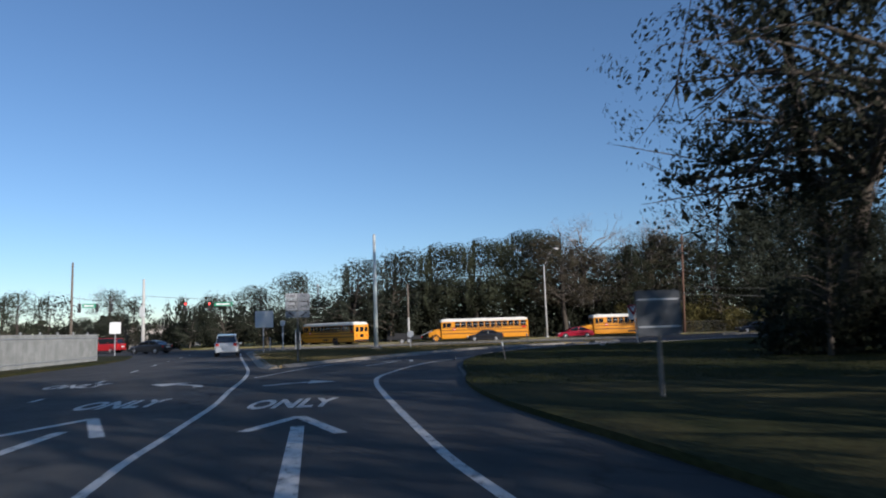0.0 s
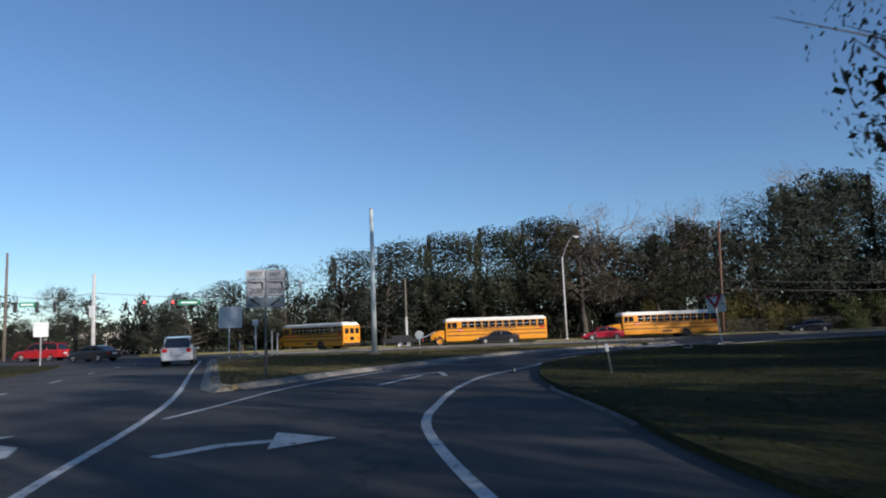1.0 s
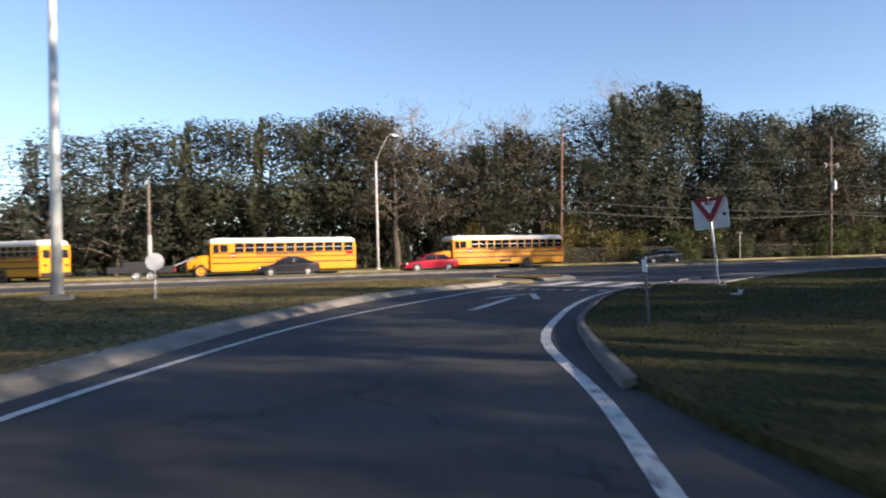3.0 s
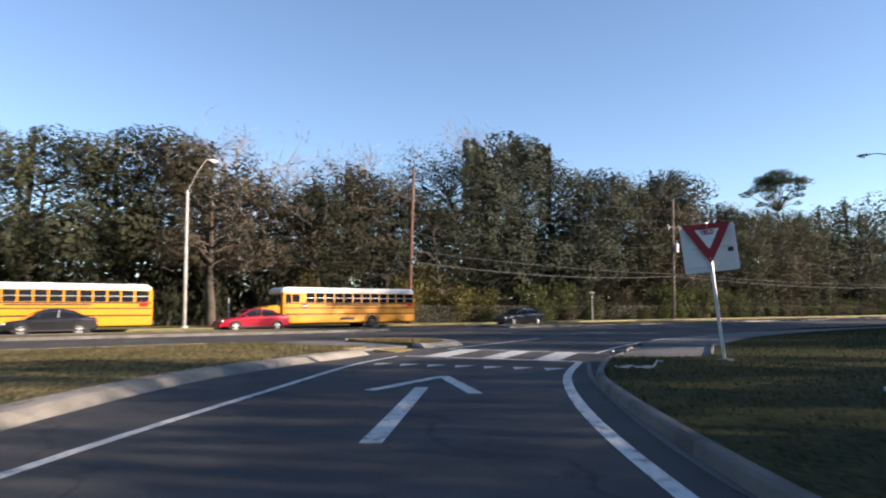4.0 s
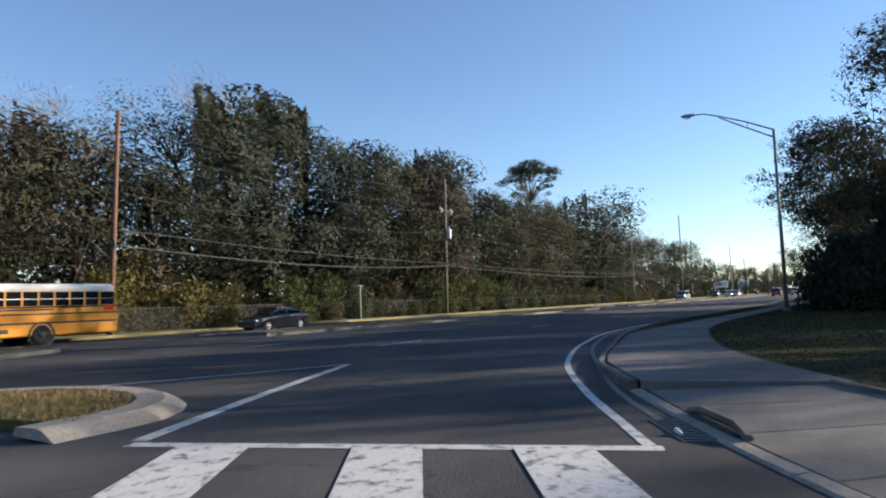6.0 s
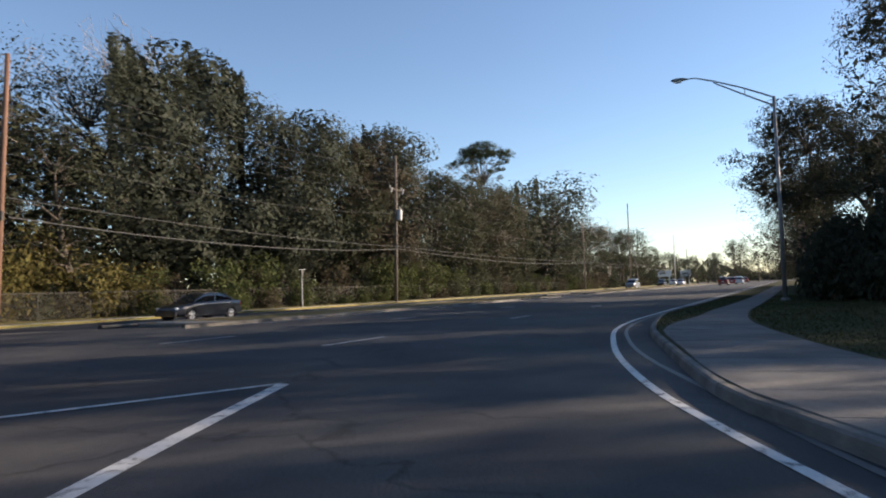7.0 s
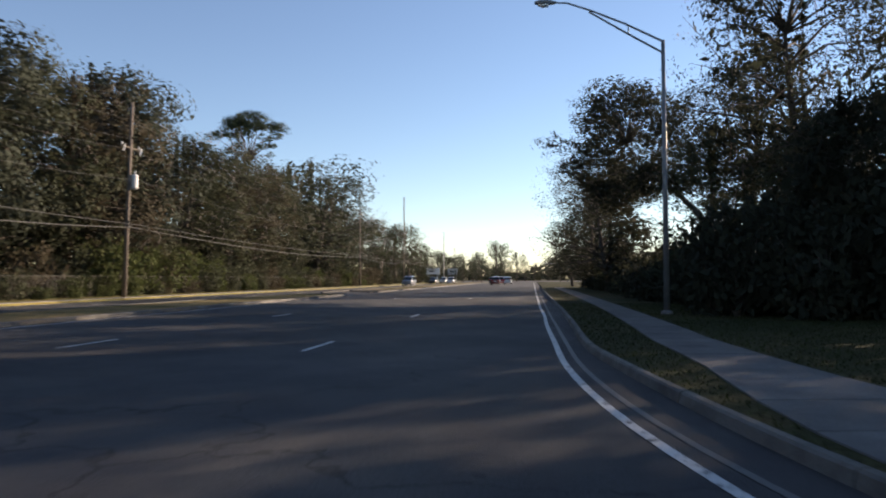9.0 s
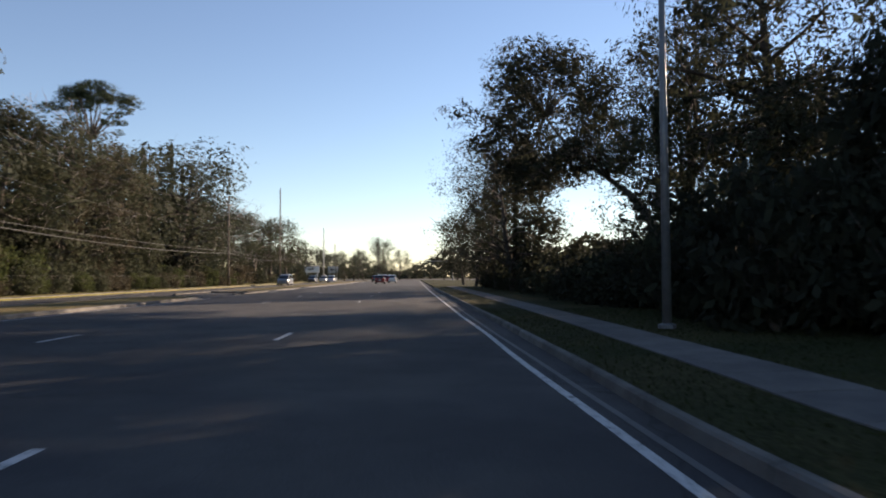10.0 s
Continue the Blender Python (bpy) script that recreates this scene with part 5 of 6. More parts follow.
def car(name, where, yaw, colour, label, kind="sedan", scale=1.0):
    """A car, nose along +x, centred over its wheels."""
    paint = mat(name + "_paint", colour, 0.28, 0.15, coat=0.8, vary=tuple(v * 0.9 for v in colour), scale=1.5)
    top = thing(name, where, yaw, label, "car", scale=scale)
    if kind == "sedan":
        hull = [(-2.38, 0.66, 0.38, 0.88, 0.12), (-2.28, 0.80, 0.28, 1.0, 0.16), (-1.5, 0.88, 0.22, 1.03, 0.16), (-0.2, 0.90, 0.20, 0.99, 0.14), (1.0, 0.89, 0.20, 0.95, 0.16), (1.9, 0.84, 0.24, 0.82, 0.18), (2.28, 0.74, 0.30, 0.70, 0.16), (2.38, 0.60, 0.36, 0.60, 0.1)]
        house = [(-1.95, 0.66, 0.94, 1.00, 0.03), (-1.35, 0.70, 0.94, 1.30, 0.12), (-0.75, 0.68, 0.94, 1.43, 0.14), (0.0, 0.68, 0.94, 1.45, 0.14), (0.45, 0.69, 0.94, 1.36, 0.12), (1.2, 0.72, 0.90, 0.96, 0.02)]
        roof = [(-1.15, 0.56, 1.37, 1.41, 0.015), (-0.7, 0.60, 1.41, 1.455, 0.02), (0.0, 0.60, 1.43, 1.475, 0.02), (0.4, 0.58, 1.36, 1.40, 0.015)]
        tail_z, axles, r = 0.82, (-1.42, 1.42), 0.33
        pillars = ((-1.75, 1.02, -1.1, 1.40), (-0.35, 0.96, -0.42, 1.44), (1.12, 0.97, 0.4, 1.38))
    else:
        hull = [(-2.32, 0.72, 0.45, 1.0, 0.12), (-2.24, 0.86, 0.34, 1.08, 0.14), (-1.4, 0.91, 0.28, 1.08, 0.14), (0.0, 0.92, 0.26, 1.06, 0.14), (1.1, 0.91, 0.28, 1.05, 0.16), (1.95, 0.87, 0.32, 0.98, 0.2), (2.30, 0.76, 0.38, 0.82, 0.16)]
        house = [(-2.22, 0.72, 1.0, 1.12, 0.04), (-2.0, 0.72, 1.0, 1.62, 0.10), (-1.0, 0.73, 1.0, 1.72, 0.12), (0.2, 0.73, 1.0, 1.70, 0.12), (0.7, 0.73, 1.0, 1.52, 0.10), (1.25, 0.75, 0.98, 1.06, 0.02)]
        roof = [(-2.08, 0.62, 1.63, 1.68, 0.02), (-1.0, 0.66, 1.70, 1.755, 0.02), (0.2, 0.66, 1.68, 1.73, 0.02), (0.55, 0.62, 1.58, 1.62, 0.015)]
        tail_z, axles, r = 0.95, (-1.38, 1.38), 0.37
        pillars = ((-2.14, 1.1, -2.0, 1.66), (-1.0, 1.04, -1.0, 1.72), (0.1, 1.04, 0.05, 1.70), (1.2, 1.05, 0.6, 1.58))
    body = part("body", loft(hull), paint, top, smooth=False)
    part("cabin_glass", loft(house), GLASS, top)
    part("roof", loft(roof), paint, top)
    for s in (-1, 1):
        for x0, z0, x1, z1 in pillars:
            part("pillar", tube([(x0, s * 0.73, z0), (x1, s * 0.655, z1)], 0.035, 6), paint, top)
        part("sill", box(-1.9, 1.9, s * 0.895 - 0.02, s * 0.895 + 0.02, 0.24, 0.34, 0.01, 1), BLACK, top)
        part("side_trim", box(-1.0, 0.95, s * 0.90 - 0.006, s * 0.90 + 0.006, 0.78, 0.80), BLACK, top)
        part("mirror", box(0.72, 0.86, s * 0.98 - 0.09, s * 0.98 + 0.09, 0.95, 1.08, 0.03), paint, top)
        part("headlight", box(2.12, 2.30, s * 0.60 - 0.15, s * 0.60 + 0.15, 0.60, 0.72, 0.03), CLEAR_LAMP, top)
        part("tail_light", box(-2.37, -2.2, s * 0.66 - 0.13, s * 0.66 + 0.13, tail_z - 0.12, tail_z + 0.10, 0.03), RED_LAMP, top)
        for x in axles:
            part("wheel_well", lathe_y([(r * 1.18, s * 0.80), (r * 1.2, s * 0.905), (r * 1.1, s * 0.907), (r * 1.08, s * 0.80)], x, r), BLACK, top)
            wheel(top, x, s * 0.80, r, 0.22, s)
    part("rear_bumper", box(-2.44, -2.25, -0.78, 0.78, 0.36, 0.58, 0.04), paint, top)
    part("rear_plate", box(-2.45, -2.40, -0.26, 0.26, 0.66, 0.80, 0.01, 1), SIGN_WHITE, top)
    part("front_bumper", box(2.25, 2.43, -0.76, 0.76, 0.28, 0.5, 0.04), paint, top)
    return top


WEST = ROAD_YAW + 180
bus("school_bus", W(19.6, 87.1, 0.0), WEST, "yellow school bus with white roof queueing on the far lane")
bus("school_bus", W(40.2, 87.1, 0.0), WEST, "yellow school bus with white roof behind a red car")
bus("school_bus", W(-2.6, 86.4, 0.0), WEST - 48, "yellow school bus turning away, its shaded side showing")
car("red_sedan", W(25.3, 83.7), WEST, (0.36, 0.008, 0.028), "bright red sedan beside the school bus")
car("black_sedan", W(13.4, 83.7), WEST, (0.015, 0.015, 0.018), "black sedan waiting beside the school bus")
car("dark_sedan", W(49.5, 83.4), WEST, (0.022, 0.026, 0.034), "dark blue sedan on the far lane")
car("silver_suv", (-19.6, 51.0, 0), 109, (0.55, 0.56, 0.58), "silver sport utility car with red tail lights", "suv", 1.05)
car("dark_sedan", (-35.5, 69.0, 0), 165, (0.03, 0.032, 0.036), "dark sedan crossing the junction")
car("red_van", (-46.8, 79.0, 0), 178, (0.36, 0.015, 0.02), "red car behind the junction's signal pole", "suv", 1.1)
car("maroon_suv", W(190, 68.3), ROAD_YAW, (0.17, 0.02, 0.02), "maroon sport utility car far along the road", "suv", 1.1)
car("white_suv", W(214, 66.6), ROAD_YAW, (0.6, 0.6, 0.6), "white sport utility car far along the road", "suv", 1.1)
car("grey_suv", W(168, 84.0), WEST, (0.20, 0.21, 0.22), "grey oncoming sport utility car far along the road", "suv", 1.15)
for u, c, k in ((236, 83.8, (0.5, 0.5, 0.52)), (250, 72.6, (0.05, 0.05, 0.06)), (262, 87.0, (0.1, 0.1, 0.11)), (276, 68.6, (0.3, 0.04, 0.04)), (224, 87.2, (0.03, 0.03, 0.035)), (243, 86.8, (0.55, 0.54, 0.5)), (214, 68.2, (0.32, 0.03, 0.035))):
    car("distant_car", W(u, c), WEST if c > 80 else ROAD_YAW, k, "small distant car at the next junction", "suv", 1.1)


def trailer(where, yaw):
    """A dark low trailer with a raised boom."""
    top = thing("utility_trailer", where, yaw, "dark low trailer with a slanting metal boom", "trailer")
    part("bed", box(-2.2, 2.2, -1.0, 1.0, 0.55, 0.72, 0.02), BLACK, top)
    for s in (-1, 1):
        part("side_rail", box(-2.2, 2.2, s * 0.98 - 0.03, s * 0.98 + 0.03, 0.72, 1.0, 0.01, 1), BLACK, top)
        for x in (-0.6, 0.3):
            wheel(top, x, s * 0.95, 0.36, 0.22, s)
        part("tail_light", box(-2.26, -2.2, s * 0.8 - 0.1, s * 0.8 + 0.1, 0.6, 0.9, 0.01, 1), RED_LAMP, top)
    part("boom", tube([(-2.0, 0, 0.9), (-3.6, 0, 1.55)], 0.06, 8), GALV, top)
    part("machine", box(-1.0, 1.3, -0.7, 0.7, 0.72, 1.35, 0.1), BLACK, top)
    part("drawbar", tube([(2.2, 0, 0.6), (3.5, 0, 0.5)], 0.06, 6), BLACK, top)


trailer(W(3.0, 83.9), WEST)


# ---- poles, lamps, wires ----
def round_pole(name, where, r0, r1, h, material, label, lean=(0, 0), category="pole", sides=14):
    top = thing(name, where, 0, label, category, lean=lean)
    part("shaft", tube([(0, 0, -0.05), (0, 0, h * 0.5), (0, 0, h)], [r0, (r0 + r1) / 2, r1], sides), material, top, smooth=True)
    return top


big = round_pole("strain_pole", (-7.75, 55.8, 0.1), 0.20, 0.13, 10.35, SUNLIT_STEEL, "tall bare grey steel strain pole on the island")
part("footing", box(-0.45, 0.45, -0.45, 0.45, -0.1, 0.22, 0.03), GUTTER, big)
part("pole_cap", tube([(0, 0, 10.34), (0, 0, 10.42)], [0.14, 0.10], 12), GALV, big)


def road_lamp(where, top_z, reach, rise, yaw, shaft, label, r0=0.12, k=1.0, truss=True):
    """A street lamp: shaft, two-bar arm along +x, and a cobra head."""
    top = thing("street_lamp", where, yaw, label, "street lamp")
    part("shaft", tube([(0, 0, -0.05), (0, 0, top_z * 0.5), (0, 0, top_z)], [r0, r0 * 0.8, r0 * 0.6], 14), shaft, top, smooth=True)
    part("base_flange", tube([(0, 0, -0.02), (0, 0, 0.12), (0, 0, 0.16)], [r0 * 1.9, r0 * 1.9, r0 * 1.1], 14), shaft, top)
    part("upper_arm", tube([(0, 0, top_z - 0.05), (reach * 0.35, 0, top_z + rise * 0.45), (reach * 0.68, 0, top_z + rise * 0.82), (reach * 0.88, 0, top_z + rise), (reach, 0, top_z + rise)], [q * k for q in (0.045, 0.042, 0.04, 0.035, 0.03)], 8), shaft, top)
    if truss:
        part("lower_arm", tube([(0, 0, top_z - 0.5), (reach * 0.35, 0, top_z + rise * 0.2), (reach * 0.68, 0, top_z + rise * 0.76)], [q * k for q in (0.045, 0.04, 0.035)], 8), shaft, top)
        part("arm_brace", tube([(reach * 0.32, 0, top_z + rise * 0.14), (reach * 0.32, 0, top_z + rise * 0.42)], 0.025, 6), shaft, top)
    head = part("lamp_head", loft([(reach - 0.08, 0.05, top_z + rise - 0.04, top_z + rise + 0.05, 0.03), (reach + 0.2, 0.13, top_z + rise - 0.08, top_z + rise + 0.08, 0.05), (reach + 0.55, 0.17, top_z + rise - 0.10, top_z + rise + 0.06, 0.05), (reach + 0.75, 0.06, top_z + rise - 0.06, top_z + rise + 0.02, 0.03)]), shaft, top)
    part("lens", loft([(reach + 0.22, 0.10, top_z + rise - 0.15, top_z + rise - 0.06, 0.03), (reach + 0.42, 0.13, top_z + rise - 0.18, top_z + rise - 0.07, 0.04), (reach + 0.62, 0.08, top_z + rise - 0.13, top_z + rise - 0.07, 0.03)]), CLEAR_LAMP, head)
    return top


road_lamp((52.9, 62.9, 0.1), 10.65, 4.3, 1.35, 110, LAMP_STEEL, "tall galvanised street lamp with a long truss arm")
road_lamp((W(23.2, 91.0, 0.1)), 10.1, 1.7, 2.6, 20, PALE_POLE, "pale concrete lamp pole with a thin raised arm", 0.14, 0.45, False)
p2 = round_pole("concrete_pole", W(3.7, 91.0, 0.1), 0.15, 0.10, 8.1, WOOD_GREY, "weathered utility pole with a pale lower band")
part("pale_band", tube([(0, 0, 1.0), (0, 0, 3.4)], [0.158, 0.15], 12), PALE_POLE, p2)
part("sign_post", tube([(0, 0, 0), (0, 0, 2.2)], 0.04, 8), GALV, thing("sign_post_far", W(26.5, 91.0, 0.1), 0, "thin dark sign post on the far verge", "post"))
post = thing("utility_marker", W(68.2, 91.0, 0.1), 0, "thin grey post with small signal fittings", "post")
part("post", tube([(0, 0, -0.05), (0, 0, 3.1)], 0.05, 8), GALV, post)
part("fitting", box(-0.16, 0.16, -0.08, 0.08, 2.75, 3.1, 0.03), BLACK, post)
part("cross_bar", tube([(-0.35, 0, 3.12), (0.45, 0, 3.12)], 0.02, 6), GALV, post)


def utility_pole(where, h, material, label, lean=(0, 0), transformer=False, arm=None):
    top = round_pole("utility_pole", where, 0.19, 0.12, h, material, label, lean, sides=12)
    if arm:
        beam = part("cross_arm", box(-1.1, 1.1, -0.06, 0.06, arm - 0.06, arm + 0.06, 0.01, 1), WOOD_GREY, top)
        for x in (-0.95, 0.95):
            part("insulator", tube([(x, 0, arm + 0.06), (x, 0, arm + 0.18), (x, 0, arm + 0.3)], [0.05, 0.08, 0.05], 8), CERAMIC, beam)
    if transformer:
        can = part("transformer", tube([(0.32, -0.25, 8.4), (0.32, -0.25, 8.48), (0.32, -0.25, 9.45), (0.32, -0.25, 9.55)], [0.2, 0.26, 0.26, 0.16], 14), CERAMIC, top, "grey transformer can")
        part("bushing", tube([(0.32, -0.25, 9.5), (0.32, -0.25, 9.85)], 0.05, 8), CERAMIC, can)
        part("bracket", box(0.05, 0.3, -0.2, -0.02, 8.9, 9.0), GALV, top)
        for x in (-0.9, 0.95):
            part("fuse", tube([(x, -0.1, 11.2), (x + 0.08, -0.2, 11.75)], 0.06, 8), CERAMIC, top, "white ceramic fuse")
    part("cable_clamp", box(-0.06, 0.06, -0.22, -0.1, 5.4, 5.9, 0.02), WIRE_DARK, top)
    return top


utility_pole(W(43.1, 91.0, 0.1), 14.3, WOOD_RED, "reddish brown wooden utility pole in front of the trees", (0, 2.2))
utility_pole(W(83.6, 91.0, 0.1), 15.2, WOOD_GREY, "weathered wooden utility pole with a transformer", (0, 2.2), True, 11.6)
utility_pole(W(157, 91.0, 0.1), 14.4, WOOD_GREY, "weathered utility pole farther along the road", (0, 0), False, 13)
utility_pole(W(203, 91.5, 0.1), 21.5, WOOD_GREY, "very tall utility pole above the trees")
utility_pole(W(276, 91.0, 0.1), 17.5, PALE_POLE, "pale utility pole near the roadside signs", (0, 0), False, 13)
utility_pole(W(300, 90.0, 0.1), 13.5, WOOD_GREY, "distant utility pole with a cross arm", (0, 0), False, 12.5)
guy = thing("guy_wire", W(43.1, 91.0, 0.1), ROAD_YAW, "yellow sleeved guy wire of the utility pole", "wire")
part("wire", tube([(0, 0, 9.5), (-3.4, 0.3, 0)], 0.014, 5), WIRE, guy)
part("sleeve", tube([(-2.55, 0.22, 2.35), (-3.4, 0.3, 0.0)], 0.035, 6), YELLOW_PAD, guy)


def cable(points, sag, r, material, label):
    """A hanging cable from support to support."""
    out = []
    for a, b in zip(points, points[1:]):
        for k in range(16):
            t = k / 16
            out.append(a.lerp(b, t) - Vector((0, 0, sag * 4 * t * (1 - t))))
    out.append(points[-1])
    ob = part("cable", tube([p - points[0] for p in out], r, 5), material, None)
    ob.location = points[0]
    tagged(ob, label, "cable", "overhead cables")


def along(c, zs, us):
    return [W(u, c, z) for u, z in zip(us, zs)]


US = (43.6, 84.1, 157, 203, 282)
cable(along(90.75, (5.7, 5.5, 5.4, 5.6, 5.6), US), 0.7, 0.030, WIRE, "thick grey communication cable between poles")
cable(along(90.75, (6.7, 5.75, 5.7, 6.0, 6.0), US), 0.35, 0.02, WIRE, "grey communication cable between poles")
for dz, r in ((9.0, 0.010), (11.4, 0.008), (12.3, 0.008), (13.9, 0.009)):
    cable(along(91.0 + (dz - 11) * 0.2, (dz, dz + 0.2, dz, dz + 1, dz + 1), US), 0.8, r, WIRE, "thin dark power line between poles")


# ---- signs and small road furniture ----
def rounded(w, h, r, cx=0.0, cz=0.0):
    pts = []
    for sx, sz, a0 in ((1, 1, 0), (-1, 1, 90), (-1, -1, 180), (1, -1, 270)):
        for k in range(4):
            a = radians(a0 + 30 * k)
            pts.append((cx + sx * (w / 2 - r) + r * math.cos(a), cz + sz * (h / 2 - r) + r * math.sin(a)))
    return pts


def soft_triangle(side, cx, top, r=0.05):
    """A downward triangle with rounded corners."""
    h = side * 0.866
    corners = [(cx - side / 2, top), (cx, top - h), (cx + side / 2, top)]
    pts = []
    for i in range(3):
        p, a, b = (np.array(corners[k]) for k in (i, i - 1, (i + 1) % 3))
        da, db = (a - p) / np.linalg.norm(a - p), (b - p) / np.linalg.norm(b - p)
        for t in (0, 0.25, 0.5, 0.75, 1):
            q = p + (1 - t) ** 2 * da * r * 1.5 + t ** 2 * db * r * 1.5
            pts.append(tuple(q))
    return pts


def yield_sign():
    top = thing("yield_sign", (14.28, 50.05, 0.1), -44, "red and white yield sign on a leaning grey post", "traffic sign", lean=(0, -5.5))
    part("post", tube([(0, 0.0, -0.1), (0, 0, 3.1)], 0.045, 10), GALV, top)
    part("footing", tube([(0, 0, -0.02), (0, 0, 0.05), (0, 0, 0.07)], [0.2, 0.2, 0.12], 12), GUTTER, top)
    back = part("back_panel", plate(rounded(1.17, 1.06, 0.06, 0.02, 2.52), 0.05, 0.056), SIGN_BACK, top, "bare aluminium back of a square sign")
    part("stiffener", box(-0.5, 0.55, 0.035, 0.05, 2.09, 2.12), GALV, back)
    part("stiffener", box(-0.5, 0.55, 0.035, 0.05, 2.52, 2.55), GALV, back)
    part("maker_label", box(0.4, 0.52, 0.046, 0.049, 2.41, 2.51), SIGN_BLACK, back)
    face = part("red_face", plate(soft_triangle(1.06, 0, 3.08), -0.056, -0.05), SIGN_RED, top, "deep red triangular face")
    part("white_field", plate(soft_triangle(0.52, 0, 2.95, 0.02), -0.059, -0.0565), SIGN_WHITE, face)
    lettering("sign_word", "YIELD", 0.115, SIGN_RED, face, (0, -0.0605, 2.875), (90, 0, 0), (0.95, 1.25), 0, 0.006)
    part("bolt", tube([(0, -0.07, 3.01), (0, -0.05, 3.01)], 0.014, 6), GALV, face)
    part("bolt", tube([(0, -0.07, 2.28), (0, -0.05, 2.28)], 0.014, 6), GALV, face)


yield_sign()


# two greys for white sheeting: tree shade on the route signs is in them
ROUTE_SHADED_DARK = mat("darker_shaded_sign_sheet", (0.22, 0.235, 0.26), 0.6, vary=(0.17, 0.18, 0.2), scale=3, fine=0.06)
ROUTE_SHADED = mat("shaded_sign_sheet", (0.34, 0.35, 0.36), 0.6, vary=(0.27, 0.28, 0.29), scale=3, fine=0.06)


ROUTE_SLATE = mat("slate_blue_sign_sheet", (0.115, 0.14, 0.175), 0.6, vary=(0.08, 0.10, 0.13), scale=3, fine=0.06)


def route_sign():
    top = thing("route_sign", (-7.68, 30.6, 0.1), 14, "route marker signs for west and east 208, greyed for shade", "traffic sign")
    part("post", tube([(0, 0.03, -0.1), (0, 0.03, 3.75)], 0.045, 10), POST_STEEL, top)
    for s, word in ((-1, "WEST"), (1, "EAST")):
        cx = s * 0.335
        sheet = ROUTE_SHADED if s < 0 else ROUTE_SHADED_DARK
        p = part("direction_plate", plate(rounded(0.64, 0.31, 0.03, cx, 3.615), -0.03, -0.024), sheet, top)
        lettering("sign_word", word, 0.21, SIGN_BLACK, p, (cx, -0.033, 3.615), (90, 0, 0), (0.85, 1))
        p = part("route_plate", plate(rounded(0.64, 0.60, 0.03, cx, 3.14), -0.03, -0.024), sheet, top)
        lettering("sign_word", "208", 0.27, SIGN_BLACK, p, (cx, -0.033, 3.03), (90, 0, 0), (1.05, 1))
        part("state_outline", plate([(cx - 0.26, 3.36), (cx + 0.25, 3.36), (cx + 0.27, 3.12), (cx + 0.235, 2.94), (cx + 0.22, 3.13), (cx + 0.165, 3.32), (cx - 0.02, 3.28), (cx - 0.1, 3.315), (cx - 0.26, 3.325)], -0.034, -0.0305), SIGN_BLACK, p)
        part("plate_border", tube([(cx - 0.30, -0.031, 2.86), (cx + 0.30, -0.031, 2.86), (cx + 0.30, -0.031, 3.42), (cx - 0.30, -0.031, 3.42), (cx - 0.30, -0.031, 2.86)], 0.006, 4), SIGN_BLACK, p)
        p = part("arrow_plate", plate(rounded(0.64, 0.36, 0.03, cx, 2.63), -0.03, -0.024), ROUTE_SLATE, top, "slate blue arrow plate")
        part("arrow_bar", tube([(cx - 0.15 * s, -0.034, 2.53), (cx + 0.115 * s, -0.034, 2.72)], 0.03, 4), SIGN_BLACK, p)
        part("arrow_point", plate([(cx + 0.17 * s, 2.765), (cx + 0.04 * s, 2.75), (cx + 0.145 * s, 2.64)], -0.036, -0.031), SIGN_BLACK, p)


route_sign()


# dark grey in place of bare metal: the shade on the sign's back, as colour
SHADED_PANEL = mat("shaded_dark_panel", (0.10, 0.105, 0.115), 0.6, 0.2, vary=(0.07, 0.075, 0.08), scale=3, fine=0.1)


def panel_sign(where, yaw, w, h, z, label, off=0.0, material=SIGN_BACK, lean=(0, 0), post_h=None, steel=GALV):
    top = thing("panel_sign", where, yaw, label, "traffic sign", lean=lean)
    part("post", tube([(0, 0.03, -0.1), (0, 0.03, post_h or z + h / 2)], 0.05, 8), steel, top)
    p = part("panel", plate(rounded(w, h, 0.05, off, z), -0.03, -0.024), material, top)
    for dz in (-h * 0.3, h * 0.3):
        part("stiffener", box(off - w * 0.45, off + w * 0.45, -0.045, -0.03, z + dz - 0.02, z + dz + 0.02), GALV, p)


panel_sign((-18.1, 55.7, 0.1), 20, 1.6, 1.5, 3.0, "pale bare back of a square sign on a post", 0.08, SIGN_BACK)
panel_sign((6.55, 7.9, 0.1), 4, 0.95, 0.95, 1.75, "dark shaded back of a square sign by the slip lane", 0, SHADED_PANEL, steel=POST_STEEL)


def disc_sign():
    top = thing("round_marker", (-4.4, 53.9, 0.1), 5, "small white round marker on a thin post", "traffic sign")
    part("post", tube([(0, 0.02, -0.1), (0, 0.02, 1.5)], 0.03, 8), GALV, top)
    part("disc", plate([(0.29 * math.cos(radians(22.5 * k)), 1.27 + 0.29 * math.sin(radians(22.5 * k))) for k in range(16)], -0.02, -0.012), SIGN_WHITE, top)


disc_sign()


def marker_post(where, yaw, h, lean, label):
    top = thing("marker_post", where, yaw, label, "marker post", "roadside marker posts", lean=lean)
    part("channel", box(-0.014, 0.014, -0.010, 0.010, -0.1, h, 0.004, 1), POST_STEEL, top)
    for s in (-1, 1):
        part("flange", box(s * 0.016 - 0.004, s * 0.016 + 0.004, -0.010, 0.022, -0.1, h), POST_STEEL, top)
    part("plate", box(-0.042, 0.042, -0.022, -0.014, h - 0.20, h + 0.02, 0.006, 1), SIGN_WHITE, top, "white reflector plate")


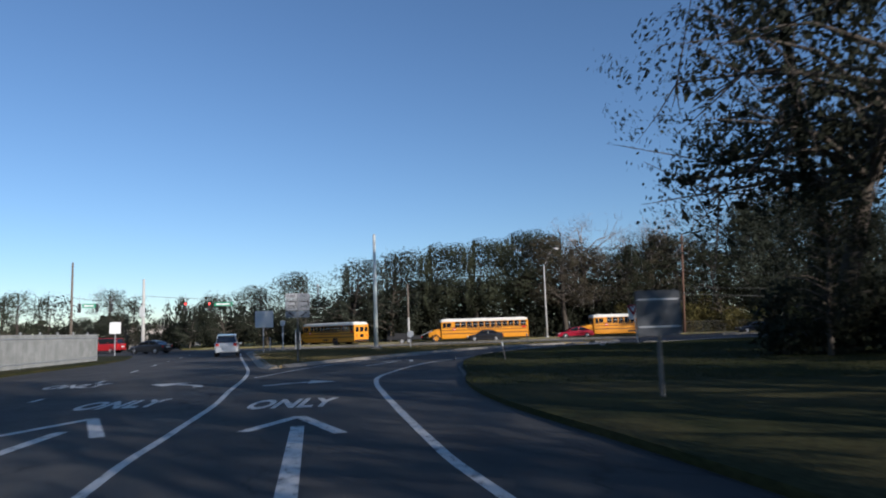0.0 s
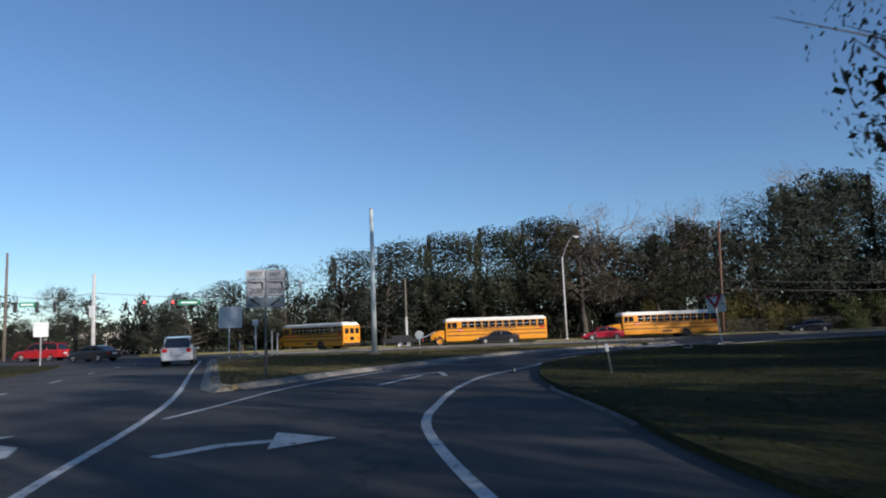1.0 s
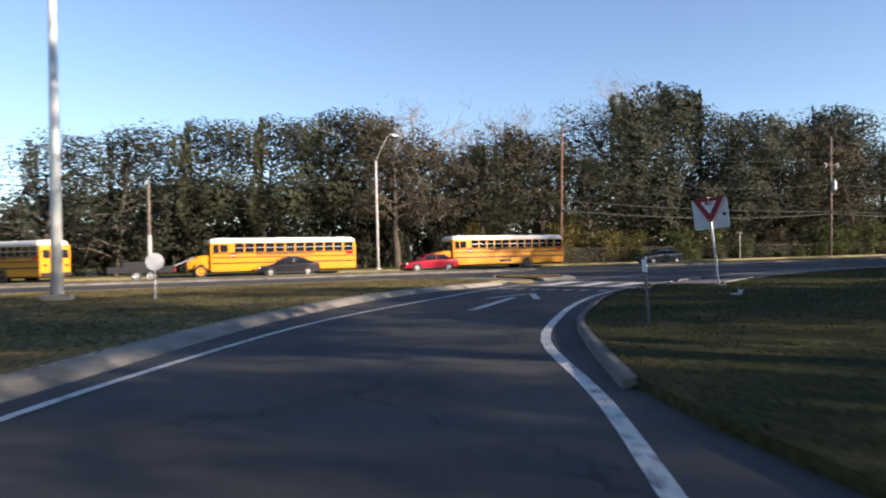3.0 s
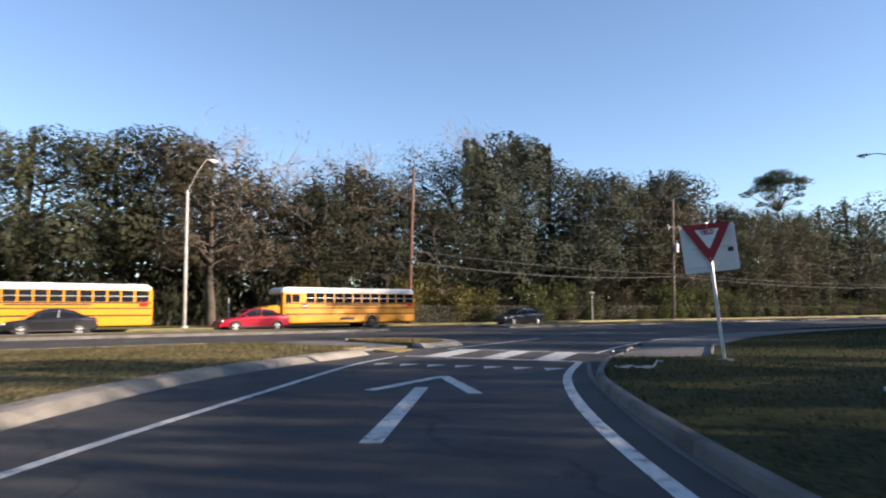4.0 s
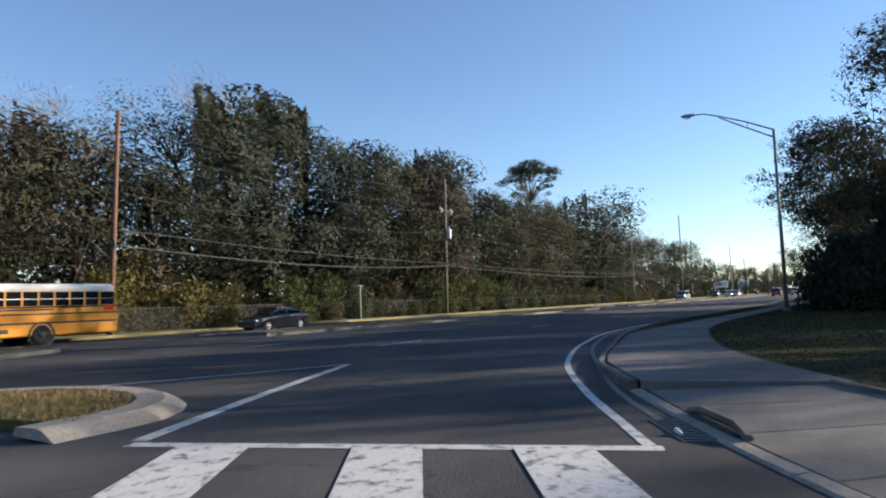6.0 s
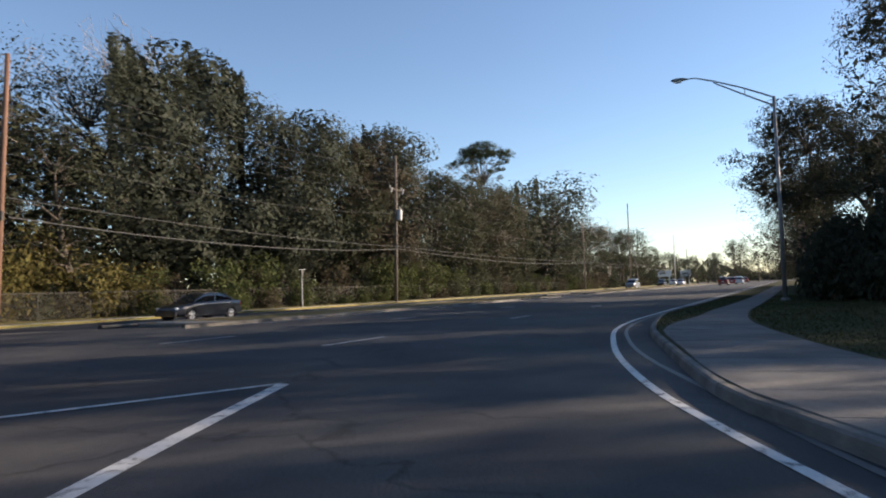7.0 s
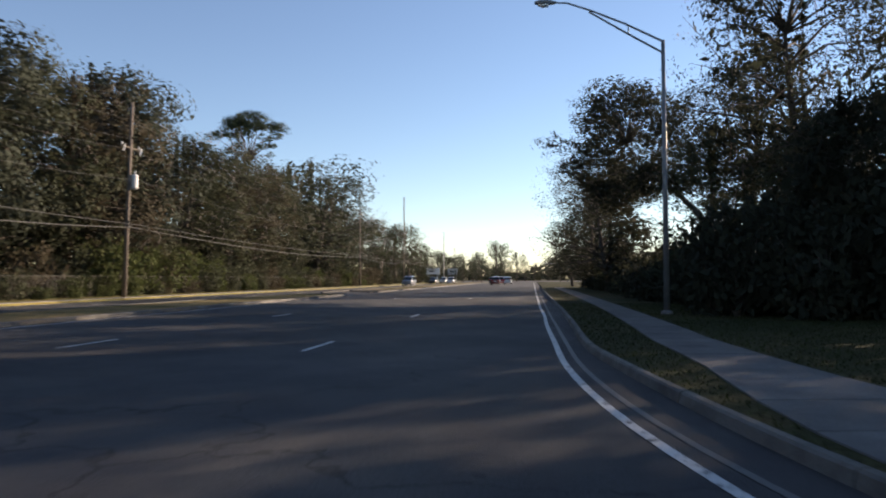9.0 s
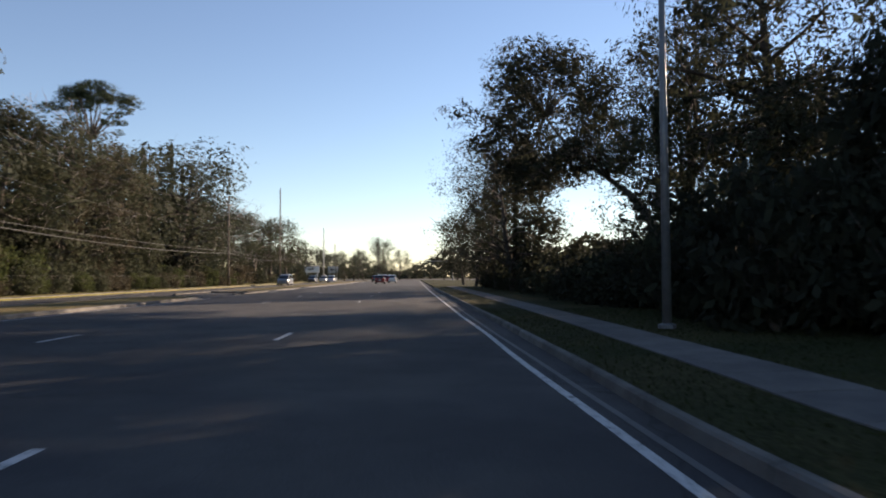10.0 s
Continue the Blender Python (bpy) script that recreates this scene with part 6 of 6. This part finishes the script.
stub = thing("marker_stub", (0.82, 30.9, 0.0), -20, "broken dark blue marker stub at the lane's edge", "marker post", "roadside marker posts")
part("stub", tube([(0, 0, -0.02), (0.01, 0, 0.12), (0.03, 0.01, 0.19)], [0.05, 0.05, 0.035], 8), POST_STEEL, stub)
part("base", tube([(0, 0, -0.01), (0, 0, 0.02), (0, 0, 0.03)], [0.10, 0.10, 0.07], 10), BLACK, stub)
part("reflector", box(0.035, 0.06, -0.035, 0.035, 0.05, 0.12, 0.01, 1), SIGN_WHITE, stub, "white reflector strip")
marker_post((3.5, 27.15, 0.1), -15, 0.86, (0, -8), "leaning steel marker post with a white plate")
marker_post((5.15, 39.8, 0.1), -40, 1.12, (0, -3), "steel marker post with a white plate in the grass")


def pedestrian_signal(where, h):
    top = thing("pedestrian_signal", where, 10, "grey crossing signal post with push button", "signal")
    part("post", tube([(0, 0, -0.1), (0, 0, h)], 0.06, 8), GALV, top)
    part("base", box(-0.22, 0.22, -0.22, 0.22, -0.05, 0.25, 0.03), GUTTER, top)
    part("signal_head", box(-0.22, 0.22, -0.24, 0.02, h - 0.25, h + 0.25, 0.03), CERAMIC, top)
    part("button_box", box(-0.10, 0.10, -0.16, -0.05, h - 1.3, h - 1.0, 0.02), CERAMIC, top)


pedestrian_signal((-18.2, 61.9, 0.1), 2.7)
for x, y, h in ((-19.6, 62.2, 1.3), (-17.1, 62.6, 2.0), (-16.8, 63.1, 1.8)):
    bar = thing("bollard_post", (x, y, 0.1), 0, "short pale post at the corner of the island", "post", "corner posts")
    part("post", tube([(0, 0, -0.1), (0, 0, h - 0.05), (0, 0, h)], [0.06, 0.06, 0.03], 10), PALE_POLE, bar)


def polar(t_eye, az, d, z):
    return Vector((t_eye[0] + d * math.sin(radians(az)), t_eye[1] + d * math.cos(radians(az)), z))


EYE1 = (-0.2, 6.5)
wood = utility_pole(polar(EYE1, -34.98, 92, 0.1), 12.0, WOOD_GREY, "weathered utility pole beyond the junction")
mast = round_pole("signal_pole", polar(EYE1, -29.5, 92, 0.1), 0.26, 0.16, 9.8, PALE_POLE, "pale concrete signal pole beyond the junction")
part("cabinet", box(-0.3, 0.3, -0.5, -0.15, 4.6, 6.0, 0.03), CERAMIC, mast)
anchor = round_pole("signal_pole", polar(EYE1, -14.5, 100, 0.1), 0.2, 0.14, 9.4, PALE_POLE, "pale signal pole standing before the woods")
a, b, c = polar(EYE1, -34.98, 92, 7.4), polar(EYE1, -29.5, 92, 7.6), polar(EYE1, -14.5, 100, 7.6)
cable([a, b, c], 0.5, 0.025, WIRE_DARK, "dark span wire carrying traffic signals")


def traffic_signal(where, yaw, lit):
    top = thing("traffic_signal", where, yaw, "black three-lamp traffic signal hanging from a span wire", "traffic signal", "hanging traffic signals")
    part("housing", box(-0.19, 0.19, -0.14, 0.14, -1.2, 0.0, 0.03), SIGN_BLACK, top)
    part("hanger", tube([(0, 0, 0.0), (0, 0, 1.15)], 0.025, 6), GALV, top)
    for k, m in enumerate((RED_LAMP, AMBER, SIGN_GREEN)):
        lamp = part("lens", lathe_y([(0.14, -0.141), (0.12, -0.16), (0.02, -0.165)], 0, -0.22 - 0.38 * k, 14), LIT_RED if lit and k == 0 else SIGN_BLACK if k != 0 or not lit else m, top)
        part("visor", tube([(0, -0.14, -0.22 - 0.38 * k + 0.15), (0, -0.34, -0.22 - 0.38 * k + 0.13)], 0.02, 6), SIGN_BLACK, lamp)


LIT_RED = mat("lit_red_lens", (0.6, 0.02, 0.02), 0.3)
LIT_RED.node_tree.nodes["Principled BSDF"].inputs["Emission Color"].default_value = (1.0, 0.05, 0.03, 1)
LIT_RED.node_tree.nodes["Principled BSDF"].inputs["Emission Strength"].default_value = 2.0
for az, lit in ((-34.4, False), (-33.1, False), (-32.0, False), (-26.1, True), (-24.1, True)):
    traffic_signal(polar(EYE1, az, 92, 6.6), 28, lit)
for az, w in ((-33.7, 1.6), (-22.9, 2.6)):
    s = thing("street_name_sign", polar(EYE1, az, 92, 6.3), 28, "green street name sign on the span wire", "traffic sign")
    p = part("panel", plate(rounded(w, 0.55, 0.04), -0.02, 0.02), SIGN_GREEN, s)
    part("legend_bar", box(-w * 0.38, w * 0.38, -0.026, -0.021, -0.1, 0.1), SIGN_WHITE, p)
    for x in (-w * 0.35, w * 0.35):
        part("hanger", tube([(x, 0, 0.25), (x, 0, 1.2)], 0.015, 5), GALV, s)
panel_sign(polar(EYE1, -32.8, 62, 0.1), 30, 1.0, 1.1, 2.7, "pale rectangular sign by the through lanes")


# ---- fences ----
def chain_fence(points, h, label, step=3.0):
    top = tagged(new("chain_fence", None), label, "fence")
    top.location = points[0]
    at = 0
    run = []
    for a, b in zip(points, points[1:]):
        n = max(1, int((b - a).length / step))
        run += [a.lerp(b, k / n) - points[0] for k in range(n)]
    run.append(points[-1] - points[0])
    for p in run:
        part("post", tube([p + Vector((0, 0, -0.05)), p + Vector((0, 0, h))], 0.03, 6), FENCE_STEEL, top)
    for a, b in zip(run, run[1:]):
        part("top_rail", tube([a + Vector((0, 0, h - 0.03)), b + Vector((0, 0, h - 0.03))], 0.022, 5), FENCE_STEEL, top)
        v, f = [], []
        d = (b - a)
        for k in range(-8, 24):
            for up in (1, -1):
                x0, x1 = k / 24 * 1.5, k / 24 * 1.5 + 0.5
                t0, t1 = max(0.0, x0), min(1.0, x1)
                if t1 <= t0:
                    continue
                z0, z1 = (t0 - x0) / 0.5 * h, (t1 - x0) / 0.5 * h
                if up < 0:
                    z0, z1 = h - z0, h - z1
                p, q = a + d * t0 + Vector((0, 0, z0)), a + d * t1 + Vector((0, 0, z1))
                i = len(v)
                v += [p, q, q + Vector((0, 0, 0.013)), p + Vector((0, 0, 0.013))]
                f.append((i, i + 1, i + 2, i + 3))
        new("wire_mesh", mesh_of("wire_mesh", v, f, FENCE_WIRE)).parent = top


FENCE_STEEL = mat("fence_steel", (0.07, 0.067, 0.06), 0.6, 0.4, fine=0.15)
FENCE_WIRE = mat("fence_wire", (0.045, 0.043, 0.038), 0.6, 0.4, fine=0.1)
chain_fence([W(30, 93.0, 0.1), W(60, 93.0, 0.1), W(100, 93.0, 0.1), W(150, 93.2, 0.1)], 1.65, "low grey chain-link fence in front of the undergrowth")


def slat_fence(a, b, h):
    """A grey screen fence of upright slats."""
    top = tagged(new("screen_fence", None), "pale grey slatted screen fence along the verge", "fence")
    top.location = a
    d = b - a
    n = int(d.length / 0.2)
    slat = None
    turn = math.degrees(math.atan2(d.y, d.x))
    for k in range(n):
        p = d * (k / n)
        ob = part("slat", box(-0.09, 0.09, -0.012, 0.012, 0.05, h, 0.005, 1), FENCE_GREY, top) if slat is None else new("slat", slat)
        slat = ob.data
        ob.parent = top
        ob.matrix_local = pose(p.x, p.y, 0, 0, 0, turn)
    for k in range(0, int(d.length / 2.5) + 1):
        p = d * (k * 2.5 / d.length)
        ob = part("post", box(-0.05, 0.05, 0.02, 0.12, -0.1, h + 0.15, 0.01, 1), GALV, top)
        ob.matrix_local = pose(p.x, p.y, 0, 0, 0, turn)
    for z in (0.3, h - 0.25):
        part("rail", tube([Vector((0, 0, z)), d + Vector((0, 0, z))], 0.03, 6), GALV, top)


FENCE_GREY = mat("fence_grey", (0.26, 0.27, 0.265), 0.75, vary=(0.19, 0.2, 0.195), scale=1.5, fine=0.1, piece=0.08)
slat_fence(Vector((-22.5, 22.0, 0.1)), Vector((-26.6, 43.5, 0.1)), 2.0)
car("red_hatchback", (-30.5, 33.0, 0.12), 100, (0.36, 0.015, 0.03), "red parked car behind the screen fence", "suv")


# ---- litter on the verge ----
def litter(where, yaw, long, label):
    """A crumpled strip of white plastic."""
    rng = random.Random(5)
    bm = bmesh.new()
    rows = []
    for i in range(12):
        x = (i / 11 - 0.5) * long
        rows.append([bm.verts.new((x, (j / 3 - 0.5) * 0.16 + rng.uniform(-0.03, 0.03), 0.02 + rng.uniform(0, 0.06) + (0.1 if i > 9 else 0))) for j in range(4)])
    for p, q in zip(rows, rows[1:]):
        for j in range(3):
            bm.faces.new((p[j], p[j + 1], q[j + 1], q[j]))
    bmesh.ops.solidify(bm, geom=bm.faces[:], thickness=0.004)
    ob = part("litter", bm, SIGN_WHITE, None)
    ob.matrix_world = pose(*where, 0, 0, yaw)
    tagged(ob, label, "litter")


litter((10.6, 48.98, 0.16), -34, 0.85, "crumpled strip of white plastic in the grass")
litter((10.7, 44.6, 0.16), 20, 0.5, "pale crumpled bag lying in the shaded grass")
def storm_inlet(where, yaw):
    """A kerb inlet: a low concrete lintel over a black slab for the mouth's shade, with an iron grate before it."""
    top = thing("storm_drain", where, yaw, "dark storm drain inlet set into the kerb", "drain")
    # no hollow here: a solid black block stands for the recess's darkness
    part("throat", box(-0.62, 0.62, 0.02, 0.16, -0.02, 0.06, 0.01, 1), BLACK, top, "black slab for the shaded mouth")
    part("lintel", tube([(-0.78, 0.08, 0.05), (-0.45, 0.1, 0.115), (0.45, 0.1, 0.115), (0.78, 0.08, 0.05)], 0.045, 6), STAINED_SHADED, top)
    part("grate_frame", box(-0.58, 0.58, -0.42, 0.0, -0.01, 0.010), POST_STEEL, top)
    for k in range(9):
        part("grate_bar", box(-0.52 + k * 0.125, -0.475 + k * 0.125, -0.40, -0.03, 0.010, 0.018), BLACK, top)


storm_inlet((16.15, 54.98, 0.0), 218)
scrap = part("litter", tube([(-0.08, 0, 0.02), (0.0, 0.03, 0.045), (0.08, 0.0, 0.03)], [0.018, 0.03, 0.012], 6), SIGN_WHITE, None)
scrap.matrix_world = pose(15.75, 55.1, 0.0, 0, 0, 30)
tagged(scrap, "white scrap of plastic beside the drain", "litter")


# ---- distance ----
def roof_sign(where, yaw, w, h, z, label):
    top = thing("roadside_sign", where, yaw, label, "sign")
    for x in (-w * 0.35, w * 0.35):
        part("post", tube([(x, 0, -0.1), (x, 0, z)], 0.15, 8), GALV, top)
    p = part("panel", box(-w / 2, w / 2, -0.2, 0.2, z, z + h, 0.05, 1), SIGN_WHITE, top)
    part("legend_bar", box(-w * 0.3, w * 0.1, -0.23, -0.2, z + h * 0.4, z + h * 0.6), SIGN_BLACK, p)


EYE9 = (24.7, 64.0)
roof_sign(polar(EYE9, 73.7, 250, 0.1), -76, 4.8, 2.2, 2.9, "white roadside sign board far along the road")
roof_sign(polar(EYE9, 75.3, 262, 0.1), -76, 3.6, 2.4, 2.7, "white roadside sign board beside the pole")


def mast_arm(base, tip, z):
    """A signal pole with a long level arm and two signal heads."""
    top = thing("signal_mast", (base[0], base[1], 0.05), 0, "grey signal mast with a long arm at the next junction", "traffic signal")
    d = Vector((tip[0] - base[0], tip[1] - base[1], 0))
    part("shaft", tube([(0, 0, -0.05), (0, 0, z + 0.4)], [0.2, 0.14], 10), LAMP_STEEL, top)
    part("arm", tube([(0, 0, z - 0.15), (d.x * 0.5, d.y * 0.5, z + 0.05), (d.x, d.y, z + 0.1)], [0.14, 0.11, 0.07], 8), LAMP_STEEL, top)
    for f in (0.55, 0.92):
        part("signal_head", box(d.x * f - 0.16, d.x * f + 0.16, d.y * f - 0.2, d.y * f + 0.2, z - 1.0, z + 0.1, 0.03, 1), SIGN_BLACK, top)


mast_arm((263.2, 86.6), (261.8, 98.0), 6.4)


def shop(where, yaw, w, d, h, label):
    top = thing("low_building", where, yaw, label, "building")
    part("wall", box(-w / 2, w / 2, -d / 2, d / 2, -0.1, h, 0.05, 1), SHOP_WALL, top)
    part("roof", box(-w / 2 - 0.6, w / 2 + 0.6, -d / 2 - 0.6, d / 2 + 0.6, h, h + 0.5, 0.05, 1), GUTTER, top)
    for k in range(6):
        x = -w / 2 + (k + 0.5) * w / 6
        part("window", box(x - 0.9, x + 0.9, -d / 2 - 0.03, -d / 2 + 0.03, 0.7, 2.3), GLASS, top)


SHOP_WALL = mat("shop_wall", (0.42, 0.40, 0.37), 0.9, vary=(0.36, 0.34, 0.31), scale=0.8, fine=0.08)
shop(polar(EYE1, -27.6, 130, 0.1), 28, 14, 8, 3.6, "low pale building beyond the junction")

for az, d, h, kind in ((70.6, 190, 17, "thin"), (71.8, 200, 18, "thin"), (72.6, 230, 14, "far_b"), (74.4, 300, 12, "far_a"), (76, 330, 11, "far_b"), (77.3, 340, 15, "thin"), (78.8, 300, 18.5, "far_a"), (79.2, 310, 17, "far_b"),
                       (80.5, 320, 14, "far_a"), (81.2, 360, 12, "far_b"), (81.9, 420, 10, "back"), (75, 400, 14, "back"), (77, 420, 13, "back"), (79.5, 430, 13, "back"), (83, 380, 13, "back"), (84, 300, 14, "back"), (85, 260, 15, "back")):
    plant(kind, polar(EYE9, az, d, 0), h, 1.1, group="distant trees")
for x, y, h, kind in ((-62, 84, 9, "far_b"), (-70, 92, 9, "far_a"), (-80, 84, 9.5, "far_b"), (-58, 100, 10, "thin"), (-90, 96, 10, "back"), (-100, 80, 11, "back"), (-66, 70, 7.5, "far_b"), (-78, 64, 9, "far_a"), (-92, 58, 11, "far_b"),
                      (-104, 64, 11, "back"), (-60, 112, 9, "back"), (-48, 116, 9.5, "back"), (-75, 110, 10, "back"), (-70, 50, 9, "far_b"), (-84, 44, 10, "back")):
    plant(kind, (x, y), h, 1.15, group="distant trees")

for i in range(13):
    plant("far_b" if i % 3 else "far_a", polar(EYE9, 69.0 + i * 0.72, 262 + 14 * (i % 3), 0), random.uniform(11.5, 14.5) - 0.25 * i, 1.35, group="distant trees")
for i in range(16):
    u = 184 + i * 5.5
    bush(random.choice((1, 3, 4)), W(u, 94.5 + random.uniform(-0.5, 2.5)), random.uniform(1.3, 1.8) if u < 200 else random.uniform(0.7, 1.0), 1.0)


def far_woods():
    """A belt of woods round the horizon."""
    rng = np.random.default_rng(77)
    k = 16000
    t = rng.uniform(0, 2 * math.pi, k)
    r = rng.uniform(480, 640, k)
    h = 11 + 4 * np.sin(t * 23) + 3 * np.sin(t * 57 + 1)
    pts = np.stack([np.cos(t) * r + 40, np.sin(t) * r + 60, rng.uniform(0.0, 1.0, k) * h], 1)
    tagged(new("far_woods", leaf_mesh("far_woods", pts, 3.0, rng, LEAF_SHADED, 1.6)), "dark belt of woods along the horizon", "woods", kind="stuff")


far_woods()
